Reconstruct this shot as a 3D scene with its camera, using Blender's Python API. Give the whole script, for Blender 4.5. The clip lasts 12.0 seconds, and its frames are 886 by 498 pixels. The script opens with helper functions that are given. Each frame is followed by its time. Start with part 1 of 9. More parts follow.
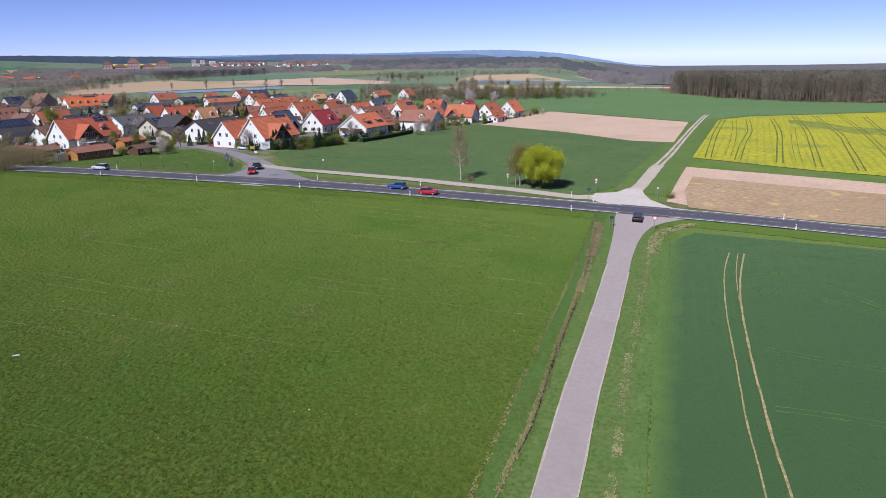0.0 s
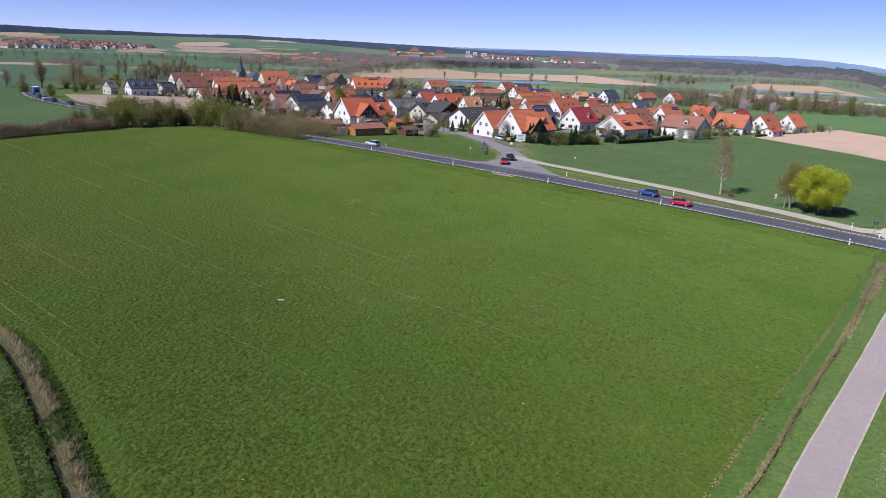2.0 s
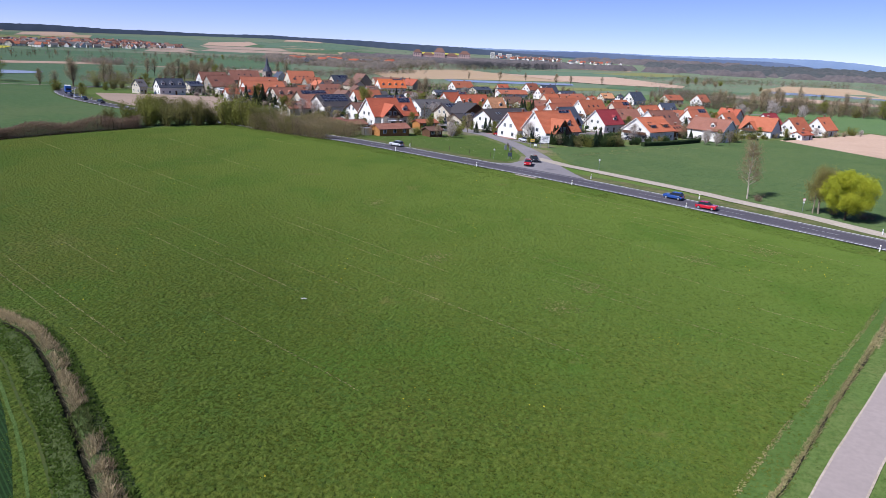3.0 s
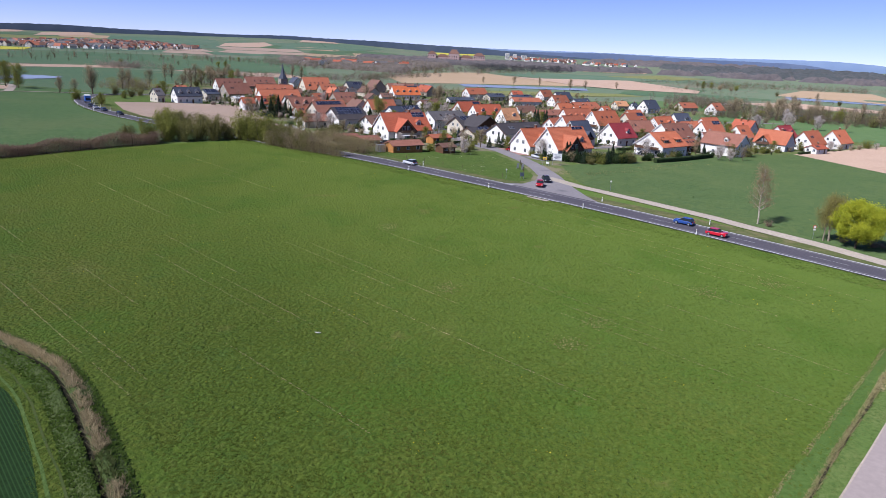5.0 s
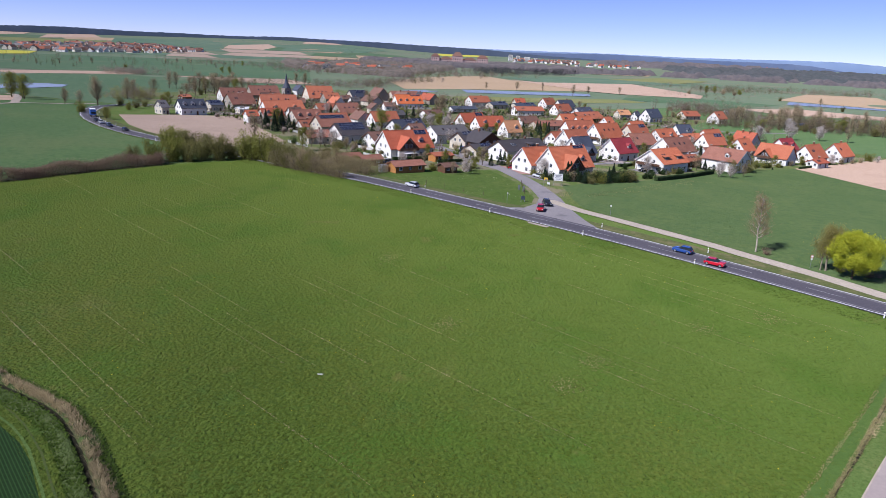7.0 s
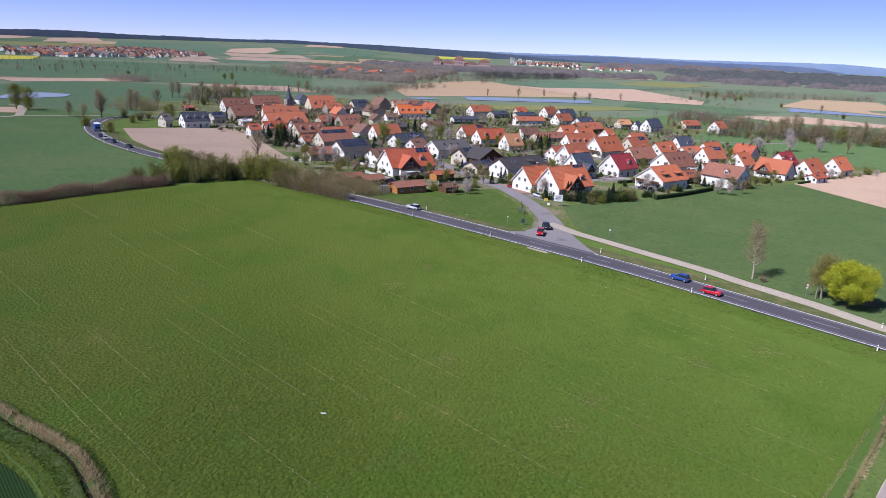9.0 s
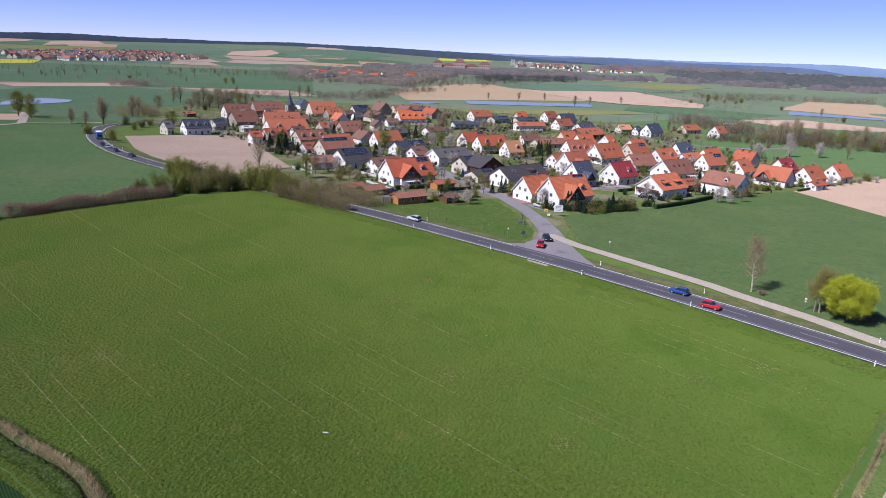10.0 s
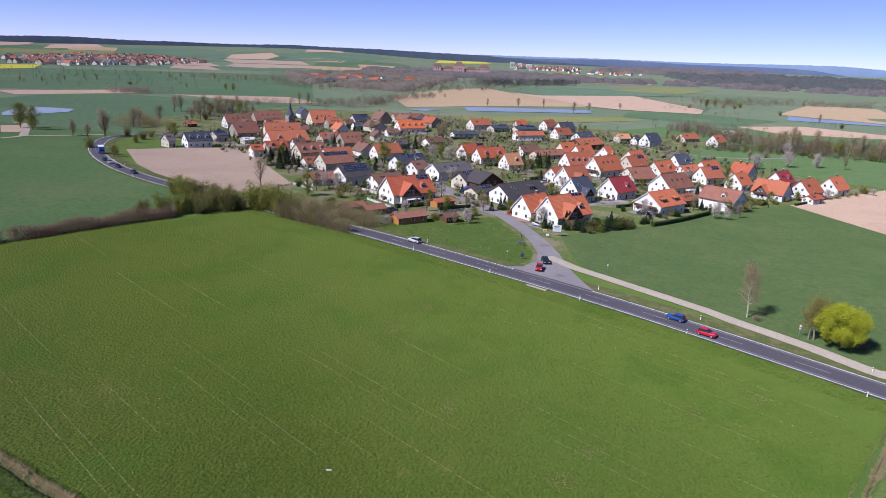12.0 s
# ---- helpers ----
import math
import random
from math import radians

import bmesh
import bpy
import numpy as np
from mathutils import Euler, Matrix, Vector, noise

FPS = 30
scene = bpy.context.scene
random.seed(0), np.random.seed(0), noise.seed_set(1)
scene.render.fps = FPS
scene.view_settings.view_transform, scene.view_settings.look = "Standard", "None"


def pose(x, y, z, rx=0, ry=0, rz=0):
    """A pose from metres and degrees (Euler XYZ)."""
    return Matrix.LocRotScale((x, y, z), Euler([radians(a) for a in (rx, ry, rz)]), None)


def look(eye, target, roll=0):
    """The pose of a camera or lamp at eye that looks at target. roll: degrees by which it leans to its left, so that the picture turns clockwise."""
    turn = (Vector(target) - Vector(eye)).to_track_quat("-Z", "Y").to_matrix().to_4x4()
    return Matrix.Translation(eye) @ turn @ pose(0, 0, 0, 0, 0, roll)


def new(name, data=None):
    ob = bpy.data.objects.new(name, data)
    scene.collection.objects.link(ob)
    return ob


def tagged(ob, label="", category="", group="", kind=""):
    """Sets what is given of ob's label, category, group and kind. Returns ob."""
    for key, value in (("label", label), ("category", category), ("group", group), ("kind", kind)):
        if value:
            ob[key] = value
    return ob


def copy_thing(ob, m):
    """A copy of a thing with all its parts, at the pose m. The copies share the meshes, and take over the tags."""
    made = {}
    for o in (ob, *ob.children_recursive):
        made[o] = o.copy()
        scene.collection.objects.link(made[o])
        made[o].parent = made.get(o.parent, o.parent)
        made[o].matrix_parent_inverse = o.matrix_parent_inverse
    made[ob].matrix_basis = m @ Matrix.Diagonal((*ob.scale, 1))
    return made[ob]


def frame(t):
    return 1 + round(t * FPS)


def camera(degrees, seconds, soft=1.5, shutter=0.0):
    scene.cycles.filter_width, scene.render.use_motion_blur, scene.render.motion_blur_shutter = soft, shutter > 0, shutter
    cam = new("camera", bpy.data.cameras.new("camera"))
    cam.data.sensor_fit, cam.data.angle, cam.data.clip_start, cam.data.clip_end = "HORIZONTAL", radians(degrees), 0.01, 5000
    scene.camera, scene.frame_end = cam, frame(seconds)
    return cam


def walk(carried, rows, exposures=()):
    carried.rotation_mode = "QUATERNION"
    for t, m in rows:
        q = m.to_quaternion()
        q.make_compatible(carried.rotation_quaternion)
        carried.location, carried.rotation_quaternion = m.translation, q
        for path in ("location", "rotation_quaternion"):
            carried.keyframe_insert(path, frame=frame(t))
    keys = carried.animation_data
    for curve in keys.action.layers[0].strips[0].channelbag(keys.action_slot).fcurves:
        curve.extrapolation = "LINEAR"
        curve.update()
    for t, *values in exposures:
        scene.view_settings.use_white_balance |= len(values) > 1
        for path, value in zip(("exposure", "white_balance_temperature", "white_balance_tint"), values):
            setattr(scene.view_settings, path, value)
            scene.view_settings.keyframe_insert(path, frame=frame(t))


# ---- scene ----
# ------------------------------------------------------------------ camera: a drone that turns to its left and then climbs
cam = camera(64.98, 12.0, 0.85)
ROWS = [
    (0, -0.91, 1.65, 29.46, -0.11, -15.38, 0.84),
    (0.5, -1.01, 1.57, 29.58, 2.40, -15.42, 0.39),
    (1, -1.18, 1.82, 29.44, 7.39, -15.45, -0.47),
    (1.5, -1.19, 2.16, 29.29, 15.06, -15.63, -1.69),
    (2, -0.95, 2.55, 29.24, 20.08, -15.83, -2.31),
    (2.5, -0.98, 2.41, 29.17, 21.33, -15.82, -2.54),
    (3, -0.98, 2.46, 29.31, 21.98, -15.85, -2.56),
    (5, -0.73, 1.96, 34.46, 23.10, -15.92, -2.71),
    (5.5, -0.69, 1.91, 36.15, 23.19, -15.91, -2.67),
    (6, -0.63, 1.90, 37.73, 23.26, -15.91, -2.67),
    (6.5, -0.57, 1.92, 39.16, 23.32, -15.92, -2.65),
    (7, -0.50, 1.93, 40.55, 23.40, -15.93, -2.63),
    (9, -0.27, 1.36, 46.50, 23.57, -15.82, -2.54),
    (9.5, -0.24, 1.21, 47.95, 23.59, -15.77, -2.45),
    (10, -0.21, 1.08, 49.41, 23.66, -15.72, -2.41),
    (10.5, -0.19, 0.96, 50.86, 23.67, -15.67, -2.40),
    (11, -0.23, 0.82, 52.32, 23.69, -15.64, -2.33),
    (11.5, -0.25, 0.64, 53.86, 23.68, -15.63, -2.29),
    (12, -0.22, 0.42, 55.53, 23.65, -15.65, -2.29),
]
walk(cam, [(t, pose(x, y, z, 90 + pitch, 0, yaw) @ pose(0, 0, 0, 0, 0, -lean)) for t, x, y, z, yaw, pitch, lean in ROWS], [(0.0, 0.20, 5700, 13.2), (0.7, 0.18, 5700, 13.4), (1.5, 0.20, 5705, 13.6), (3.0, 0.37, 5715, 14.2), (5.0, 0.385, 5730, 15.4), (6.5, 0.36, 5730, 16.2), (9.0, 0.34, 5730, 17.2), (12.0, 0.31, 5730, 18)])
# ------------------------------------------------------------------ daylight
scene.view_settings.exposure = 0.0
SUN_TO = Vector((-0.5 * math.cos(radians(45)), -0.866 * math.cos(radians(45)), math.sin(radians(45)))).normalized()
world = bpy.data.worlds.new("sky")
scene.world = world
world.use_nodes = True
wn, wl = world.node_tree.nodes, world.node_tree.links
sky = wn.new("ShaderNodeTexSky")
sky.sky_type = "NISHITA"
sky.sun_disc = False
sky.sun_elevation = radians(45)
sky.sun_rotation = math.atan2(SUN_TO.x, SUN_TO.y)
sky.altitude, sky.air_density, sky.dust_density, sky.ozone_density = 3000, 0.65, 0.0, 3.0
tint = wn.new("ShaderNodeMix")
tint.data_type, tint.blend_type = "RGBA", "MULTIPLY"
tint.inputs[0].default_value = 1.0
tint.inputs[7].default_value = (1.07, 0.90, 1.07, 1)
wl.new(sky.outputs[0], tint.inputs[6])
wl.new(tint.outputs[2], wn["Background"].inputs[0])
wn["Background"].inputs[1].default_value = 0.088
sun = new("sun", bpy.data.lights.new("sun", "SUN"))
sun.data.energy, sun.data.angle, sun.data.color = 5.0, radians(0.53), (1.0, 0.95, 0.87)
sun.matrix_world = look(SUN_TO * 400, (0, 0, 0))


# ------------------------------------------------------------------ materials
def material(name, colours, scales=(0.5, 6.0), rough=0.9, bump=0.0, bump_scale=20.0, world_space=False, metal=0.0, spread=0.5, random_hue=0.0, dist=0.1):
    """A surface whose colour wanders between three tones at two sizes, with fine relief."""
    m = bpy.data.materials.new(name)
    m.use_nodes = True
    n, l = m.node_tree.nodes, m.node_tree.links
    p = n["Principled BSDF"]
    p.inputs["Roughness"].default_value = rough
    p.inputs["Metallic"].default_value = metal
    p.inputs["Specular IOR Level"].default_value = 0.12 if rough >= 0.85 else 0.5
    p.inputs["Diffuse Roughness"].default_value = 0.8 if rough >= 0.9 else 0.3
    if world_space:
        co = n.new("ShaderNodeNewGeometry").outputs["Position"]
    else:
        co = n.new("ShaderNodeTexCoord").outputs["Object"]
    big = n.new("ShaderNodeTexNoise")
    big.inputs["Scale"].default_value, big.inputs["Detail"].default_value = scales[0], 4
    fine = n.new("ShaderNodeTexNoise")
    fine.inputs["Scale"].default_value, fine.inputs["Detail"].default_value = scales[1], 5
    l.new(co, big.inputs["Vector"]), l.new(co, fine.inputs["Vector"])
    ramp = n.new("ShaderNodeMapRange")
    ramp.inputs[1].default_value, ramp.inputs[2].default_value = 0.5 - spread / 4, 0.5 + spread / 4
    l.new(big.outputs["Fac"], ramp.inputs[0])
    ramp2 = n.new("ShaderNodeMapRange")
    ramp2.inputs[1].default_value, ramp2.inputs[2].default_value = 0.35, 0.68
    l.new(fine.outputs["Fac"], ramp2.inputs[0])
    mix = n.new("ShaderNodeMix")
    mix.data_type = "RGBA"
    mix.inputs[6].default_value, mix.inputs[7].default_value = (*colours[0], 1), (*colours[1], 1)
    l.new(ramp.outputs[0], mix.inputs[0])
    mix2 = n.new("ShaderNodeMix")
    mix2.data_type = "RGBA"
    l.new(mix.outputs[2], mix2.inputs[6])
    mix2.inputs[7].default_value = (*colours[2], 1)
    l.new(ramp2.outputs[0], mix2.inputs[0])
    last = mix2.outputs[2]
    if random_hue:
        info = n.new("ShaderNodeObjectInfo")
        hsv = n.new("ShaderNodeHueSaturation")
        vary = n.new("ShaderNodeMapRange")
        vary.inputs[3].default_value, vary.inputs[4].default_value = 1 - random_hue, 1 + random_hue
        l.new(info.outputs["Random"], vary.inputs[0])
        l.new(vary.outputs[0], hsv.inputs["Value"])
        l.new(last, hsv.inputs["Color"])
        last = hsv.outputs["Color"]
    l.new(last, p.inputs["Base Color"])
    if bump:
        rel = n.new("ShaderNodeTexNoise")
        rel.inputs["Scale"].default_value, rel.inputs["Detail"].default_value = bump_scale, 4
        l.new(co, rel.inputs["Vector"])
        b = n.new("ShaderNodeBump")
        b.inputs["Strength"].default_value, b.inputs["Distance"].default_value = bump, dist
        l.new(rel.outputs["Fac"], b.inputs["Height"])
        l.new(b.outputs["Normal"], p.inputs["Normal"])
    return m


def leafy(m, share=0.25):
    """Thin leaves that let part of the light through."""
    n, l = m.node_tree.nodes, m.node_tree.links
    p = n["Principled BSDF"]
    thin = n.new("ShaderNodeBsdfTranslucent")
    l.new(p.inputs["Base Color"].links[0].from_socket, thin.inputs["Color"])
    mix = n.new("ShaderNodeMixShader")
    mix.inputs[0].default_value = share
    l.new(p.outputs[0], mix.inputs[1]), l.new(thin.outputs[0], mix.inputs[2])
    l.new(mix.outputs[0], n["Material Output"].inputs["Surface"])
    return m


def add_lines(m, angle, period, colour, width=0.08, strength=0.5, wobble=0.6, broken=0.06, gap=0.5):
    """Drilled rows and wheel lines across a field: thin broken lines at one angle, every so many metres."""
    n, l = m.node_tree.nodes, m.node_tree.links
    p = n["Principled BSDF"]
    old = p.inputs["Base Color"].links[0].from_socket
    geo = n.new("ShaderNodeNewGeometry")
    turn = n.new("ShaderNodeVectorRotate")
    turn.rotation_type = "Z_AXIS"
    turn.inputs["Angle"].default_value = radians(angle)
    l.new(geo.outputs["Position"], turn.inputs["Vector"])
    sep = n.new("ShaderNodeSeparateXYZ")
    l.new(turn.outputs[0], sep.inputs[0])
    shake = n.new("ShaderNodeTexNoise")
    shake.inputs["Scale"].default_value = 0.06
    l.new(geo.outputs["Position"], shake.inputs["Vector"])
    add = n.new("ShaderNodeMath")
    add.operation = "MULTIPLY_ADD"
    l.new(shake.outputs["Fac"], add.inputs[0])
    add.inputs[1].default_value = wobble
    l.new(sep.outputs["Y"], add.inputs[2])
    ping = n.new("ShaderNodeMath")
    ping.operation = "PINGPONG"
    l.new(add.outputs[0], ping.inputs[0])
    ping.inputs[1].default_value = period / 2
    near = n.new("ShaderNodeMapRange")
    near.inputs[1].default_value, near.inputs[2].default_value = width, width * 2.2
    near.inputs[3].default_value, near.inputs[4].default_value = strength, 0.0
    l.new(ping.outputs[0], near.inputs[0])
    cut = n.new("ShaderNodeTexNoise")
    cut.inputs["Scale"].default_value = broken
    cut.inputs["Detail"].default_value = 3
    l.new(geo.outputs["Position"], cut.inputs["Vector"])
    on = n.new("ShaderNodeMapRange")
    on.inputs[1].default_value, on.inputs[2].default_value = gap, gap + 0.12
    l.new(cut.outputs["Fac"], on.inputs[0])
    mul = n.new("ShaderNodeMath")
    mul.operation = "MULTIPLY"
    l.new(near.outputs[0], mul.inputs[0]), l.new(on.outputs[0], mul.inputs[1])
    mix = n.new("ShaderNodeMix")
    mix.data_type = "RGBA"
    l.new(mul.outputs[0], mix.inputs[0])
    l.new(old, mix.inputs[6])
    mix.inputs[7].default_value = (*colour, 1)
    l.new(mix.outputs[2], p.inputs["Base Color"])
    return m


def add_patches(m, colour, scale, low, high, amount=0.6):
    """Irregular patches of another tone, worn, weedy or put in as relief shading, with their own outline."""
    n, l = m.node_tree.nodes, m.node_tree.links
    p = n["Principled BSDF"]
    old = p.inputs["Base Color"].links[0].from_socket
    geo = n.new("ShaderNodeNewGeometry")
    spot = n.new("ShaderNodeTexNoise")
    spot.inputs["Scale"].default_value, spot.inputs["Detail"].default_value, spot.inputs["Roughness"].default_value = scale, 6, 0.65
    l.new(geo.outputs["Position"], spot.inputs["Vector"])
    on = n.new("ShaderNodeMapRange")
    on.inputs[1].default_value, on.inputs[2].default_value, on.inputs[4].default_value = low, high, amount
    l.new(spot.outputs["Fac"], on.inputs[0])
    mix = n.new("ShaderNodeMix")
    mix.data_type = "RGBA"
    l.new(on.outputs[0], mix.inputs[0])
    l.new(old, mix.inputs[6])
    mix.inputs[7].default_value = (*colour, 1)
    l.new(mix.outputs[2], p.inputs["Base Color"])
    return m


def add_drift(m, colour, direction, start, end, amount, wobble=50.0, scale=0.03):
    """A slow change of tone across a field, uneven along its way."""
    n, l = m.node_tree.nodes, m.node_tree.links
    p = n["Principled BSDF"]
    old = p.inputs["Base Color"].links[0].from_socket
    geo = n.new("ShaderNodeNewGeometry")
    dot = n.new("ShaderNodeVectorMath")
    dot.operation = "DOT_PRODUCT"
    l.new(geo.outputs["Position"], dot.inputs[0])
    dot.inputs[1].default_value = (direction[0], direction[1], 0)
    shake = n.new("ShaderNodeTexNoise")
    shake.inputs["Scale"].default_value, shake.inputs["Detail"].default_value = scale, 5
    l.new(geo.outputs["Position"], shake.inputs["Vector"])
    add = n.new("ShaderNodeMath")
    add.operation = "MULTIPLY_ADD"
    l.new(shake.outputs["Fac"], add.inputs[0])
    add.inputs[1].default_value = wobble
    l.new(dot.outputs["Value"], add.inputs[2])
    on = n.new("ShaderNodeMapRange")
    on.inputs[1].default_value, on.inputs[2].default_value, on.inputs[4].default_value = start + wobble / 2, end + wobble / 2, amount
    l.new(add.outputs[0], on.inputs[0])
    mix = n.new("ShaderNodeMix")
    mix.data_type = "RGBA"
    l.new(on.outputs[0], mix.inputs[0])
    l.new(old, mix.inputs[6])
    mix.inputs[7].default_value = (*colour, 1)
    l.new(mix.outputs[2], p.inputs["Base Color"])
    return m


def tiles(m, pitch=0.34, depth=0.6):
    """Courses of roof tiles as relief along the slope."""
    n, l = m.node_tree.nodes, m.node_tree.links
    p = n["Principled BSDF"]
    co = n.new("ShaderNodeTexCoord")
    wave = n.new("ShaderNodeTexWave")
    wave.bands_direction = "Z"
    wave.inputs["Scale"].default_value = 0.32 / pitch
    wave.inputs["Distortion"].default_value = 0.4
    l.new(co.outputs["Object"], wave.inputs["Vector"])
    b = n.new("ShaderNodeBump")
    b.inputs["Strength"].default_value, b.inputs["Distance"].default_value = depth, 0.05
    l.new(wave.outputs["Fac"], b.inputs["Height"])
    l.new(b.outputs["Normal"], p.inputs["Normal"])
    return m


# distant land: aerial haze is put into the greyed, bluish base tones
M_FAR_HAZE = material("hazed_farmland", [(0.100, 0.150, 0.085), (0.150, 0.172, 0.105), (0.112, 0.146, 0.092)], (0.004, 0.03), world_space=True, spread=0.6)
add_patches(M_FAR_HAZE, (0.20, 0.165, 0.12), 0.006, 0.56, 0.62, 0.6)
# wooded plain far off, its brown greyed with painted haze
M_WOODLAND_HAZE = material("hazed_woodland", [(0.105, 0.097, 0.096), (0.125, 0.112, 0.112), (0.075, 0.077, 0.074)], (0.01, 0.06), 0.95, world_space=True)
M_MEADOW = material("meadow_grass", [(0.066, 0.098, 0.012), (0.092, 0.106, 0.016), (0.052, 0.082, 0.010)], (0.025, 1.6), 0.95, 1.0, 1.9, True, dist=0.6)
add_patches(M_MEADOW, (0.16, 0.14, 0.050), 0.045, 0.60, 0.72, 0.5)
add_patches(M_MEADOW, (0.045, 0.092, 0.016), 0.12, 0.56, 0.70, 0.6)
# fine dark and light mottles: shading of clumpy turf put into the colour
add_patches(M_MEADOW, (0.034, 0.058, 0.007), 1.5, 0.46, 0.62, 0.5)
add_patches(M_MEADOW, (0.040, 0.080, 0.013), 0.45, 0.54, 0.68, 0.45)
add_patches(M_MEADOW, (0.110, 0.148, 0.028), 2.4, 0.52, 0.66, 0.5)
# greener rightwards; the self-shading of the near grass is put into the colour
add_drift(M_MEADOW, (0.088, 0.138, 0.023), (0.45, 0.89), 42, 105, 0.8)
add_drift(M_MEADOW, (0.124, 0.160, 0.023), (-0.45, 0.89), 84, 150, 0.34, 30.0)
add_patches(M_MEADOW, (0.052, 0.104, 0.011), 0.055, 0.50, 0.64, 0.55)
add_patches(M_MEADOW, (0.150, 0.130, 0.040), 0.11, 0.63, 0.72, 0.5)
M_DRILLED = material("drilled_crop", [(0.014, 0.034, 0.009), (0.018, 0.042, 0.011), (0.011, 0.028, 0.007)], (0.05, 2.0), 0.95, world_space=True)
add_lines(M_DRILLED, 25.0, 0.32, (0.026, 0.062, 0.017), 0.035, 0.9, 0.3, 0.05, 0.0)
M_WHEAT = material("winter_wheat", [(0.054, 0.097, 0.038), (0.064, 0.107, 0.043), (0.045, 0.085, 0.032)], (0.02, 2.2), 0.9, 0.7, 5.0, True, dist=0.15)
add_patches(M_WHEAT, (0.042, 0.080, 0.031), 0.5, 0.52, 0.66, 0.5)
add_lines(M_WHEAT, -72.0, 1.6, (0.060, 0.100, 0.034), 0.10, 0.35, 0.5, 0.05, 0.40)
# darker towards the south end of the field
add_drift(M_WHEAT, (0.040, 0.079, 0.029), (0.3, -0.95), -80, -46, 0.85, 16.0)
add_drift(M_WHEAT, (0.080, 0.132, 0.032), (-0.946, 0.323), -0.6, 2.0, 1.0, 2.6, 0.35)
M_WHEAT_FAR = material("winter_wheat_mid", [(0.070, 0.108, 0.036), (0.087, 0.119, 0.041), (0.060, 0.095, 0.032)], (0.03, 0.8), 0.9, 0.8, 3.0, True, dist=0.15)
add_patches(M_WHEAT_FAR, (0.045, 0.085, 0.032), 0.35, 0.50, 0.66, 0.5)
add_patches(M_WHEAT_FAR, (0.105, 0.132, 0.045), 0.06, 0.54, 0.70, 0.4)
M_WHEAT_WIDE = material("wheat_below_the_wood", [(0.088, 0.146, 0.054), (0.104, 0.156, 0.062), (0.076, 0.128, 0.047)], (0.02, 0.5), 0.9, 0.8, 3.0, True, dist=0.15)
add_patches(M_WHEAT_WIDE, (0.066, 0.118, 0.045), 0.06, 0.50, 0.66, 0.5)
M_WHEAT_LEFT = material("wheat_beyond_hedge", [(0.072, 0.126, 0.044), (0.092, 0.138, 0.050), (0.060, 0.106, 0.038)], (0.02, 0.6), 0.9, 0.8, 3.0, True, dist=0.15)
add_patches(M_WHEAT_LEFT, (0.10, 0.13, 0.05), 0.02, 0.54, 0.66, 0.6)
# valley grass with the blue of the haze mixed into its colour
M_VALLEY_HAZE = material("hazed_valley_meadow", [(0.074, 0.130, 0.066), (0.102, 0.146, 0.076), (0.064, 0.110, 0.058)], (0.006, 0.2), 0.95, world_space=True)
add_patches(M_VALLEY_HAZE, (0.15, 0.15, 0.09), 0.012, 0.56, 0.66, 0.5)
M_VERGE = material("verge_grass", [(0.090, 0.150, 0.030), (0.142, 0.159, 0.052), (0.073, 0.120, 0.022)], (0.15, 2.5), 0.95, 1.0, 4.0, True, dist=0.25)
M_WORN_VERGE = material("worn_verge", [(0.082, 0.102, 0.034), (0.108, 0.112, 0.048), (0.066, 0.082, 0.026)], (0.12, 2.0), 0.95, 1.0, 3.5, True, dist=0.25)
add_patches(M_WORN_VERGE, (0.170, 0.140, 0.075), 0.3, 0.50, 0.64, 0.6)
M_LAWN = material("garden_lawn", [(0.090, 0.133, 0.031), (0.147, 0.152, 0.057), (0.061, 0.094, 0.024)], (0.06, 1.2), 0.95, 0.8, 4.0, True, dist=0.2)
add_patches(M_LAWN, (0.20, 0.165, 0.12), 0.09, 0.47, 0.58, 0.7)
M_SOIL = material("bare_soil", [(0.399, 0.285, 0.214), (0.437, 0.318, 0.237), (0.351, 0.247, 0.180)], (0.03, 1.2), 0.95, 0.6, 3.0, True, dist=0.12)
add_patches(M_SOIL, (0.29, 0.20, 0.145), 0.05, 0.52, 0.66, 0.5)
add_patches(M_SOIL, (0.30, 0.21, 0.15), 1.3, 0.52, 0.64, 0.5)
M_SOIL_DULL = material("dull_bare_soil", [(0.33, 0.25, 0.195), (0.37, 0.28, 0.215), (0.29, 0.215, 0.165)], (0.02, 0.9), 0.95, 0.6, 3.0, True, dist=0.12)
add_patches(M_SOIL_DULL, (0.27, 0.20, 0.15), 0.03, 0.50, 0.62, 0.5)
M_STUBBLE = material("straw_stubble", [(0.290, 0.205, 0.122), (0.330, 0.240, 0.155), (0.235, 0.160, 0.092)], (0.05, 1.0), 0.95, 0.6, 3.0, True, dist=0.15)
add_lines(M_STUBBLE, 33.0, 1.1, (0.22, 0.15, 0.085), 0.12, 0.6, 0.8, 0.12, 0.42)
add_patches(M_STUBBLE, (0.46, 0.33, 0.10), 0.3, 0.58, 0.68, 0.7)
add_patches(M_STUBBLE, (0.17, 0.115, 0.07), 0.22, 0.60, 0.70, 0.6)
M_TAN = material("ripe_stubble_far", [(0.34, 0.245, 0.15), (0.37, 0.27, 0.175), (0.30, 0.22, 0.14)], (0.01, 0.2), 0.95, world_space=True)
M_OLIVE = material("fallow_grass", [(0.17, 0.18, 0.07), (0.22, 0.20, 0.09), (0.13, 0.15, 0.05)], (0.02, 0.4), 0.95, world_space=True)
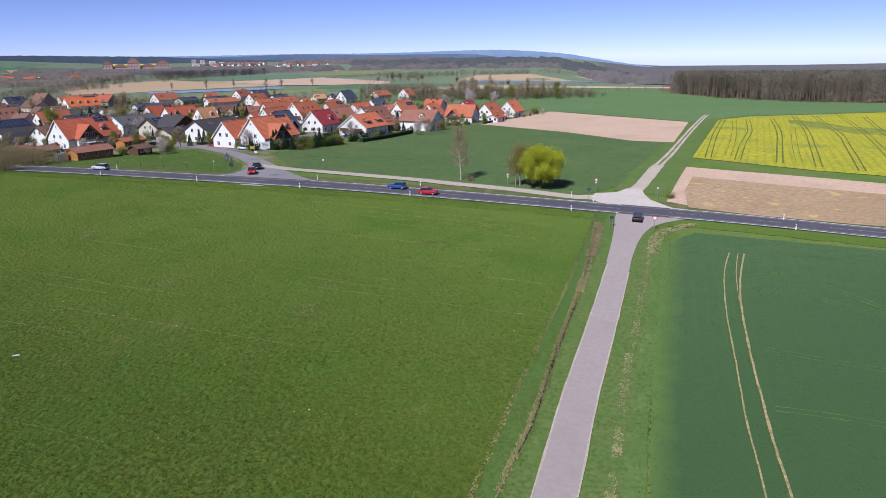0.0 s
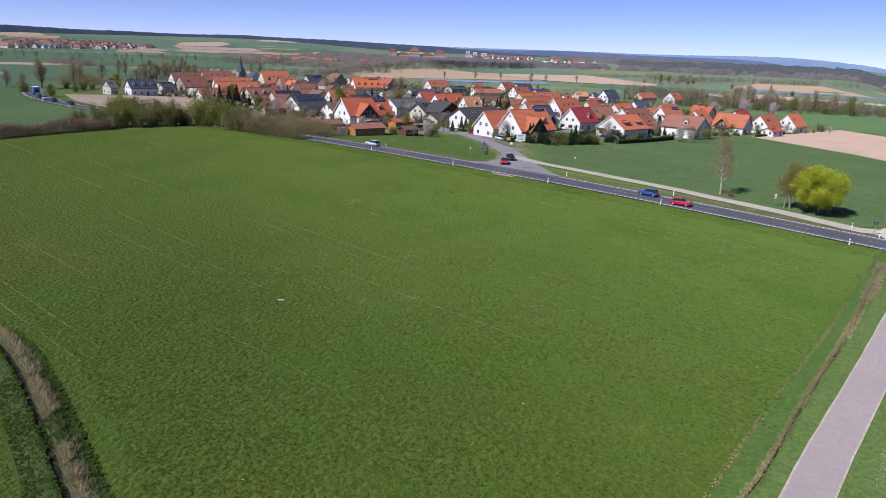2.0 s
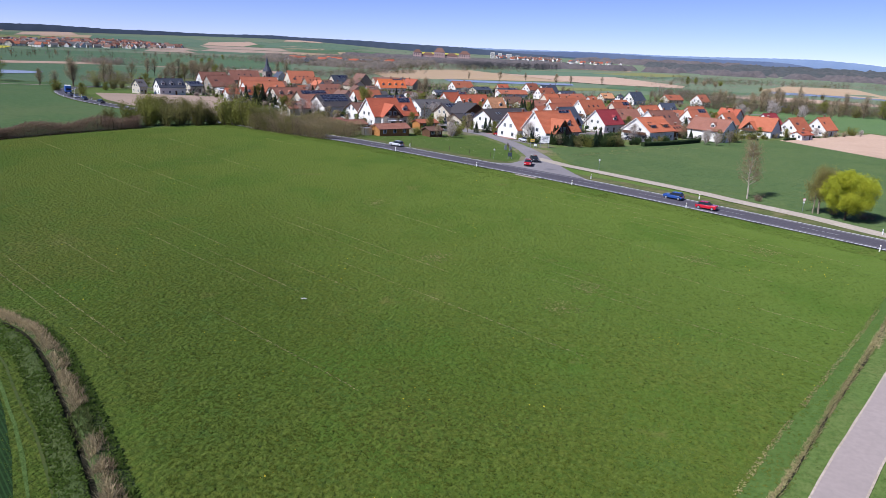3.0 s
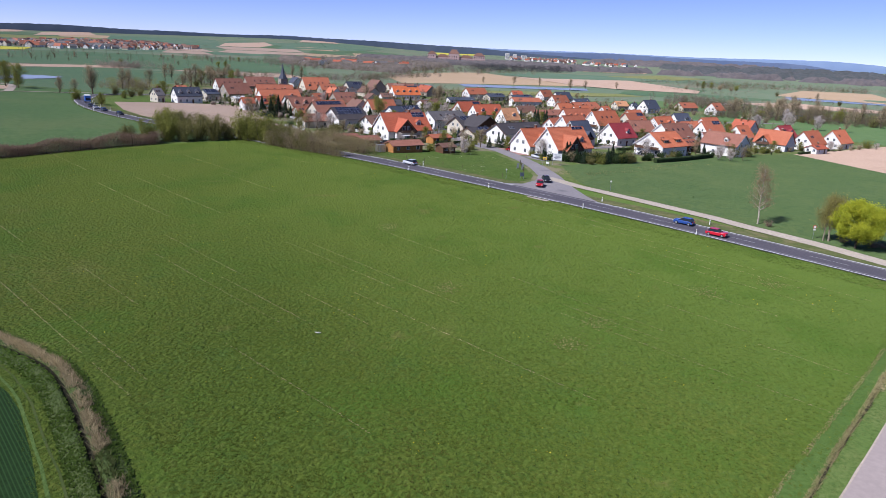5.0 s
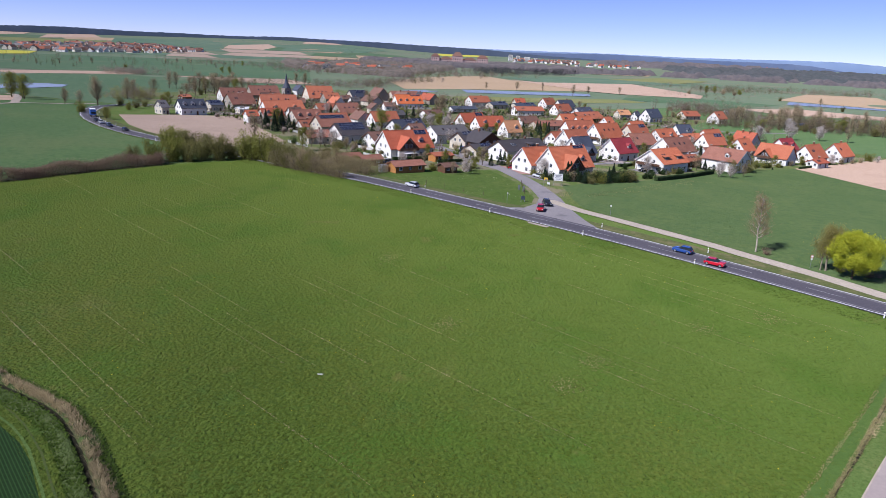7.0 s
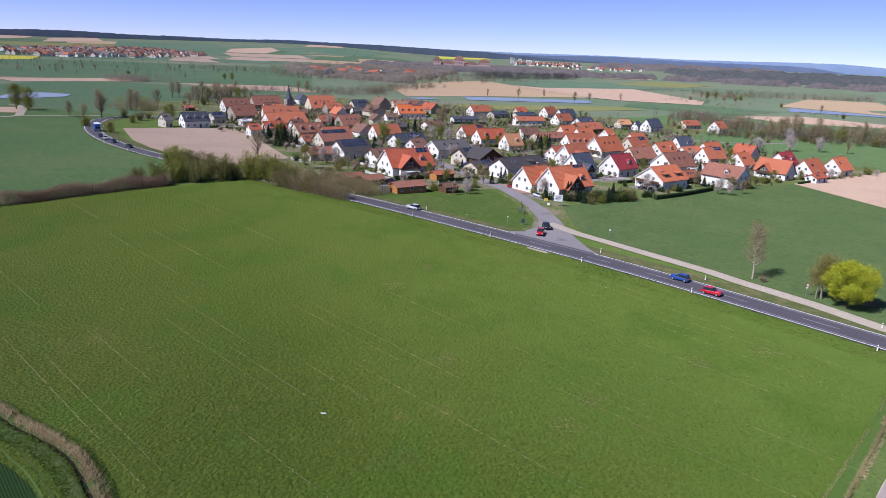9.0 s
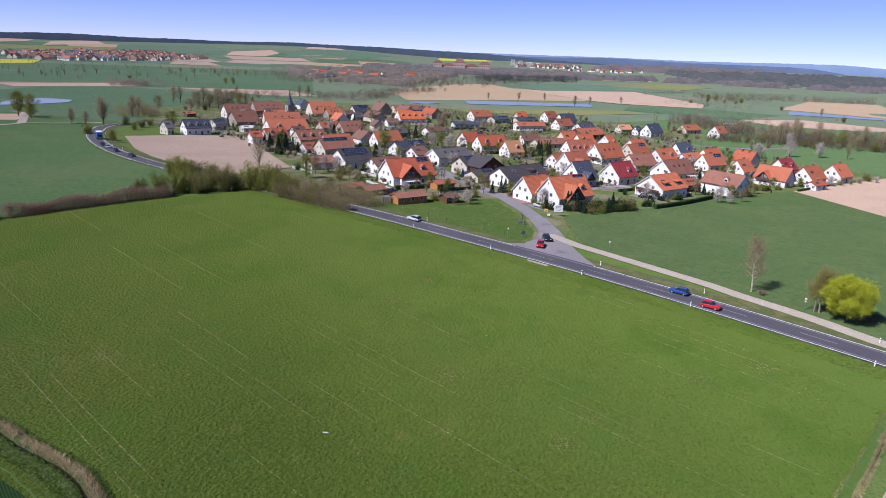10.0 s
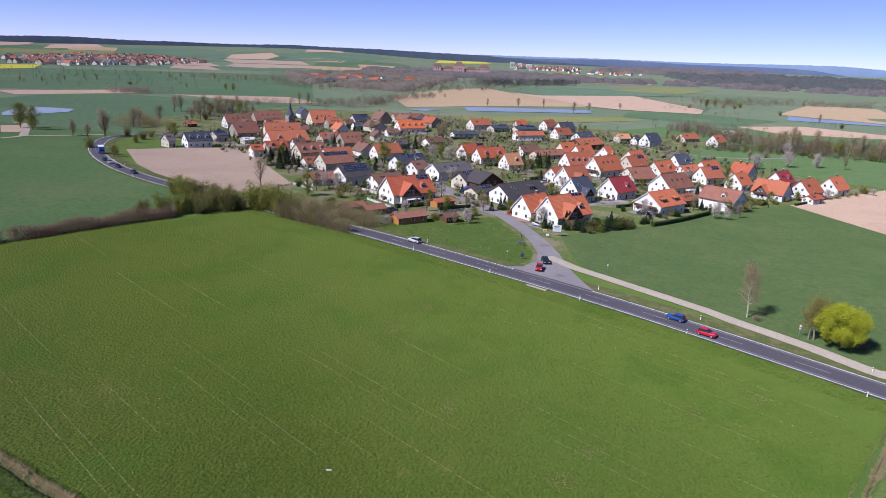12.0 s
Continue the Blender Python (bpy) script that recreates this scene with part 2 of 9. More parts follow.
M_RAPE = material("rape_in_flower", [(0.330, 0.290, 0.016), (0.385, 0.325, 0.020), (0.200, 0.215, 0.024)], (0.03, 1.0), 0.9, 0.8, 3.0, True, dist=0.2)
add_patches(M_RAPE, (0.16, 0.19, 0.030), 0.5, 0.47, 0.66, 0.5)
add_patches(M_RAPE, (0.115, 0.165, 0.045), 0.022, 0.56, 0.66, 0.75)
add_lines(M_RAPE, -66.0, 2.2, (0.14, 0.17, 0.026), 0.22, 0.38, 1.0, 0.07, 0.38)
M_RAPE_FAR = material("rape_far", [(0.42, 0.38, 0.05), (0.46, 0.42, 0.06), (0.36, 0.34, 0.05)], (0.01, 0.1), 0.95, world_space=True)
# slope fields paled and blued to stand for haze over distance
M_HILL_HAZE = material("hazed_slope_green", [(0.090, 0.150, 0.092), (0.125, 0.165, 0.105), (0.080, 0.130, 0.084)], (0.003, 0.03), 0.95, world_space=True)
M_THIN_RAPE = material("thin_rape", [(0.135, 0.160, 0.036), (0.180, 0.180, 0.032), (0.105, 0.138, 0.034)], (0.06, 0.7), 0.9, 0.8, 3.0, True, dist=0.2)
add_patches(M_THIN_RAPE, (0.33, 0.29, 0.020), 0.35, 0.50, 0.62, 0.65)
M_RUT_RAPE = material("trodden_rape", [(0.085, 0.105, 0.022), (0.110, 0.120, 0.026), (0.070, 0.085, 0.020)], (0.3, 2.0), 0.95, world_space=True)
M_RUT_GREEN = material("rut_green", [(0.045, 0.075, 0.020), (0.060, 0.090, 0.024), (0.070, 0.080, 0.024)], (0.3, 2.0), 0.95, world_space=True)
M_MUD = material("wheel_rut_earth", [(0.36, 0.27, 0.16), (0.30, 0.22, 0.12), (0.12, 0.14, 0.05)], (0.5, 2.5), 0.95, 0.5, 5.0, True)
M_ASPHALT = material("asphalt", [(0.080, 0.074, 0.090), (0.098, 0.090, 0.106), (0.066, 0.062, 0.074)], (0.08, 3.0), 0.85, 0.2, 30.0, True, dist=0.02)
M_OLD_ASPHALT = material("grey_asphalt", [(0.19, 0.175, 0.185), (0.23, 0.21, 0.215), (0.16, 0.15, 0.155)], (0.1, 2.0), 0.9, 0.2, 30.0, True, dist=0.02)
add_patches(M_OLD_ASPHALT, (0.10, 0.095, 0.105), 0.16, 0.57, 0.66, 0.6)
M_CONCRETE = material("pale_concrete", [(0.262, 0.220, 0.210), (0.278, 0.236, 0.224), (0.242, 0.204, 0.195)], (0.12, 2.0), 0.9, 0.3, 20.0, True, dist=0.02)
add_patches(M_CONCRETE, (0.215, 0.185, 0.175), 0.35, 0.52, 0.70, 0.4)
M_ROUGH = material("roadside_grass", [(0.086, 0.138, 0.034), (0.116, 0.146, 0.046), (0.072, 0.116, 0.027)], (0.12, 2.0), 0.95, 1.0, 3.0, True, dist=0.3)
add_patches(M_ROUGH, (0.050, 0.084, 0.020), 2.0, 0.50, 0.66, 0.45)
M_MARGIN = material("field_margin", [(0.080, 0.132, 0.032), (0.096, 0.148, 0.040), (0.066, 0.110, 0.026)], (0.2, 2.0), 0.95, 0.8, 4.0, True, dist=0.2)
add_patches(M_MARGIN, (0.13, 0.18, 0.06), 0.3, 0.54, 0.68, 0.6)
M_LUSH = material("lush_verge", [(0.064, 0.112, 0.024), (0.078, 0.126, 0.030), (0.052, 0.092, 0.019)], (0.15, 2.0), 0.95, 0.8, 4.0, True, dist=0.2)
M_BROWN_GRASS = material("withered_grass", [(0.185, 0.145, 0.075), (0.225, 0.180, 0.095), (0.115, 0.100, 0.045)], (0.4, 3.0), 0.95, 0.9, 5.0, True, dist=0.2)
M_PADDOCK = material("paddock_grass", [(0.070, 0.112, 0.022), (0.092, 0.124, 0.030), (0.056, 0.092, 0.018)], (0.08, 1.6), 0.95, 1.0, 3.0, True, dist=0.3)
add_patches(M_PADDOCK, (0.045, 0.075, 0.014), 0.5, 0.50, 0.64, 0.6)
add_patches(M_PADDOCK, (0.15, 0.15, 0.06), 0.16, 0.60, 0.70, 0.5)
M_APRON = material("crossing_concrete", [(0.385, 0.345, 0.312), (0.425, 0.380, 0.345), (0.340, 0.302, 0.275)], (0.2, 2.0), 0.9, 0.3, 20.0, True, dist=0.02)
M_PATH = material("path_concrete", [(0.325, 0.282, 0.232), (0.365, 0.318, 0.262), (0.275, 0.238, 0.196)], (0.12, 2.0), 0.9, 0.3, 20.0, True, dist=0.02)
M_WORN_ASPHALT = material("worn_asphalt", [(0.172, 0.162, 0.178), (0.190, 0.178, 0.195), (0.140, 0.133, 0.147)], (0.3, 3.0), 0.85, 0.2, 30.0, True, dist=0.02)
M_GRAVEL = material("gravel", [(0.40, 0.34, 0.29), (0.34, 0.29, 0.24), (0.27, 0.23, 0.18)], (0.3, 3.0), 0.95, 0.6, 12.0, True, dist=0.05)
M_PAVER = material("red_paving", [(0.30, 0.17, 0.14), (0.33, 0.20, 0.17), (0.24, 0.14, 0.12)], (0.3, 4.0), 0.9, 0.3, 12.0, True, dist=0.02)
M_PAINT = material("road_paint", [(0.72, 0.72, 0.72), (0.66, 0.66, 0.66), (0.50, 0.50, 0.50)], (0.3, 6.0), 0.7, world_space=True)
M_WORN_PAINT = material("worn_road_paint", [(0.40, 0.40, 0.41), (0.34, 0.34, 0.35), (0.20, 0.20, 0.21)], (0.3, 6.0), 0.8, world_space=True)
# earth of the ditch bed, also the painted shade of the dry ditch
M_EARTH_SHADE = material("ditch_earth_shade", [(0.020, 0.017, 0.011), (0.030, 0.025, 0.015), (0.014, 0.016, 0.008)], (0.4, 3.0), 0.95, 0.8, 5.0, True)
M_BANK_SOIL = material("bank_growth", [(0.062, 0.092, 0.026), (0.085, 0.108, 0.036), (0.048, 0.070, 0.020)], (0.3, 2.2), 0.95, 1.0, 4.0, True, dist=0.3)
M_WATER = bpy.data.materials.new("pond_water")
M_WATER.use_nodes = True
wp = M_WATER.node_tree.nodes["Principled BSDF"]
wp.inputs["Base Color"].default_value, wp.inputs["Roughness"].default_value, wp.inputs["IOR"].default_value = (0.25, 0.28, 0.32, 1), 0.25, 1.33


# ------------------------------------------------------------------ shape of the land
def ease(v):
    v = min(1.0, max(0.0, v))
    return v * v * (3 - 2 * v)


def tz(x, y):
    """Height of the ground: a low swell under the road and village, a flat valley, hills all round."""
    s = min(1.2, max(0.7, 1 - 0.003 * (x + 30)))
    if y < 175:
        z = 6.8 * s * math.exp(-(((y - 175) / 80) ** 2)) - 3.5
    else:
        z = (6.8 * s - 3.0) * math.exp(-(((y - 175) / 110) ** 2)) - 0.5
    r = math.hypot(x, y)
    if r > 1300:
        left = ease((-22 - math.degrees(math.atan2(x, y))) / 14)
        rise = ease((r - 1300) / 3000)
        roll = 1 + 0.14 * math.sin(x / 410 + 1.3) * math.cos(y / 530)
        z += rise * roll * (22 + 30 * left)
    right = ease((math.degrees(math.atan2(x, y)) - 8) / 10)
    if right and r > 650 and y > 0:
        z -= right * ease((r - 650) / 1500) * 74
    return z


def mesh_part(name, verts, faces, mat, parent=None, label="", smooth=False):
    me = bpy.data.meshes.new(name)
    me.from_pydata([tuple(v) for v in verts], [], [tuple(f) for f in faces])
    for m in mat if isinstance(mat, (list, tuple)) else [mat]:
        me.materials.append(m)
    if smooth:
        me.shade_smooth()
    ob = new(name, me)
    if parent is not None:
        ob.parent = parent
    if label:
        tagged(ob, label)
    return ob


def part(name, bm, mat, parent=None, label="", smooth=False):
    """Link a bmesh as one mesh object, as a thing of its own or under its thing."""
    me = bpy.data.meshes.new(name)
    bmesh.ops.recalc_face_normals(bm, faces=bm.faces)
    bm.to_mesh(me)
    bm.free()
    for m in mat if isinstance(mat, (list, tuple)) else [mat]:
        me.materials.append(m)
    if smooth:
        me.shade_smooth()
    ob = new(name, me)
    if parent is not None:
        ob.parent = parent
    if label:
        tagged(ob, label)
    return ob


def share(name, me, parent, m=None):
    """One more object on a mesh that others use too."""
    ob = new(name, me)
    ob.parent = parent
    if m is not None:
        ob.matrix_basis = m
    return ob


def stops(fine, reach, step, grow):
    out = [0.0]
    s = step
    while out[-1] < reach:
        if out[-1] > fine:
            s *= grow
        out.append(out[-1] + s)
    return out


def build_ground():
    p = stops(460, 4900, 9, 1.07)
    q = stops(640, 4900, 9, 1.07)
    back = stops(120, 4900, 14, 1.3)
    xs = [-v for v in reversed(p[1:])] + p
    ys = [-v for v in reversed(back[1:])] + q
    verts = [(x, y, tz(x, y)) for y in ys for x in xs]
    w = len(xs)
    faces = [(j * w + i, j * w + i + 1, (j + 1) * w + i + 1, (j + 1) * w + i) for j in range(len(ys) - 1) for i in range(w - 1)]
    ob = mesh_part("ground", verts, faces, [M_FAR_HAZE, M_VERGE, M_WOODLAND_HAZE], smooth=True)
    for f in ob.data.polygons:
        f.material_index = 1 if -420 < f.center.x < 420 and f.center.y < 420 else 2 if f.center.y > 700 and f.center.x > 0.19 * f.center.y + 120 else 0
    tagged(ob, "wide farmland that rolls away to low hills", "ground", kind="structure")


def drape(name, pts, mat, lift, cell, label, category="field", kind="structure"):
    """A field or surface laid over the land."""
    bm = bmesh.new()
    bm.faces.new([bm.verts.new((x, y, 0)) for x, y in pts])
    x0, x1 = min(p[0] for p in pts), max(p[0] for p in pts)
    y0, y1 = min(p[1] for p in pts), max(p[1] for p in pts)
    for axis, lo, hi in ((0, x0, x1), (1, y0, y1)):
        v = math.floor(lo / cell) * cell + cell
        while v < hi:
            co, no = [0, 0, 0], [0, 0, 0]
            co[axis], no[axis] = v, 1
            bmesh.ops.bisect_plane(bm, geom=bm.verts[:] + bm.edges[:] + bm.faces[:], plane_co=co, plane_no=no, dist=0.001)
            v += cell
    bmesh.ops.triangulate(bm, faces=bm.faces[:])
    for v in bm.verts:
        v.co.z = tz(v.co.x, v.co.y) + lift
    for f in bm.faces:
        if f.normal.z < 0:
            f.normal_flip()
    me = bpy.data.meshes.new(name)
    bm.normal_update()
    bm.to_mesh(me)
    bm.free()
    me.materials.append(mat)
    me.shade_smooth()
    return tagged(new(name, me), label, category, kind=kind)


def smooth_line(pts, step=3.0):
    """A line through the points, bent softly, with even steps."""
    out = []
    n = len(pts)
    for i in range(n - 1):
        a, b, c, d = pts[max(i - 1, 0)], pts[i], pts[i + 1], pts[min(i + 2, n - 1)]
        m = max(1, int(math.dist(b, c) / step))
        for k in range(m):
            u = k / m
            out.append(tuple(0.5 * (2 * b[e] + (c[e] - a[e]) * u + (2 * a[e] - 5 * b[e] + 4 * c[e] - d[e]) * u * u + (3 * b[e] - a[e] - 3 * c[e] + d[e]) * u ** 3) for e in (0, 1)))
    out.append(tuple(pts[-1]))
    return out


def sideways(line, i):
    a, b = line[max(i - 1, 0)], line[min(i + 1, len(line) - 1)]
    d = math.dist(a, b) or 1
    return -(b[1] - a[1]) / d, (b[0] - a[0]) / d


def strip(name, line, left, right, mat, lift, label="", category="", kind="structure", parent=None, across=2, ragged=0.0, crown=0.0):
    """A band along a line, from `right` to `left` metres beside it."""
    rnd = random.Random(name)
    verts, faces = [], []
    for i, (x, y) in enumerate(line):
        nx, ny = sideways(line, i)
        lo, hi = right + rnd.uniform(-ragged, ragged), left + rnd.uniform(-ragged, ragged)
        for k in range(across + 1):
            o = lo + (hi - lo) * k / across
            px, py = x + nx * o, y + ny * o
            verts.append((px, py, tz(px, py) + lift + crown * math.sin(math.pi * k / across)))
    w = across + 1
    for i in range(len(line) - 1):
        for k in range(across):
            faces.append((i * w + k, (i + 1) * w + k, (i + 1) * w + k + 1, i * w + k + 1))
    ob = mesh_part(name, [v for v in verts], [f[::-1] for f in faces], mat, parent, smooth=True)
    if category:
        tagged(ob, label, category, kind=kind)
    return ob


build_ground()

# ------------------------------------------------------------------ roads and fields
MAIN = smooth_line([(219.6, 50.8), (134.8, 89.3), (75.3, 116.5), (53, 126.2), (24.6, 136.2), (-8, 147.2), (-31, 154.1), (-55, 160.1), (-80, 166.2), (-101, 171.0), (-150, 182.5), (-196, 193.4), (-220, 201), (-246, 212.3), (-275, 229.2), (-302, 249), (-326, 272), (-341, 290), (-347, 310), (-335, 336), (-310, 352)])
drape("village_ground", [(-36, 160), (-50, 164), (-104, 176), (-160, 190), (-166, 226), (-215, 270), (-262, 314), (-345, 312), (-420, 380), (-420, 560), (-300, 610), (-150, 600), (0, 590), (20, 420), (70, 394.8), (17, 322), (-9, 287), (-28, 240), (-43, 216)], M_LAWN, 0.06, 9, "green gardens and plots between the village houses", "lawn")
drape("meadow", [(27.7, 125.3), (-8, 141.3), (-52, 153.8), (-101, 164.6), (-146, 173.5), (-183, 117), (-260, 10), (-150, 50.5), (-95, 55), (-82.6, 53.9), (-76.5, 53.2), (-70.8, 52.1), (-66.2, 50.5), (-62.2, 48.4), (-58.5, 46.3), (-54.1, 43.7), (-50.4, 41.3), (-43.4, 36.6), (-39.9, 34.2), (-23.6, 22.5), (-8, 10), (-8, -40), (-6, 18), (2.3, 49.2), (4.1, 54.7), (6.7, 62.4), (9.2, 70.8), (13.4, 83.9), (15.6, 90.5), (20, 104), (25, 119)], M_MEADOW, 0.07, 8, "wide rough green meadow with faint drill lines", "meadow")
drape("wheat_field", [(14.6, 47.4), (16.4, 53.5), (19.4, 63.2), (23.6, 76.1), (28.4, 90.2), (34.8, 109.3), (37.6, 113.7), (42.8, 117.7), (77.2, 105.1), (144.2, 76.6), (260, 20), (220, -90), (-6, -90), (2, 0)], M_WHEAT, 0.07, 8, "dark green field of young winter wheat", "field")
drape("wheat_field", [(-42, 184), (-37, 175), (-30, 171), (-17.5, 166), (-4, 160.4), (2, 157.2), (15.5, 151), (27.3, 144.5), (31.6, 147), (37.9, 152.6), (45.1, 167.6), (53.8, 185.5), (72.1, 227.3), (75.9, 235.8), (65.3, 242.5), (48.9, 276.7), (17, 321), (-9, 287), (-28, 240), (-43, 216), (-50, 203)], M_WHEAT_FAR, 0.08, 8, "green wheat field between the village and the track", "field")
drape("ploughed_field", [(17, 321.5), (61, 396), (88.7, 354.2), (111.3, 318.7), (77.8, 236.7), (65.3, 243), (48.5, 277.9)], M_SOIL, 0.10, 10, "bare pinkish brown ploughed field", "field")
drape("wheat_field", [(124.6, 332.1), (151.1, 347.3), (227.3, 359.8), (389.2, 356.3), (389.6, 380.7), (273.3, 420.8), (232.2, 442), (204.5, 486.1), (188.7, 563.4), (194.2, 623.5), (144.4, 690.2), (-60, 700), (-110, 590), (-30, 560), (-45, 440), (24, 420), (64, 398), (90.6, 356.1), (113.2, 321)], M_WHEAT_WIDE, 0.10, 18, "wide green wheat field before the wood", "field")
drape("rape_field", [(70.2, 197.3), (128.4, 328.1), (151, 344.4), (227.3, 357), (389.1, 352.5), (257.1, 71.6), (103.9, 162.4), (91.3, 171.5)], M_RAPE, 0.12, 9, "bright yellow rape field in flower with dark wheel lines", "field")
drape("ploughed_field", [(62.4, 179.5), (98.3, 154.1), (182.3, 98.4), (170.9, 84.1), (86.9, 135.5), (65.5, 149.2), (54.9, 149.4), (48.6, 135.1), (44.5, 139)], M_SOIL, 0.10, 9, "strip of bare pale brown soil", "field")
drape("stubble_field", [(58.7, 164.5), (91.7, 143.5), (175.6, 87.3), (165.2, 80.3), (77.2, 120.6), (57.2, 128.7), (47.2, 134.2), (51, 147.6)], M_STUBBLE, 0.15, 9, "brown stubble field with strewn yellow straw", "field")
drape("wheat_field", [(-183.5, 119), (-148, 176), (-166, 184), (-196, 189), (-220, 196), (-246, 207), (-276, 225), (-304, 246), (-330, 270), (-344, 288), (-352, 312), (-600, 300), (-600, 0), (-262, 8)], M_WHEAT_LEFT, 0.07, 12, "open green field beyond the hedge", "field")
drape("ploughed_field", [(-292, 259), (-281, 288), (-260, 311), (-211, 266.5), (-166, 226), (-163, 198), (-196, 200), (-222, 210), (-247, 224)], M_SOIL_DULL, 0.10, 9, "bare brown ploughed plot beside the bend of the road", "field")
drape("wheat_field", [(-600, 302), (-352, 314), (-350, 330), (-425, 385), (-425, 600), (-700, 560)], M_VALLEY_HAZE, 0.12, 25, "flat green field in the valley", "field")
drape("crop_field", [(-120, 47.5), (-80, 47.5), (-73.2, 46.5), (-68.9, 45.4), (-64.5, 43.5), (-60.5, 41.1), (-56.7, 38.9), (-50, 34.6), (-44.5, 30.6), (-30, 19.5), (-12, 0), (-12, -90), (-260, -90), (-260, 30)], M_DRILLED, 0.09, 8, "dark green crop with fine drilled rows", "field")
drape("grass_track", [(-95, 54.2), (-82.6, 53.1), (-76.5, 52.4), (-70.8, 51.3), (-66.6, 49.8), (-62.6, 47.7), (-58.9, 45.6), (-54.5, 43), (-50.8, 40.6), (-43.8, 35.9), (-40.3, 33.5), (-24, 21.8), (-10, 6), (-12, 0), (-30, 19), (-45, 30), (-50, 34), (-57, 38), (-61, 40.6), (-65, 43), (-69, 44.8), (-73, 46), (-80, 47), (-120, 47), (-150, 46)], M_MEADOW, 0.08, 6, "strip of grass with two wheel ruts along the ditch", "verge")

strip("verge_south", [p for p in MAIN if p[0] > -150], 8.6, 3.45, M_MEADOW, 0.065, "rough grass verge along the main road", "verge", ragged=0.5, across=3)
strip("verge_north", MAIN, -3.45, -8.0, M_WORN_VERGE, 0.09, "worn grass verge between road and path", "verge", ragged=0.3)
strip("road", MAIN, 3.5, -3.5, M_ASPHALT, 0.16, "dark grey asphalt country road", "road", across=4, crown=0.05)
for off in (-2.4, -1.0, 1.0, 2.4):
    strip("wheel_path", MAIN, off + 0.2, off - 0.2, M_WORN_ASPHALT, 0.195, "paler strip worn by wheels", "road", ragged=0.05)
# white edge lines and the broken middle line
JUNC = [i for i, p in enumerate(MAIN) if -52 < p[0] < -30 or 32 < p[0] < 45]
first, second = [i for i in JUNC if MAIN[i][0] > 0], [i for i in JUNC if MAIN[i][0] < 0]
for a, b in ((0, first[0]), (first[-1], second[0]), (second[-1], len(MAIN) - 1)):
    strip("edge_line", MAIN[a:b + 1], -2.97, -3.21, M_PAINT, 0.20, "white painted edge line", "road marking")
for a, b in ((0, first[0]), (first[-1], len(MAIN) - 1)):
    strip("edge_line", MAIN[a:b + 1], 3.21, 2.97, M_PAINT, 0.20, "white painted edge line", "road marking")
for i in range(2, len(MAIN) - 3, 5):
    strip("lane_dash", MAIN[i:i + 3], 0.06, -0.06, M_WORN_PAINT, 0.225, "thin white lane dash", "road marking")
drape("bell_mouth", [(-54.5, 163), (-50, 165.6), (-48.6, 172), (-50, 179.1), (-55.9, 190.6), (-63.8, 202.3), (-75.8, 217), (-83.5, 221.8), (-91, 229.4), (-103.6, 243), (-115, 254.7), (-125, 268), (-121, 272), (-111.5, 259.6), (-99, 246.5), (-87, 234.5), (-77, 226.5), (-66.5, 214), (-62.1, 208.6), (-52.7, 195.4), (-45, 182.7), (-41.5, 175.5), (-38.6, 170), (-36, 166), (-33, 161.5), (-29.5, 157.4), (-27, 156.2), (-40, 160.2)], M_OLD_ASPHALT, 0.14, 5, "grey asphalt side road into the village", "road")
drape("paddock", [(-57, 167.5), (-51.5, 167.5), (-49.9, 172), (-51.2, 178.5), (-57, 189.5), (-65, 200.5), (-76.5, 213.5), (-85, 205), (-103, 187), (-102, 178.5), (-70, 171)], M_PADDOCK, 0.095, 6, "green paddock between main road and side road", "meadow")
drape("culvert_apron", [(-45.4, 154.0), (-39.6, 152.6), (-40.0, 151.6), (-44.8, 152.9)], M_PATH, 0.12, 3, "pale concrete apron over a culvert at the road edge", "pavement")
drape("forecourt", [(-71, 219.5), (-66.8, 214.3), (-62.5, 216), (-69, 226.5), (-74, 229.5), (-78, 226)], M_PAVER, 0.17, 4, "red paved forecourt beside the side road", "pavement")
PATH = smooth_line([(-47, 178), (-42, 174.8), (-37.5, 171.8), (-31, 169.2), (-18.5, 164), (-5, 158.4), (1, 155.2), (14.5, 149.2), (27.2, 142.3), (31.6, 142.6)])
strip("concrete_path", PATH, 1.75, -1.7, M_PATH, 0.15, "pale concrete farm path beside the road", "path", across=2, ragged=0.06)
drape("crossing_apron", [(29.1, 140.7), (31.6, 145.8), (36.5, 146.9), (39.4, 150.4), (42.5, 149.7), (41.7, 144.9), (41.6, 140.1), (44, 133.8), (50.1, 130.8), (43.3, 132.7), (31, 137.7)], M_APRON, 0.155, 5, "pale concrete mouth of the field track", "path")
TRACK = smooth_line([(39.8, 146.8), (43.8, 154.4), (50.4, 169.4), (56.2, 182.5), (65.2, 202.3), (76.8, 229.1), (98.8, 280), (120.8, 329.4), (134.2, 357.8)])
strip("track_verge", TRACK, 4.6, -6.9, M_ROUGH, 0.085, "grassy margins of the field track", "verge", ragged=0.3, across=4)
strip("gravel_track", TRACK[:12], 1.5, -1.5, M_GRAVEL, 0.15, "pale gravel field track", "track", ragged=0.12)
strip("gravel_track", TRACK[11:], -0.28, -1.15, M_GRAVEL, 0.15, "pale wheel rut of the field track", "track", ragged=0.12)
strip("gravel_track", TRACK[11:], 1.15, 0.28, M_GRAVEL, 0.15, "pale wheel rut of the field track", "track", ragged=0.12)
FARM = smooth_line([(-26, -60), (-8, 0), (7.4, 47.7), (12.9, 64.7), (18.4, 80.5), (25.7, 101.8), (31.2, 118.9), (33.4, 125.7), (35, 131.5)])
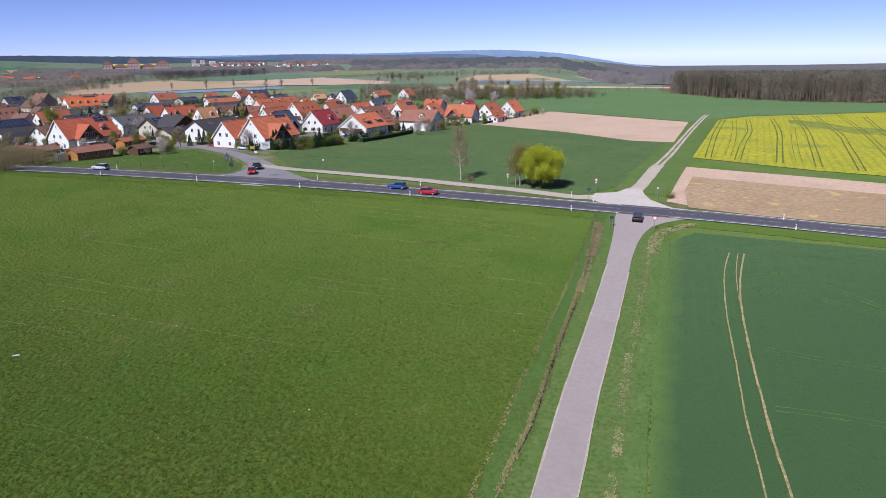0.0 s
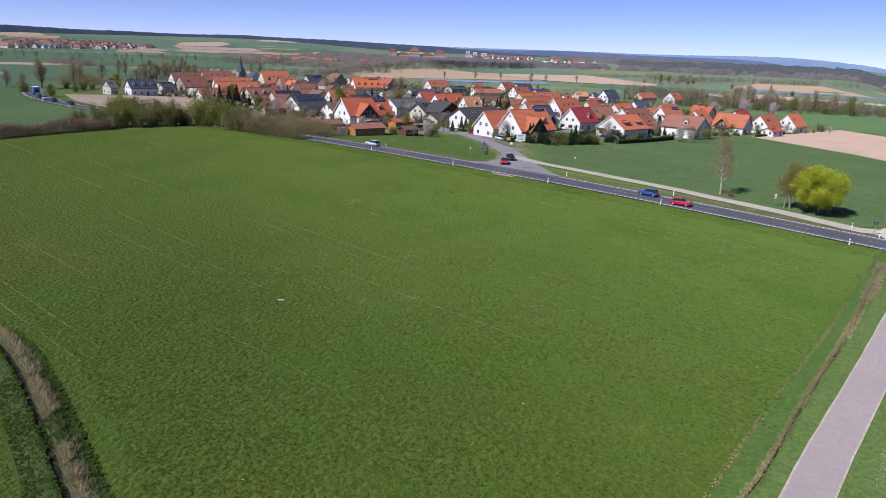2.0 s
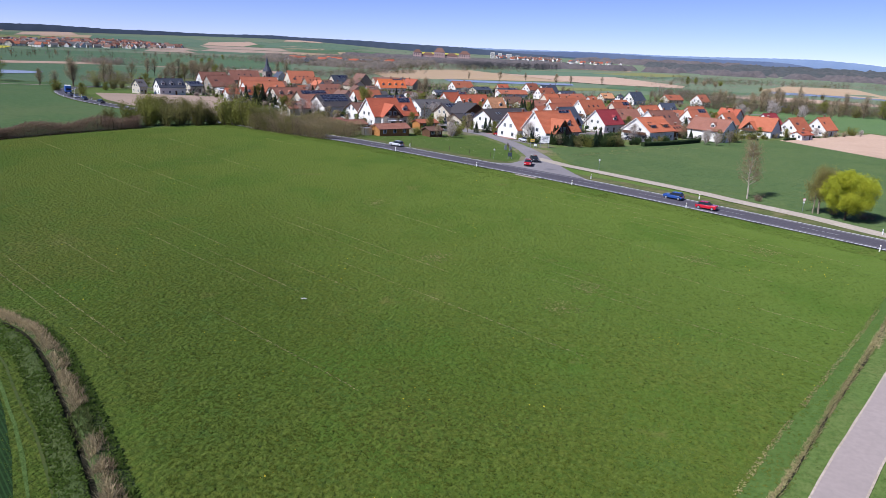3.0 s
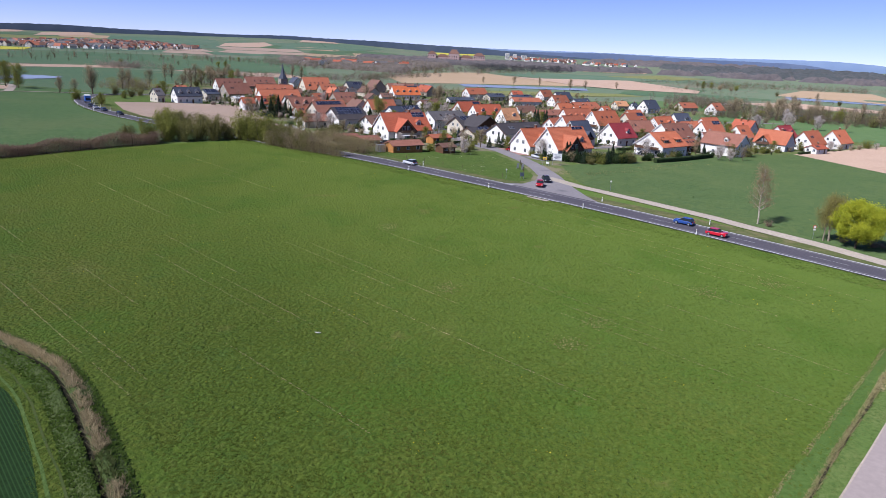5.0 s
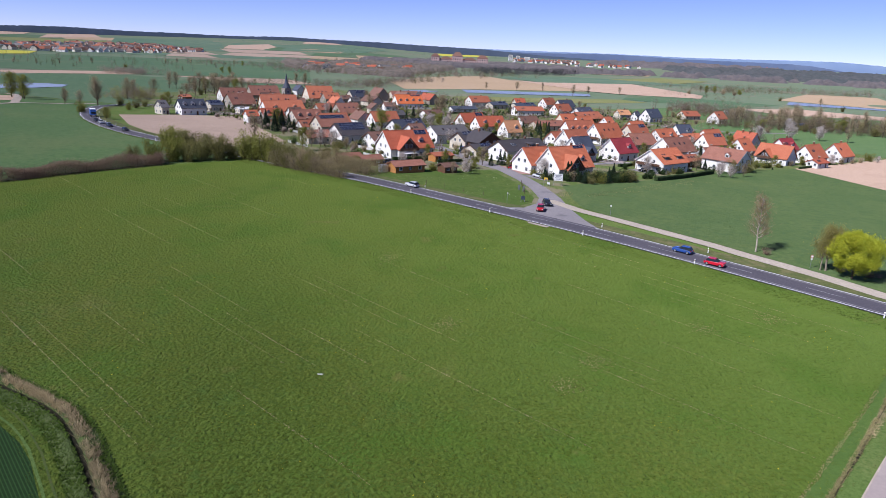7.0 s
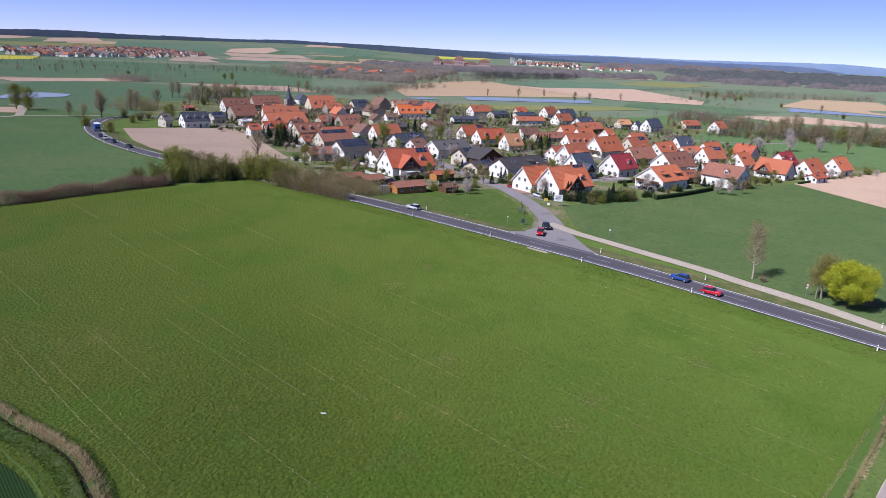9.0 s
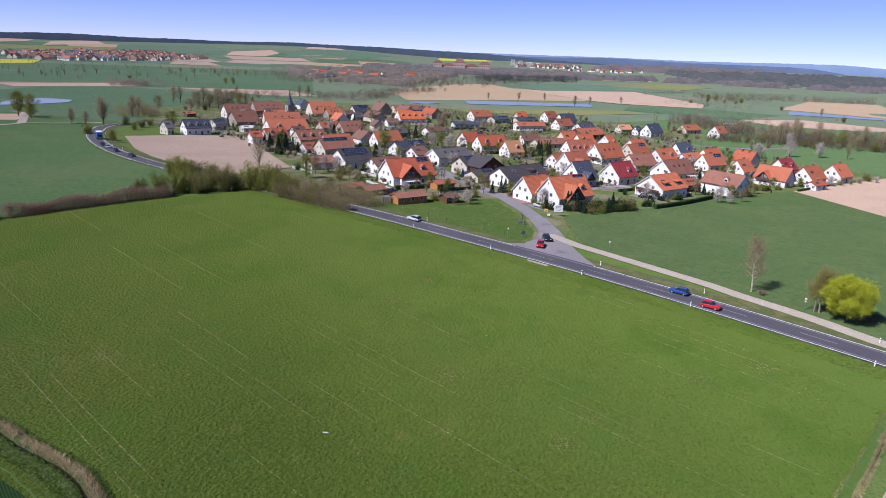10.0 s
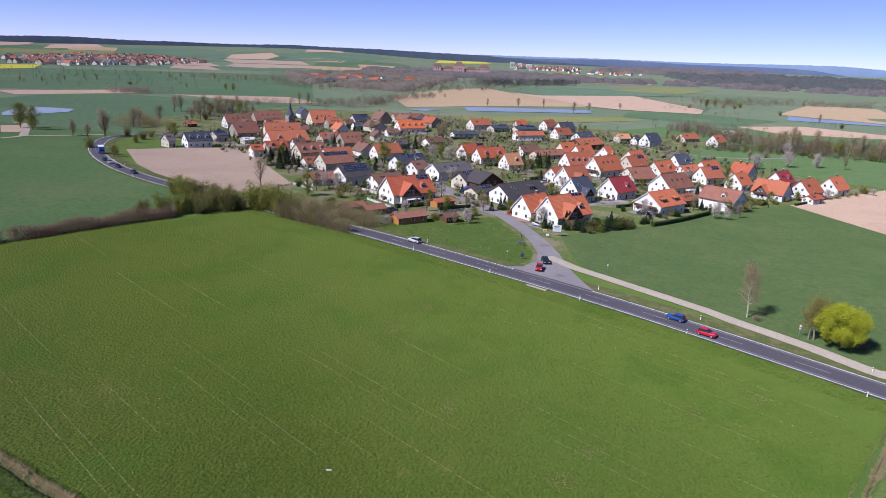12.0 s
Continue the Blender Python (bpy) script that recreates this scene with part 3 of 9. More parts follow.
strip("farm_verge", FARM, 4.4, -4.9, M_ROUGH, 0.072, "grass verges along the farm road", "verge", ragged=0.25, across=6)
strip("lush_verge", FARM, 6.1, 4.0, M_LUSH, 0.085, "lush blue-green strip between ditch and meadow", "verge", ragged=0.35, across=2)
strip("field_margin", FARM[:-4], -4.6, -6.6, M_MARGIN, 0.068, "bright uneven grassy margin of the wheat", "verge", ragged=0.3, across=2)
for e in (-1, 1):
    strip("road_edge", [p for p in FARM if p[1] < (99 if e < 0 else 104)], e * 1.7 + 0.09, e * 1.7 - 0.09, M_GRAVEL, 0.156, "crumbling sandy edge of the farm road", "road", ragged=0.05)
strip("farm_road", FARM, 1.68, -1.68, M_CONCRETE, 0.15, "pale concrete farm road", "road")
drape("road_mouth", [(24.1, 103.0), (26.7, 111.1), (29.0, 118.8), (31.5, 128.0), (32.6, 131.0), (34.5, 132.4), (45.6, 128.6), (47.5, 126.8), (43.5, 125.7), (39.2, 123.5), (36.1, 120.8), (33.6, 116.8), (31.3, 112.0), (28.8, 105.6), (26.5, 99.3)], M_CONCRETE, 0.145, 4, "pale concrete mouth of the farm road", "road")
# dry ditch lines beside the farm road
DRY_A = smooth_line([(-8, 12), (3.0, 47.8), (4.6, 52.2), (6.6, 57.3), (9.3, 65.7), (11.7, 73.5), (16.1, 86.5), (21.6, 104.1), (26.2, 120.2)])
DRY_B = smooth_line([(0, 10), (11.9, 48.3), (13.9, 54.5), (15.3, 59.1), (17, 64.4), (19.9, 73.3), (22.2, 79.3), (27.8, 95.5), (31.7, 106.6), (35.7, 113.7)])
strip("dry_ditch", DRY_A, 0.2, -0.16, M_BROWN_GRASS, 0.12, "withered brown grass in a shallow ditch beside the farm road", "ditch", ragged=0.2)
# shade of the ditch side, laid on as a flat dark strip
strip("ditch_shadow_side", DRY_A, -0.04, -0.2, M_EARTH_SHADE, 0.135, "dark strip painted as shade along one side of the shallow ditch", "ditch", ragged=0.13)
# wheel ruts in the wheat
RUTS = ((0.10, [(44.4, 107.0), (40.1, 98.0), (35.0, 84.4), (30.4, 70.1), (27.0, 59.8), (25.1, 53.3), (23.3, 47.2), (16, 24)]), (0.08, [(45.6, 106.6), (41.9, 98.2), (37.9, 87.4), (36.2, 82.6)]), (0.15, [(46.5, 106.4), (42.5, 98.0), (38.0, 87.2), (33.0, 72.7), (28.9, 59.7), (26.7, 52.5), (25.2, 47.1), (18.5, 26)]))
for half, pts in RUTS:
    strip("wheel_rut", smooth_line(pts, 1.5), half, -half, M_MUD, 0.12, "earth wheel rut through the wheat", "track", ragged=half * 0.3)
    # a darker strip beside each rut, always on the same side
    strip("rut_side", smooth_line(pts, 1.5), -half * 0.6, -half * 1.5, M_BANK_SOIL, 0.126, "darker strip along one side of the wheel rut", "track", ragged=half * 0.3)
for pts in ([(41.9, 97.8), (47.5, 97.0), (51.0, 93.0), (54.7, 84.2), (60, 70)], [(39.7, 91.7), (43.9, 89.8), (48.0, 87.1), (54.0, 82.2), (64, 72)], [(50.0, 107.3), (56.8, 104.2), (65.1, 100.3), (80, 92)], [(34.7, 72.9), (39.2, 70.3), (44.8, 67.3), (56, 60)], [(30.0, 59.9), (33.9, 58.7), (38.3, 56.8), (50, 50)]):
    for off in (0.0, 0.9):
        strip("drill_mark", smooth_line(pts, 1.5), off + 0.07, off - 0.07, M_MARGIN, 0.105, "faint paler line in the wheat", "track", ragged=0.06)
RUT_A = smooth_line([(-120, 51), (-84, 50.6), (-78.4, 49.8), (-72, 48.1), (-65, 45.1), (-58, 41.2), (-52.1, 38.1), (-47, 35.1), (-42.7, 32.4), (-26, 20.5)])
RUT_B = smooth_line([(-120, 49), (-84, 49), (-76.1, 47.9), (-69.7, 46.2), (-64.2, 43.6), (-60.6, 41.6), (-54.3, 38), (-49.2, 34.9), (-44.2, 31.6), (-27, 19.5)])
strip("wheel_rut", RUT_A, 0.1, -0.1, M_RUT_GREEN, 0.1, "dark wheel rut in the grass by the ditch", "track", ragged=0.07)
strip("wheel_rut", RUT_B, 0.14, -0.14, M_MARGIN, 0.1, "pale green wheel rut in the grass by the ditch", "track", ragged=0.07)
# the reed ditch across the corner of the meadow, with its raised banks
DITCH = smooth_line([(-150, 51), (-110, 54.2), (-91, 54), (-82, 52.7), (-75.5, 52.1), (-70.5, 51.2), (-65.5, 49.2), (-60.3, 46.4), (-55.7, 43.7), (-51.3, 41.0), (-45.7, 37.5), (-42.4, 35.3), (-39.9, 33.7), (-24, 22), (-12, 8)], 1.2)


def bank(name, line, profile, mat, label, ragged=0.12):
    """A bank of earth along a line: offsets and heights of its section, uneven along its way."""
    rnd = random.Random(name + label)
    verts, faces = [], []
    w = len(profile)
    for i, (x, y) in enumerate(line):
        nx, ny = sideways(line, i)
        swell = 1 + 0.3 * noise.noise((x / 2.3, y / 2.3, 2.0))
        for k, (o, h) in enumerate(profile):
            o += rnd.uniform(-ragged, ragged)
            px, py = x + nx * o, y + ny * o
            verts.append((px, py, tz(px, py) + 0.09 + (h * swell if 0 < k < w - 1 else h)))
    for i in range(len(line) - 1):
        for k in range(w - 1):
            faces.append((i * w + k, i * w + k + 1, (i + 1) * w + k + 1, (i + 1) * w + k))
    return tagged(mesh_part(name, verts, faces, mat, smooth=True), label, "bank", kind="structure")


strip("ditch_bed", DITCH, 0.5, -0.6, M_EARTH_SHADE, 0.12, "dark wet bed of a narrow ditch", "ditch", ragged=0.05)
bank("ditch_bank", DITCH, [(0.12, 0.02), (0.3, 0.35), (0.75, 0.55), (1.35, 0.41), (2.0, 0.18), (2.7, -0.04)], M_BANK_SOIL, "overgrown bank of the ditch on the meadow side", 0.1)
bank("ditch_bank", DITCH, [(-2.6, -0.04), (-1.6, 0.2), (-0.9, 0.38), (-0.55, 0.3), (-0.34, 0.02)], M_BANK_SOIL, "low grassy bank of the ditch beside the wheel tracks", 0.08)

# valley fields, ponds
drape("pond", [(-523, 352), (-545, 377), (-553, 397), (-537, 407), (-517, 410), (-500, 391), (-498, 366), (-500, 345), (-503, 338)], M_WATER, 0.4, 30, "pale blue pond in the meadows", "pond")
drape("pond", [(-301, 727), (-240, 770), (-178, 812), (-166, 765), (-220, 722), (-275, 680)], M_WATER, 0.4, 60, "long fish pond with low banks", "pond")
drape("pond", [(-330, 640), (-322, 668), (-300, 664), (-306, 640)], M_WATER, 0.4, 60, "small fish pond", "pond")
drape("tan_field", [(-430, 800), (-467, 960), (-470, 1120), (-448, 1190), (-368, 1084), (-235, 950), (-195, 870), (-292, 757), (-343, 672)], M_TAN, 0.25, 80, "tan stubble field beyond the village", "field")
drape("ploughed_field", [(-366, 1086), (-307, 1060), (-197, 1215), (-65, 950), (-62, 868), (-152, 852), (-195, 874)], M_SOIL, 0.55, 80, "bare brown field in the valley", "field")
drape("tan_field", [(20, 960), (66, 1240), (300, 1290), (320, 900), (130, 905)], M_TAN, 0.25, 80, "tan stubble field in the valley", "field")
drape("pond", [(28, 860), (32, 935), (130, 895), (260, 890), (250, 860), (110, 868)], M_WATER, 0.4, 60, "chain of pale ponds", "pond")
drape("ploughed_field", [(-18, 726), (40, 785), (225.9, 680.3), (223.6, 641.4), (100, 700), (18, 678)], M_SOIL, 0.25, 60, "bare strip of earth in the valley", "field")
drape("fallow_field", [(-262, 612), (-130, 745), (-100, 722), (-160, 626), (-240, 582)], M_OLIVE, 0.25, 60, "olive fallow strip by the fish pond", "field")
drape("ploughed_field", [(-750, 500), (-700, 620), (-640, 600), (-690, 480)], M_SOIL, 0.25, 60, "narrow bare strip in the valley", "field")
drape("ploughed_field", [(-610, 610), (-508, 690), (-430, 640), (-470, 600)], M_SOIL, 0.25, 60, "pale bare strip behind the village", "field")
drape("wheat_field", [(-1500, 700), (-900, 1250), (-760, 1080), (-620, 900), (-480, 700), (-700, 566), (-1100, 400)], M_VALLEY_HAZE, 0.2, 90, "flat green meadows of the valley", "field")
drape("wheat_field", [(-140, 860), (-60, 1010), (-64, 868), (20, 840), (-20, 725), (-130, 750)], M_VALLEY_HAZE, 0.2, 90, "green field behind the village", "field")
strip("field_lane", smooth_line([(-368, 245), (-370, 254), (-374, 262), (-368, 275), (-362, 289), (-358, 302)], 6), 1.9, -1.9, M_GRAVEL, 0.25, "pale lane across the fields beyond the bend", "lane", ragged=0.2)
strip("field_lane", smooth_line([(-454, 313), (-433, 306), (-405, 286), (-375, 263)], 5), 2.2, -2.2, M_GRAVEL, 0.25, "pale lane that bends round a bare plot", "lane", ragged=0.2)
drape("ploughed_field", [(-437, 292), (-431, 303), (-399, 279), (-393, 273), (-397, 265)], M_SOIL, 0.25, 20, "small bare plot beside the pond", "field")
# fields on the far slopes
drape("ploughed_field", [(-1542, 1774), (-1767, 2064), (-1869, 2424), (-1631, 2164), (-1458, 1861)], M_SOIL, 0.6, 90, "brown ploughed field on the far slope")
drape("ploughed_field", [(-2213, 1655), (-2566, 1956), (-2715, 2291), (-2353, 2023)], M_SOIL, 0.6, 90, "brown ploughed field on the far slope")
drape("ploughed_field", [(-2457, 1676), (-2805, 1916), (-2810, 2078), (-2542, 1844)], M_SOIL, 0.6, 90, "brown ploughed field on the far slope")
drape("ploughed_field", [(-1944, 2770), (-2142, 3076), (-2173, 3417), (-1932, 3090)], M_SOIL, 0.6, 90, "brown ploughed field on the far slope")
drape("rape_field", [(-1333, 2876), (-1600, 3500), (-1500, 3900), (-1295, 3485)], M_RAPE_FAR, 0.6, 120, "yellow rape field on the far slope")
drape("rape_field", [(-1235, 837), (-1390, 944), (-1362, 1014), (-1246, 910)], M_RAPE_FAR, 0.6, 60, "yellow rape field in the valley")
drape("wheat_field", [(-1867, 1635), (-2358, 2094), (-2157, 2414), (-1772, 2011)], M_HILL_HAZE, 0.6, 90, "green field on the far slope, paled with haze colour")
drape("wheat_field", [(-1391, 1860), (-1817, 2507), (-1962, 3305), (-1602, 2955), (-1311, 2209)], M_HILL_HAZE, 0.6, 90, "green field on the far slope, paled with haze colour")
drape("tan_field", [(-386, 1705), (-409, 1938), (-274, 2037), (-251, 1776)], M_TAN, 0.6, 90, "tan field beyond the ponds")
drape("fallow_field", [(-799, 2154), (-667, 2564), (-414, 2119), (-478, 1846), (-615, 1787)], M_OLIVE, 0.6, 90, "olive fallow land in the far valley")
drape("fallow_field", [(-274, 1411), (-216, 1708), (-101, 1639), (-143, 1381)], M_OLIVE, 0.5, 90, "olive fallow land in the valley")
drape("wheat_field", [(-428, 1187), (-367, 1423), (-193, 1451), (-100, 1340), (-197, 1215), (-307, 1062)], M_HILL_HAZE, 0.4, 90, "green field beyond the bare brown one")
# narrow strips of field on the slopes under the left crest
slope = random.Random(88)
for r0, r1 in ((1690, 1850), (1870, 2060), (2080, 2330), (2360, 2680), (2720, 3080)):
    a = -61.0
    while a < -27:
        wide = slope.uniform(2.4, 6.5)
        mat, word = slope.choice(((M_HILL_HAZE, "green"), (M_VALLEY_HAZE, "deep green"), (M_OLIVE, "olive"), (M_SOIL_DULL, "brown"), (M_HILL_HAZE, "green"), (M_TAN, "tan"), (None, "")))
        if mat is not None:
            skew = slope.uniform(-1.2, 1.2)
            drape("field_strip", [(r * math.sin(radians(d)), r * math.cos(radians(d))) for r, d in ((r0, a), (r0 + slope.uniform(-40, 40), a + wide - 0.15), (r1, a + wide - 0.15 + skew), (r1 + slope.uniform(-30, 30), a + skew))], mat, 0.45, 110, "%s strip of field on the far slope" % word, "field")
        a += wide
# lanes between the houses
LANES = []
for pts, w in (([(-121, 270), (-133, 290), (-150, 318), (-172, 352), (-200, 392), (-240, 420)], 2.2), ([(-62, 246), (-52, 268), (-38, 284), (-24, 300), (-14, 322), (2, 346), (16, 352)], 2.0), ([(-100, 250), (-88, 288), (-70, 330), (-58, 352), (-40, 352)], 1.8), ([(-100, 560), (-62, 482), (-20, 470), (24, 500)], 1.8), ([(-150, 318), (-110, 372), (-70, 384), (-30, 392), (10, 388)], 1.7), ([(-200, 392), (-262, 336), (-300, 318), (-330, 340)], 2.2)):
    LANES.append(smooth_line(pts, 3))
    strip("lane", smooth_line(pts, 4), w, -w, M_OLD_ASPHALT, 0.13, "narrow grey village lane between gardens", "road", ragged=0.1)
for cx, cy, a, l, w in ((-49, 279, 60, 12, 8), (-24, 303, 55, 10, 7), (-33, 279, 62, 9, 5), (-226, 452, 50, 22, 9), (-190, 448, 40, 16, 8), (-108, 245, 62, 9, 6), (-84, 262, 62, 9, 5), (3, 338, 55, 9, 6), (-130, 232, 60, 9, 6), (-270, 322, 60, 26, 8), (-236, 352, 60, 14, 9), (-158, 262, 60, 10, 7)):
    c, d = math.cos(radians(a)), math.sin(radians(a))
    drape("yard", [(cx + c * u * l / 2 - d * v * w / 2, cy + d * u * l / 2 + c * v * w / 2) for u, v in ((-1, -1), (1, -1), (1, 1), (-1, 1))], M_CONCRETE, 0.11, 4, "pale paved yard beside a house", "yard")


# ------------------------------------------------------------------ house materials
ROOFS = {
    "orange": [(0.45, 0.130, 0.058), (0.50, 0.16, 0.075), (0.35, 0.098, 0.044)],
    "bright": [(0.58, 0.14, 0.04), (0.62, 0.165, 0.052), (0.48, 0.12, 0.035)],
    "tile": [(0.42, 0.130, 0.060), (0.47, 0.16, 0.08), (0.33, 0.10, 0.05)],
    "red": [(0.36, 0.085, 0.040), (0.41, 0.105, 0.05), (0.28, 0.068, 0.032)],
    "rust": [(0.34, 0.105, 0.05), (0.39, 0.13, 0.065), (0.26, 0.08, 0.045)],
    "old": [(0.26, 0.105, 0.066), (0.31, 0.135, 0.09), (0.19, 0.08, 0.055)],
    "brown": [(0.17, 0.085, 0.06), (0.20, 0.10, 0.07), (0.13, 0.07, 0.05)],
    "maroon": [(0.26, 0.03, 0.035), (0.30, 0.04, 0.045), (0.21, 0.025, 0.03)],
    "tan": [(0.50, 0.25, 0.12), (0.55, 0.28, 0.14), (0.42, 0.20, 0.10)],
    "dark": [(0.055, 0.048, 0.050), (0.070, 0.060, 0.062), (0.042, 0.038, 0.042)],
    "grey": [(0.115, 0.105, 0.105), (0.14, 0.13, 0.13), (0.09, 0.085, 0.09)],
    "slate": [(0.050, 0.058, 0.085), (0.065, 0.075, 0.105), (0.040, 0.048, 0.07)],
    "pale": [(0.55, 0.55, 0.55), (0.60, 0.60, 0.60), (0.48, 0.48, 0.48)],
}
ROOF_WORDS = {"orange": "orange clay-tile roof", "bright": "bright orange tile roof", "tile": "weathered orange tile roof", "red": "red tile roof", "rust": "rusty brown tile roof", "old": "old brown-red tile roof", "brown": "dark brown tile roof", "maroon": "deep red glazed tile roof", "tan": "sandy orange tile roof", "dark": "anthracite tile roof", "grey": "grey tile roof", "slate": "blue-grey slate roof", "pale": "pale sheet roof"}
M_ROOF = {k: tiles(material("roof_" + k, v, (0.35, 3.0), 0.75, random_hue=0.16)) for k, v in ROOFS.items()}
WALLS = {
    "white": [(0.80, 0.78, 0.74), (0.76, 0.74, 0.70), (0.68, 0.66, 0.62)],
    "cream": [(0.66, 0.60, 0.48), (0.62, 0.56, 0.45), (0.54, 0.49, 0.40)],
    "yellow": [(0.72, 0.58, 0.26), (0.68, 0.55, 0.25), (0.60, 0.48, 0.22)],
    "stone": [(0.42, 0.37, 0.30), (0.38, 0.33, 0.27), (0.30, 0.26, 0.21)],
    "timber": [(0.12, 0.065, 0.035), (0.16, 0.085, 0.045), (0.09, 0.05, 0.03)],
    "honey": [(0.42, 0.20, 0.06), (0.47, 0.23, 0.075), (0.33, 0.15, 0.05)],
}
WALL_WORDS = {"white": "white rendered", "cream": "cream rendered", "yellow": "pale yellow rendered", "stone": "weathered stone", "timber": "timber-clad", "honey": "honey-stained wooden"}
M_WALL = {k: material("wall_" + k, v, (0.4, 2.5), 0.9, 0.15, 12.0, random_hue=0.04, dist=0.02) for k, v in WALLS.items()}
M_GLASS = material("window_glass", [(0.03, 0.04, 0.055), (0.05, 0.06, 0.08), (0.02, 0.03, 0.04)], (0.8, 3.0), 0.12, random_hue=0.4)
M_FRAME = material("white_frame", [(0.75, 0.75, 0.74), (0.70, 0.70, 0.69), (0.60, 0.60, 0.59)], (0.5, 5.0), 0.5)
M_DARK_WOOD = material("brown_stained_wood", [(0.10, 0.045, 0.022), (0.13, 0.06, 0.03), (0.07, 0.035, 0.02)], (0.5, 6.0), 0.7, 0.3, 10.0)
M_BRICK = material("chimney_brick", [(0.22, 0.10, 0.06), (0.26, 0.12, 0.08), (0.16, 0.08, 0.05)], (1.0, 8.0), 0.9, 0.4, 14.0)
M_SOLAR = material("solar_cell", [(0.012, 0.018, 0.05), (0.018, 0.026, 0.07), (0.01, 0.014, 0.035)], (0.5, 4.0), 0.15)
M_ALU = material("aluminium", [(0.55, 0.56, 0.58), (0.60, 0.61, 0.63), (0.48, 0.49, 0.5)], (0.5, 6.0), 0.4, metal=0.8)
M_PALE_STONE = material("pale_masonry", [(0.50, 0.47, 0.42), (0.54, 0.51, 0.46), (0.42, 0.40, 0.36)], (0.4, 3.0), 0.9, 0.3, 10.0)


def box_into(bm, x0, x1, y0, y1, z0, z1, mi=0, m=None):
    vs = [Vector((x, y, z)) for x in (x0, x1) for y in (y0, y1) for z in (z0, z1)]
    if m is not None:
        vs = [m @ v for v in vs]
    v = [bm.verts.new(p) for p in vs]
    for q in ((0, 1, 3, 2), (4, 6, 7, 5), (0, 4, 5, 1), (2, 3, 7, 6), (0, 2, 6, 4), (1, 5, 7, 3)):
        f = bm.faces.new([v[i] for i in q])
        f.material_index = mi


def prism_into(bm, profile, x0, x1, mi=0, m=None):
    """A solid: a closed outline in y and z, drawn out along x."""
    a = [Vector((x0, y, z)) for y, z in profile]
    b = [Vector((x1, y, z)) for y, z in profile]
    if m is not None:
        a, b = [m @ v for v in a], [m @ v for v in b]
    va, vb = [bm.verts.new(p) for p in a], [bm.verts.new(p) for p in b]
    n = len(profile)
    fs = [bm.faces.new(va[::-1]), bm.faces.new(vb)] + [bm.faces.new((va[i], va[(i + 1) % n], vb[(i + 1) % n], vb[i])) for i in range(n)]
    for f in fs:
        f.material_index = mi


def roof_profile(w, eave, ridge, over=0.5, thick=0.24):
    s = (ridge - eave) / (w / 2)
    lo = eave - over * s
    return [(-w / 2 - over, lo), (0, ridge), (w / 2 + over, lo), (w / 2 + over, lo + thick), (0, ridge + thick), (-w / 2 - over, lo + thick)]


WINDOWS = {}


def window_meshes(w, h):
    """Frame with a sill, and the pane with a glazing bar behind it; shared by all windows of one size."""
    key = (round(w, 1), round(h, 1))
    if key not in WINDOWS:
        bm = bmesh.new()
        xs, zs = [-w / 2, -w / 2 + 0.09, -0.035, 0.035, w / 2 - 0.09, w / 2], [0, 0.09, h - 0.09, h]
        grid = [[bm.verts.new((x, -0.06, z)) for x in xs] for z in zs]
        cells = [bm.faces.new((grid[b][a], grid[b][a + 1], grid[b + 1][a + 1], grid[b + 1][a])) for b in range(3) for a in range(5) if not (b == 1 and a in (1, 3))]
        back = bmesh.ops.extrude_face_region(bm, geom=cells)
        bmesh.ops.translate(bm, verts=[v for v in back["geom"] if isinstance(v, bmesh.types.BMVert)], vec=(0, 0.08, 0))
        frame_me = bpy.data.meshes.new("window")
        bm.to_mesh(frame_me)
        bm.free()
        frame_me.materials.append(M_FRAME)
        bm = bmesh.new()
        box_into(bm, -w / 2 + 0.05, w / 2 - 0.05, -0.025, 0.01, 0.05, h - 0.05)
        pane_me = bpy.data.meshes.new("pane")
        bm.to_mesh(pane_me)
        bm.free()
        pane_me.materials.append(M_GLASS)
        WINDOWS[key] = frame_me, pane_me
    return WINDOWS[key]


def window(parent, x, y, z, facing, w=1.1, h=1.25):
    """facing: degrees by which the outward side is turned from -y."""
    f, p = window_meshes(w, h)
    ob = share("window", f, parent, pose(x, y, z, 0, 0, facing))
    share("pane", p, ob)
    return ob


SOLAR = []


def panel_mesh():
    if not SOLAR:
        bm = bmesh.new()
        box_into(bm, -0.79, 0.79, -0.49, 0.49, 0.0, 0.035, 1)
        for i in range(6):
            for j in range(4):
                x, y = -0.755 + 0.2525 * i, -0.46 + 0.232 * j
                box_into(bm, x, x + 0.235, y, y + 0.215, 0.036, 0.040, 0)
        me = bpy.data.meshes.new("solar_panel")
        bm.to_mesh(me)
        bm.free()
        me.materials.append(M_SOLAR), me.materials.append(M_ALU)
        SOLAR.append(me)
    return SOLAR[0]


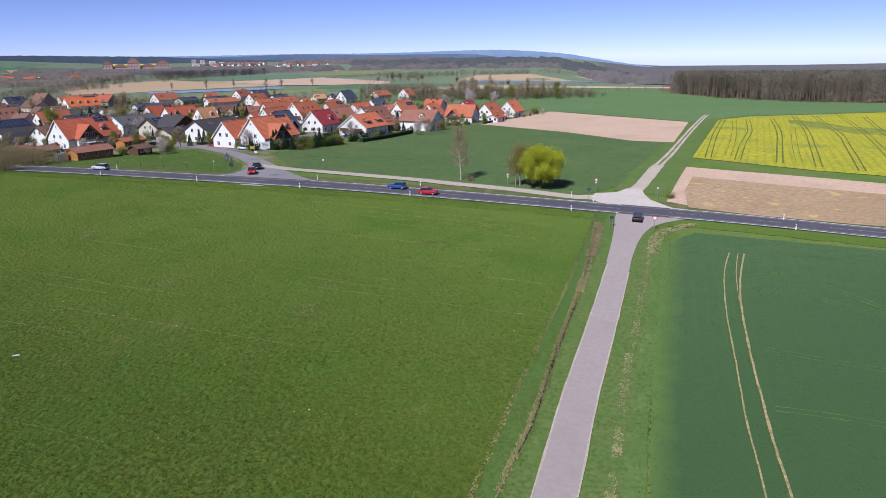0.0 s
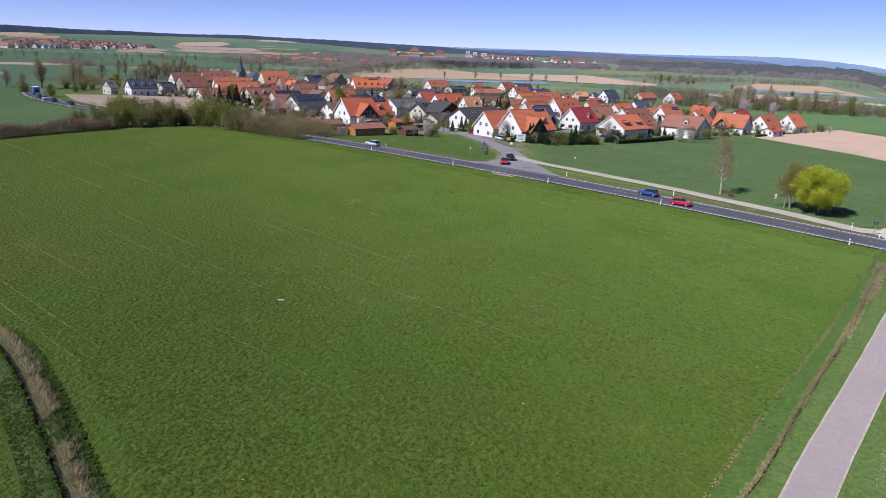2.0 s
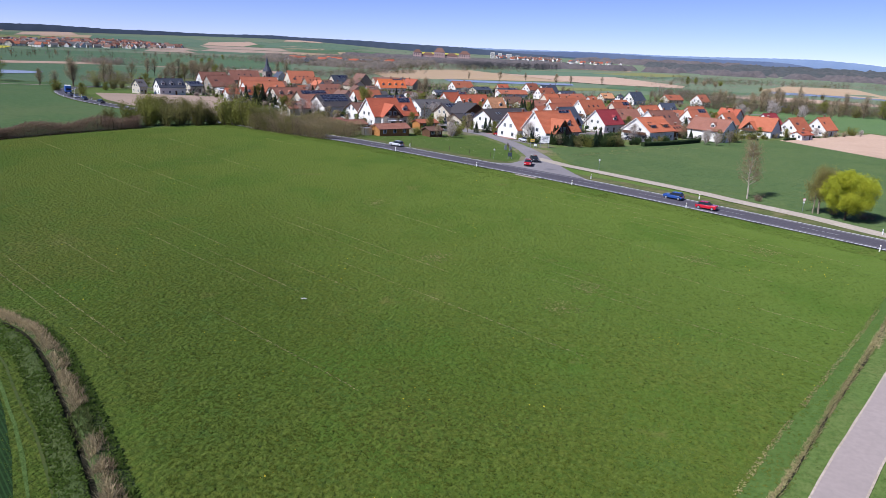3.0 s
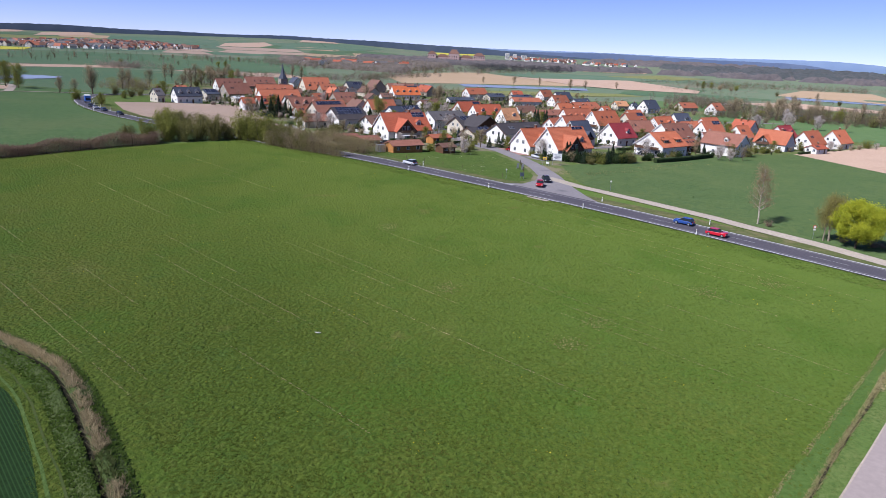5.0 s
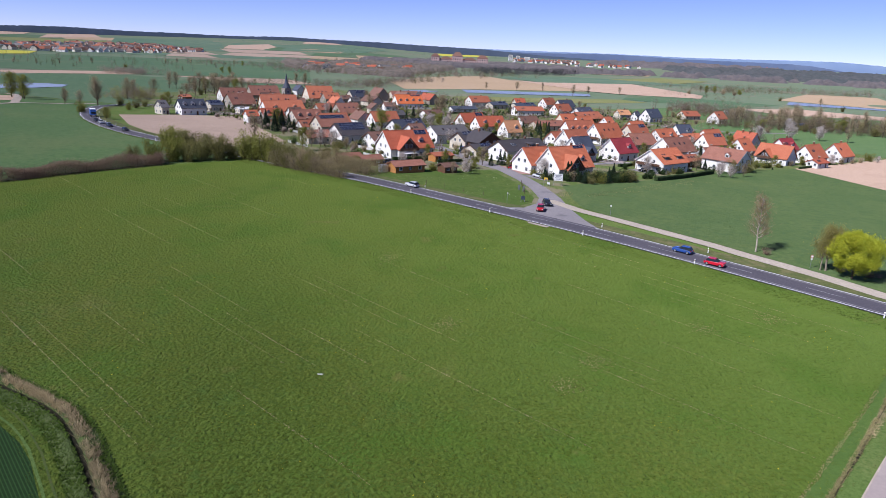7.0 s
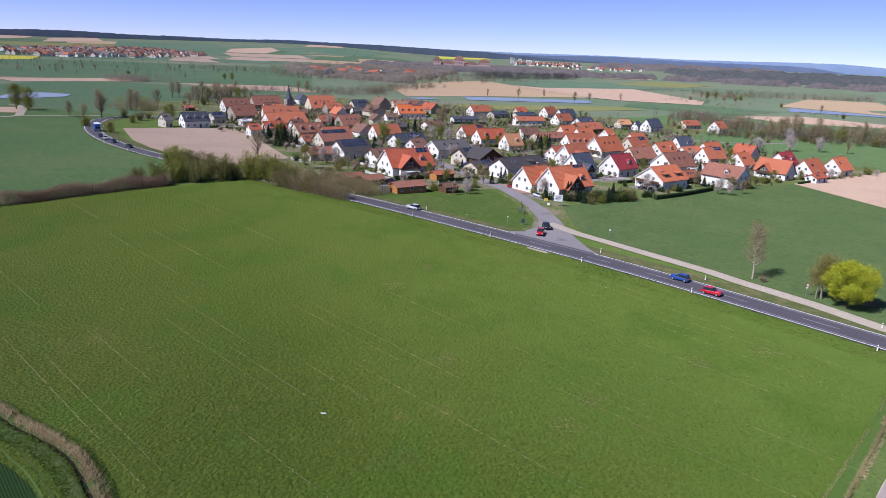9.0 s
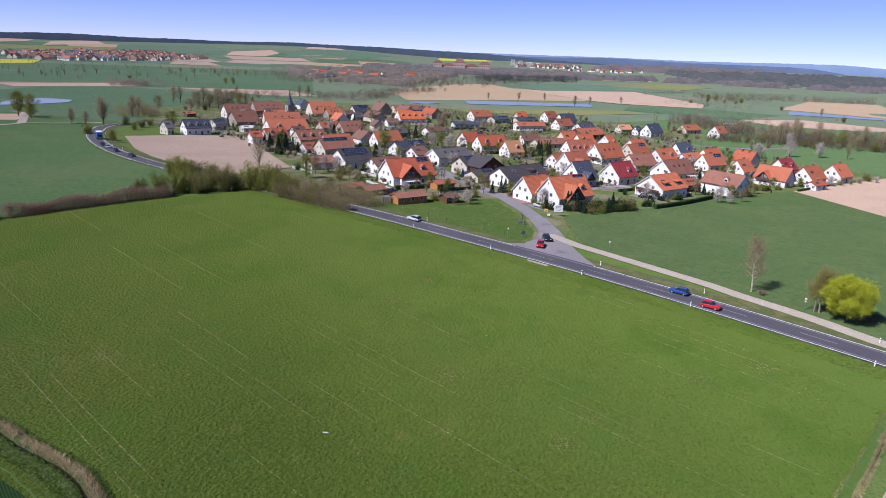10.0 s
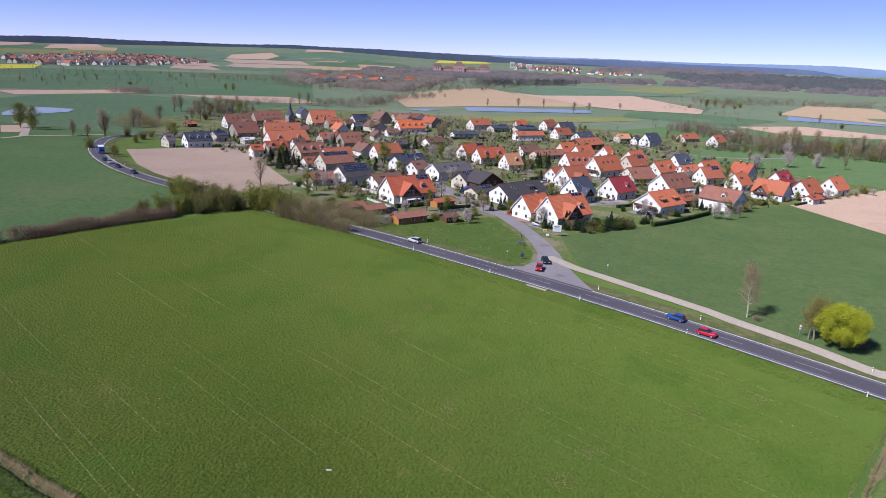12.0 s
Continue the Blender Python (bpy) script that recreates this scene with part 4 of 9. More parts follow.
def dormer(root, x, w, eave, ridge, roof, wall, dw=1.7, wide=False, t=0.45):
    """A dormer on the -y slope: cheeks and front, its own small roof, a window."""
    s = (ridge - eave) / (w / 2)
    y0 = -w / 2 * (1 - t * 0.55)
    z0 = eave + (w / 2 + y0) * s
    h = 1.25 if not wide else 1.1
    yb = min(-0.1, y0 + (h + (0.9 if not wide else 0.35)) / s)
    bm = bmesh.new()
    if wide:
        prof = [(y0, z0 - 0.1), (y0, z0 + h), (yb, eave + (w / 2 + yb) * s - 0.05)]
        prism_into(bm, prof, x - dw / 2, x + dw / 2, 0)
        d = part("dormer", bm, M_DARK_WOOD, root)
        bm = bmesh.new()
        zt = eave + (w / 2 + yb) * s
        prism_into(bm, [(y0 - 0.35, z0 + h - 0.02), (yb, zt), (yb, zt + 0.16), (y0 - 0.35, z0 + h + 0.14)], x - dw / 2 - 0.25, x + dw / 2 + 0.25, 0)
        part("dormer_roof", bm, M_ROOF[roof], d)
    else:
        turn = Matrix.Rotation(radians(90), 4, "Z")
        bm2 = Matrix.Translation((x, 0, 0)) @ turn
        prism_into(bm, [(-dw / 2, z0 - 0.1), (dw / 2, z0 - 0.1), (dw / 2, z0 + h), (0, z0 + h + dw * 0.42), (-dw / 2, z0 + h)], y0, yb, 0, bm2)
        d = part("dormer", bm, M_WALL[wall], root)
        bm = bmesh.new()
        prism_into(bm, roof_profile(dw, z0 + h, z0 + h + dw * 0.42, 0.22, 0.12), y0 - 0.25, yb + 0.5, 0, bm2)
        part("dormer_roof", bm, M_ROOF[roof], d)
    window(root, x, y0 - 0.01, z0 + 0.15, 0, min(dw - 0.4, 2.4), h - 0.25)


HOUSE_SPOTS, HOUSES = [], []


def house(x, y, turn, length, w, eave, ridge, roof, wall, chimney=0, cross=False, sky=0, solar=None, dormers=0, wide_dormer=False, near=False, porch=False, balcony=False, hip=False, category="house", word="house", sink=0.6):
    """A gabled house: ridge along its own x axis, its seen long side towards -y, base on the ground."""
    rnd = random.Random(int(x * 31 + y * 17))
    if category == "house" and not (cross or solar or hip):
        chimney = chimney or 1
        if not dormers and not sky:
            sky = rnd.choice((2, 2, 3))
    root = new(word.replace(" ", "_"))
    root.matrix_basis = pose(x, y, tz(x, y), 0, 0, turn)
    extra = (" and solar panels" if solar else " and cross gable" if cross else " and dormers" if dormers else " and skylights" if sky else " and plain gables")
    tagged(root, "%s %s with %s%s" % (WALL_WORDS[wall], word, "an " + ROOF_WORDS[roof] if roof in ("orange", "dark", "old") else "a " + ROOF_WORDS[roof], extra if category == "house" else ""), category, "village houses" if category == "house" else "")
    HOUSES.append((x, y, turn, length, w))
    HOUSE_SPOTS.append((x, y, max(length, w) / 2 + 2.5))
    s = (ridge - eave) / (w / 2)
    hl = length / 2
    bm = bmesh.new()
    if hip:
        box_into(bm, -hl, hl, -w / 2, w / 2, -sink, eave)
    else:
        prism_into(bm, [(-w / 2, -sink), (w / 2, -sink), (w / 2, eave), (0, ridge), (-w / 2, eave)], -hl, hl)
    part("wall", bm, M_WALL[wall], root)
    bm = bmesh.new()
    if hip:
        o, run = 0.6, w * 0.42
        lo = [bm.verts.new(c) for c in ((-hl - o, -w / 2 - o, eave - 0.3), (hl + o, -w / 2 - o, eave - 0.3), (hl + o, w / 2 + o, eave - 0.3), (-hl - o, w / 2 + o, eave - 0.3))]
        mid = [bm.verts.new(v.co + Vector((0, 0, 0.2))) for v in lo]
        top = [bm.verts.new((-hl + run, 0, ridge + 0.2)), bm.verts.new((hl - run, 0, ridge + 0.2))]
        bm.faces.new(lo[::-1])
        for i in range(4):
            bm.faces.new((lo[i], lo[(i + 1) % 4], mid[(i + 1) % 4], mid[i]))
        for f in ((mid[0], mid[1], top[1], top[0]), (mid[1], mid[2], top[1]), (mid[2], mid[3], top[0], top[1]), (mid[3], mid[0], top[0])):
            bm.faces.new(f)
    else:
        prism_into(bm, roof_profile(w, eave, ridge), -hl - 0.45, hl + 0.45)
    part("roof", bm, M_ROOF[roof], root)
    if not hip:
        bm = bmesh.new()
        prism_into(bm, [(-0.13, ridge + 0.2), (0.13, ridge + 0.2), (0.06, ridge + 0.32), (-0.06, ridge + 0.32)], -hl - 0.45, hl + 0.45)
        part("ridge_cap", bm, M_ROOF[roof], root)
        if near:
            bm = bmesh.new()
            lo = eave - 0.5 * s
            box_into(bm, -hl - 0.45, hl + 0.45, -w / 2 - 0.62, -w / 2 - 0.5, lo + 0.02, lo + 0.16)
            part("gutter", bm, M_BRICK if roof not in ("dark", "slate") else M_ALU, root)
        # barge boards on both gables
        if near:
            for e in (-1, 1):
                bm = bmesh.new()
                prism_into(bm, [(yy, zz - (0.0 if i > 2 else 0.12)) for i, (yy, zz) in enumerate(roof_profile(w, eave, ridge, 0.5, 0.16))], e * (hl + 0.42), e * (hl + 0.49))
                part("barge_board", bm, M_DARK_WOOD if wall != "white" or roof in ("dark", "brown") else M_FRAME, root)
    cross_x = -hl * 0.3 if cross else None
    if cross:
        cw, out = min(length * 0.44, 7.4), 1.6
        cr = min(ridge - 0.4, eave + cw / 2 * max(s, 1.0))
        m = Matrix.Translation((cross_x, 0, 0)) @ Matrix.Rotation(radians(90), 4, "Z")
        bm = bmesh.new()
        prism_into(bm, [(-cw / 2, -sink), (cw / 2, -sink), (cw / 2, eave), (0, cr), (-cw / 2, eave)], -w / 2 - out, 0, 0, m)
        part("front_gable", bm, M_WALL[wall], root)
        bm = bmesh.new()
        prism_into(bm, [(-cw / 2 + 0.15, eave + 0.05), (cw / 2 - 0.15, eave + 0.05), (0, cr - 0.2)], -w / 2 - out - 0.05, -w / 2 - out + 0.1, 0, m)
        part("gable_boarding", bm, M_DARK_WOOD, root, "dark stained boarding")
        bm = bmesh.new()
        prism_into(bm, roof_profile(cw, eave, cr, 0.45, 0.2), -w / 2 - out - 0.9, -0.2, 0, m)
        part("gable_roof", bm, M_ROOF[roof], root)
        for dx in (-0.9, 0.9):
            window(root, cross_x + dx, -w / 2 - out - 0.06, eave + 0.1, 0, 1.1, 1.4)
            window(root, cross_x + dx, -w / 2 - out - 0.01, 0.8, 0, 1.1, 1.4)
        # dark timber balcony in the gable
        bm = bmesh.new()
        box_into(bm, cross_x - cw / 2, cross_x + cw / 2, -w / 2 - out - 1.0, -w / 2 - out - 0.02, eave - 0.75, eave - 0.6)
        box_into(bm, cross_x - cw / 2, cross_x + cw / 2, -w / 2 - out - 1.0, -w / 2 - out - 0.93, eave - 0.6, eave + 0.25)
        part("balcony", bm, M_DARK_WOOD, root)
    # windows of the gable that faces -x, then +x
    for e, face in ((-1, -90), (1, 90)):
        xs = e * (hl + 0.01)
        lower = [-w * 0.26, w * 0.26] if w < 9.6 else [-w * 0.3, 0, w * 0.3]
        rear = not near and e == (1 if turn < 100 else -1)
        for yy in lower[:1] if rear else lower:
            if eave > 2.2:
                window(root, xs, yy, 0.9, face)
        if rear:
            continue
        if ridge - 5.2 > 0.3 and not hip:
            for yy in (-w * 0.15, w * 0.15):
                window(root, xs, yy, 3.5 if eave < 4.2 else 3.6, face)
        if ridge > 8.8 and not hip:
            window(root, xs, 0, ridge - 2.3, face, 0.7, 0.9)
    # long side
    n = max(2, int(length / 3.4))
    for i in range(n):
        xx = -hl + (i + 0.5) * length / n
        if cross and abs(xx - cross_x) < cw / 2 + 0.6:
            continue
        if i == n // 2 and eave > 2.2:
            bm = bmesh.new()
            box_into(bm, xx - 0.5, xx + 0.5, -w / 2 - 0.06, -w / 2 + 0.05, -0.1, 2.05)
            door = part("door", bm, M_DARK_WOOD, root)
            bm = bmesh.new()
            box_into(bm, xx + 0.34, xx + 0.42, -w / 2 - 0.12, -w / 2 - 0.06, 0.95, 1.1)
            part("handle", bm, M_ALU, door)
        else:
            window(root, xx, -w / 2 - 0.01, 0.9, 0)
        if eave > 4.6:
            window(root, xx, -w / 2 - 0.01, 3.4, 0)
    for i in range(chimney):
        bm = bmesh.new()
        cx = hl * (0.35 - 0.7 * i)
        box_into(bm, cx - 0.3, cx + 0.3, 0.15, 0.75, ridge - 1.2, ridge + 1.1)
        ch = part("chimney", bm, M_BRICK, root)
        bm = bmesh.new()
        box_into(bm, cx - 0.38, cx + 0.38, 0.07, 0.83, ridge + 1.1, ridge + 1.2)
        part("cap", bm, M_PALE_STONE, ch)
    slope = math.degrees(math.atan(s))
    if sky:
        for i in range(sky):
            xx = -hl * 0.55 + (i + 0.5) * length * 0.62 / sky - (hl * 0.1)
            if sky <= 2:
                xx = -hl * 0.55 + 1.3 * i
            yy = -w * 0.24
            m = pose(xx, yy, eave + (w / 2 + yy) * s + 0.26, slope, 0, 0)
            bm = bmesh.new()
            box_into(bm, -0.45, 0.45, -0.62, 0.62, 0.0, 0.07, 0, m)
            f = part("skylight", bm, M_ALU if roof in ("dark", "slate") else M_DARK_WOOD, root)
            bm = bmesh.new()
            box_into(bm, -0.36, 0.36, -0.52, 0.52, 0.072, 0.085, 0, m)
            part("pane", bm, M_GLASS, f)
    if solar:
        cols, rows = solar
        rows = min(rows, max(1, int((w / 2 + 0.2) / math.cos(radians(slope)) / 1.05)))
        cols = min(cols, int((length - 0.6) / 1.64))
        for i in range(cols):
            for j in range(rows):
                xx = (hl - 0.5 - (cols - i - 0.5) * 1.63) if cols * 1.63 < length * 0.8 else (i - cols / 2 + 0.5) * 1.63
                dist = 0.7 + j * 1.03
                yy = -dist * math.cos(radians(slope))
                share("solar_panel", panel_mesh(), root, pose(xx, yy, ridge + 0.33 - dist * math.sin(radians(slope)), slope, 0, 0))
    if dormers and not hip:
        for i in range(dormers):
            xx = -hl + (i + 0.5) * length / dormers if dormers > 1 else hl * 0.3
            if cross and dormers == 1:
                xx = hl * 0.5
            dormer(root, xx, w, eave, ridge, roof, wall, (3.4 if not near else 3.0) if wide_dormer else 1.8, wide_dormer)
    if porch:
        # glazed conservatory against the long side
        cx, cw2 = (cross_x if cross else hl * 0.45), 4.6
        y1, y0 = -w / 2 - (1.6 if cross else 0), -w / 2 - (1.6 if cross else 0) - 2.6
        bm = bmesh.new()
        box_into(bm, cx - cw2 / 2, cx + cw2 / 2, y0, y1 - 0.02, -sink, 0.35)
        for k in range(6):
            px = cx - cw2 / 2 + k * (cw2 - 0.12) / 5
            box_into(bm, px, px + 0.12, y0, y0 + 0.1, 0.35, 2.3)
        for yy in (y0 + 1.2, y1 - 0.15):
            for px in (cx - cw2 / 2, cx + cw2 / 2 - 0.12):
                box_into(bm, px, px + 0.12, yy, yy + 0.1, 0.35, 2.3)
        box_into(bm, cx - cw2 / 2 - 0.1, cx + cw2 / 2 + 0.1, y0 - 0.1, y1 - 0.02, 2.3, 2.45)
        box_into(bm, cx - cw2 / 2, cx + cw2 / 2, y0, y0 + 0.1, 1.25, 1.33)
        con = part("conservatory", bm, M_FRAME, root, "white framed conservatory")
        for k in range(5):
            px = cx - cw2 / 2 + 0.12 + k * (cw2 - 0.12) / 5
            bm = bmesh.new()
            box_into(bm, px, px + (cw2 - 0.72) / 5, y0 + 0.03, y0 + 0.06, 0.35, 2.3)
            part("pane", bm, M_GLASS, con)
    if balcony:
        bm = bmesh.new()
        box_into(bm, -hl - 1.1, -hl - 0.02, -w * 0.42, w * 0.42, 2.45, 2.6)
        box_into(bm, -hl - 1.1, -hl - 1.03, -w * 0.42, w * 0.42, 2.6, 3.45)
        for k in range(3):
            yy = -w * 0.42 + k * w * 0.4
            box_into(bm, -hl - 1.08, -hl - 0.96, yy, yy + 0.12, -0.2, 2.45)
        part("balcony", bm, M_DARK_WOOD, root, "dark wooden balcony")
    return root


house(-54.7, 222.9, 61, 15.6, 10.5, 3.7, 9.5, "orange", "white", chimney=1, cross=True, solar=(3, 1), near=True, dormers=1)
house(-65.5, 223.6, 62, 10.3, 9.0, 3.3, 8.0, "orange", "white", dormers=1, near=True)
house(-79.2, 249.6, 63, 20.6, 10.0, 4.4, 7.5, "dark", "white", dormers=1, sky=2, wide_dormer=True, near=True, chimney=1)
house(-99.0, 264.4, 150, 10.4, 12.0, 4.3, 8.0, "dark", "timber", near=True)
house(-106.9, 265.2, 67, 8.5, 9.0, 3.9, 7.0, "dark", "cream", solar=(4, 2), near=True)
house(-94.0, 248.1, 62, 9.5, 8.0, 2.7, 4.5, "dark", "cream", solar=(3, 2), near=True)
house(-123.6, 284.8, 61, 17.9, 10.0, 4.4, 7.5, "grey", "white", sky=3, near=True, chimney=1)
house(-138.9, 283.9, 67, 7.2, 9.0, 3.9, 7.0, "brown", "white", near=True)
house(-150.8, 298.5, 68, 17.0, 9.0, 4.1, 7.5, "slate", "white", solar=(6, 2), dormers=1)
house(-194.7, 331.1, 150, 10.4, 9.0, 3.2, 7.0, "brown", "white")
house(-232.2, 460.6, 52, 20.0, 11.0, 3.5, 9.0, "bright", "white", dormers=4, solar=(5, 1))
house(-230.1, 428.5, 45, 7.5, 8.0, 3.0, 5.0, "brown", "white")
house(-147.7, 242.4, 65, 13.6, 11.0, 4.2, 8.0, "dark", "white", solar=(9, 4), near=True)
house(-132.0, 241.5, 62, 12.7, 9.0, 3.5, 6.0, "brown", "white", near=True)
house(-112.5, 222.2, 58, 17.1, 11.0, 3.8, 9.0, "red", "white", chimney=1, cross=True, solar=(3, 2), near=True, porch=True, dormers=1)
house(-155.7, 231.0, 63, 10.2, 7.0, 2.9, 5.0, "old", "cream", near=True)
house(-177.8, 275.4, 66, 15.6, 10.0, 3.8, 8.0, "old", "cream", solar=(8, 2), near=True)
house(-188.9, 271.7, 64, 6.5, 7.0, 2.6, 5.0, "rust", "white")
house(-211.1, 303.6, 65, 15.7, 10.0, 3.5, 7.5, "old", "cream", dormers=3)
house(-279.8, 372.0, 51, 22.4, 12.0, 3.3, 9.0, "rust", "cream")
house(-256.1, 344.6, 63, 24.4, 12.0, 2.6, 8.0, "tile", "white", dormers=2)
house(-237.4, 309.3, 63, 11.6, 9.0, 2.9, 6.0, "red", "cream", dormers=2)
house(-299.2, 358.3, 70, 16.3, 13.0, 3.1, 9.0, "old", "stone")
house(-338.7, 398.7, 63, 18.6, 11.0, 3.8, 9.0, "old", "white", sky=3)
house(-335.7, 428.5, 63, 21.9, 12.0, 4.0, 10.0, "old", "stone")
house(-304.1, 454.0, 53, 19.6, 18.0, 2.9, 11.0, "tile", "cream", sky=4, dormers=3)
house(-243.5, 371.6, 65, 13.8, 8.0, 2.8, 6.0, "tile", "cream")
house(-266.0, 419.2, 150, 10.4, 9.0, 3.0, 7.0, "tile", "white")
house(-224.5, 365.1, 65, 14.8, 12.0, 2.6, 8.0, "old", "stone")
house(-279.5, 468.6, 64, 13.3, 10.0, 4.5, 9.0, "slate", "cream", solar=(5, 3))
house(-277.5, 499.1, 150, 13.4, 12.0, 4.0, 10.0, "brown", "stone")
house(-269.7, 527.5, 53, 24.1, 9.0, 3.9, 7.0, "old", "cream")
house(-246.7, 514.0, 150, 10.4, 9.0, 3.5, 8.0, "dark", "white")
house(-184.7, 399.7, 64, 13.1, 8.0, 2.8, 5.0, "brown", "white")
house(-200.2, 518.3, 57, 17.4, 10.0, 3.8, 8.0, "tile", "white", chimney=1)
house(-187.7, 458.6, 45, 18.8, 7.0, 2.6, 4.0, "slate", "white")
house(-182.6, 513.3, 65, 16.2, 8.0, 3.0, 5.0, "slate", "cream", solar=(5, 2))
house(-178.7, 556.0, 45, 8.7, 8.0, 2.8, 6.0, "red", "cream")
house(-164.2, 521.3, 64, 21.1, 8.0, 3.0, 5.0, "slate", "cream", solar=(6, 2))
house(-145.8, 474.8, 45, 20.8, 9.0, 3.8, 6.0, "rust", "white")
house(-154.6, 555.0, 64, 11.6, 9.0, 3.5, 8.0, "rust", "white")
house(-138.4, 545.6, 57, 14.2, 9.0, 3.5, 8.0, "slate", "white")
house(-130.1, 504.4, 61, 14.2, 9.0, 3.0, 7.5, "rust", "white", chimney=1)
house(-111.0, 490.8, 66, 15.7, 9.0, 3.4, 7.0, "slate", "white")
house(-100.4, 454.0, 63, 22.4, 12.0, 3.4, 7.0, "rust", "timber")
house(-101.5, 407.3, 60, 10.7, 9.0, 3.5, 8.5, "orange", "cream")
house(-90.9, 404.3, 55, 10.7, 9.0, 3.5, 8.0, "orange", "white")
house(-83.9, 362.2, 49, 15.4, 11.0, 3.5, 9.0, "rust", "white", dormers=4)
house(-108.1, 392.0, 57, 20.9, 8.0, 2.6, 5.0, "old", "cream")
house(-122.0, 397.9, 59, 12.8, 8.0, 2.8, 6.0, "brown", "white", sky=1)
house(-144.9, 366.1, 62, 15.3, 9.0, 3.5, 8.0, "red", "white", solar=(3, 2), chimney=1)
house(-130.4, 355.2, 56, 16.9, 9.0, 3.5, 8.0, "red", "white", dormers=2)
house(-112.7, 339.4, 56, 8.8, 9.0, 3.0, 8.0, "tan", "white", dormers=1)
house(-81.2, 313.4, 68, 10.1, 8.0, 3.4, 7.0, "rust", "white", dormers=1)
house(-72.6, 307.6, 63, 13.2, 10.0, 3.5, 9.0, "rust", "white", cross=True, near=True)
house(-61.7, 272.6, 62, 9.4, 10.0, 3.5, 9.0, "slate", "white", cross=True, sky=2, near=True)
house(-49.5, 290.5, 63, 12.3, 10.0, 3.5, 8.5, "maroon", "white", dormers=1, near=True, chimney=1)
house(-67.9, 352.3, 62, 16.9, 11.0, 3.4, 9.5, "orange", "white", near=True, balcony=True)
house(-76.6, 401.0, 70, 6.7, 11.0, 3.5, 9.0, "orange", "white", dormers=1)
house(-57.2, 377.9, 61, 13.4, 9.0, 3.5, 8.0, "rust", "cream", solar=(3, 2))
house(-60.8, 400.8, 65, 11.8, 9.0, 3.5, 8.0, "orange", "white")
house(-49.1, 340.8, 45, 12.3, 12.0, 2.8, 7.0, "old", "cream", sky=1)
house(-41.5, 366.4, 65, 14.9, 9.0, 3.5, 8.0, "orange", "white", dormers=1, sky=2)
house(-36.1, 402.2, 49, 9.5, 9.0, 3.5, 8.0, "slate", "white", dormers=1, chimney=1)
house(-29.3, 375.8, 60, 14.4, 8.0, 3.6, 6.0, "tile", "white")
house(-18.6, 361.6, 50, 11.4, 9.0, 3.5, 8.0, "rust", "white", solar=(3, 2))
house(-20.6, 385.4, 60, 12.9, 9.0, 3.5, 8.0, "orange", "white", chimney=1)
house(-31.2, 320.0, 57, 15.5, 12.0, 3.4, 8.5, "old", "white", sky=3, near=True, porch=True)
house(-29.7, 269.0, 62, 15.1, 12.0, 3.7, 8.0, "orange", "white", dormers=2, wide_dormer=True, sky=2, near=True, chimney=1, balcony=True)
house(-22.7, 291.5, 60, 8.7, 7.0, 2.8, 4.5, "rust", "timber", near=True)
house(-8.6, 293.6, -28, 15.0, 10.0, 4.3, 8.2, "old", "white", near=True, dormers=1, chimney=1)
house(-15.6, 300.4, 62, 9.0, 7.5, 4.0, 7.4, "old", "white", near=True)
house(-4.4, 350.0, 58, 8.2, 9.0, 3.3, 8.0, "orange", "white", sky=2)
house(-3.6, 388.4, 150, 10.4, 9.0, 3.5, 8.0, "red", "white", chimney=2)
house(13.6, 369.5, 60, 10.7, 9.0, 3.5, 8.0, "maroon", "white", dormers=1, sky=2)
house(9.6, 334.4, -24, 13.5, 9.5, 3.3, 8.0, "orange", "white", cross=True, chimney=1)
house(23.8, 349.0, 61, 12.6, 9.5, 3.0, 8.0, "orange", "white", sky=2, chimney=1)
house(36.2, 367.5, 60, 11.0, 9.5, 3.0, 8.0, "orange", "white", sky=1)
house(26.0, 334.3, 57, 8.1, 5.0, 2.3, 3.5, "red", "white")
house(-87.4, 511.7, 45, 9.0, 8.0, 3.2, 6.0, "tan", "cream")
house(-66.8, 505.0, 64, 13.7, 9.0, 3.5, 8.5, "slate", "white")
house(-76.6, 503.8, 55, 3.8, 6.0, 3.0, 6.0, "slate", "white")
house(-46.2, 551.8, 49, 14.3, 9.0, 2.9, 6.0, "rust", "cream", chimney=1)
house(-25.4, 535.8, 65, 11.3, 9.0, 3.5, 8.0, "rust", "white", chimney=1)
house(-281.2, 297.4, 65, 13.6, 9.0, 4.0, 8.0, "slate", "white", dormers=3)
house(-293.2, 328.2, 72, 7.9, 9.0, 3.8, 6.0, "slate", "cream", solar=(6, 3))
house(-272.8, 330.0, 65, 7.2, 6.0, 2.6, 3.5, "pale", "cream")
house(-232.5, 287.2, 59, 5.4, 7.0, 3.6, 6.0, "red", "white")
house(-361.9, 377.2, 74, 6.7, 6.0, 2.3, 3.5, "rust", "timber")
house(-289.7, 285.1, 74, 3.9, 8.0, 3.8, 7.0, "grey", "cream")
house(-350.1, 494.0, 150, 9.4, 8.0, 4.0, 8.0, "slate", "white")
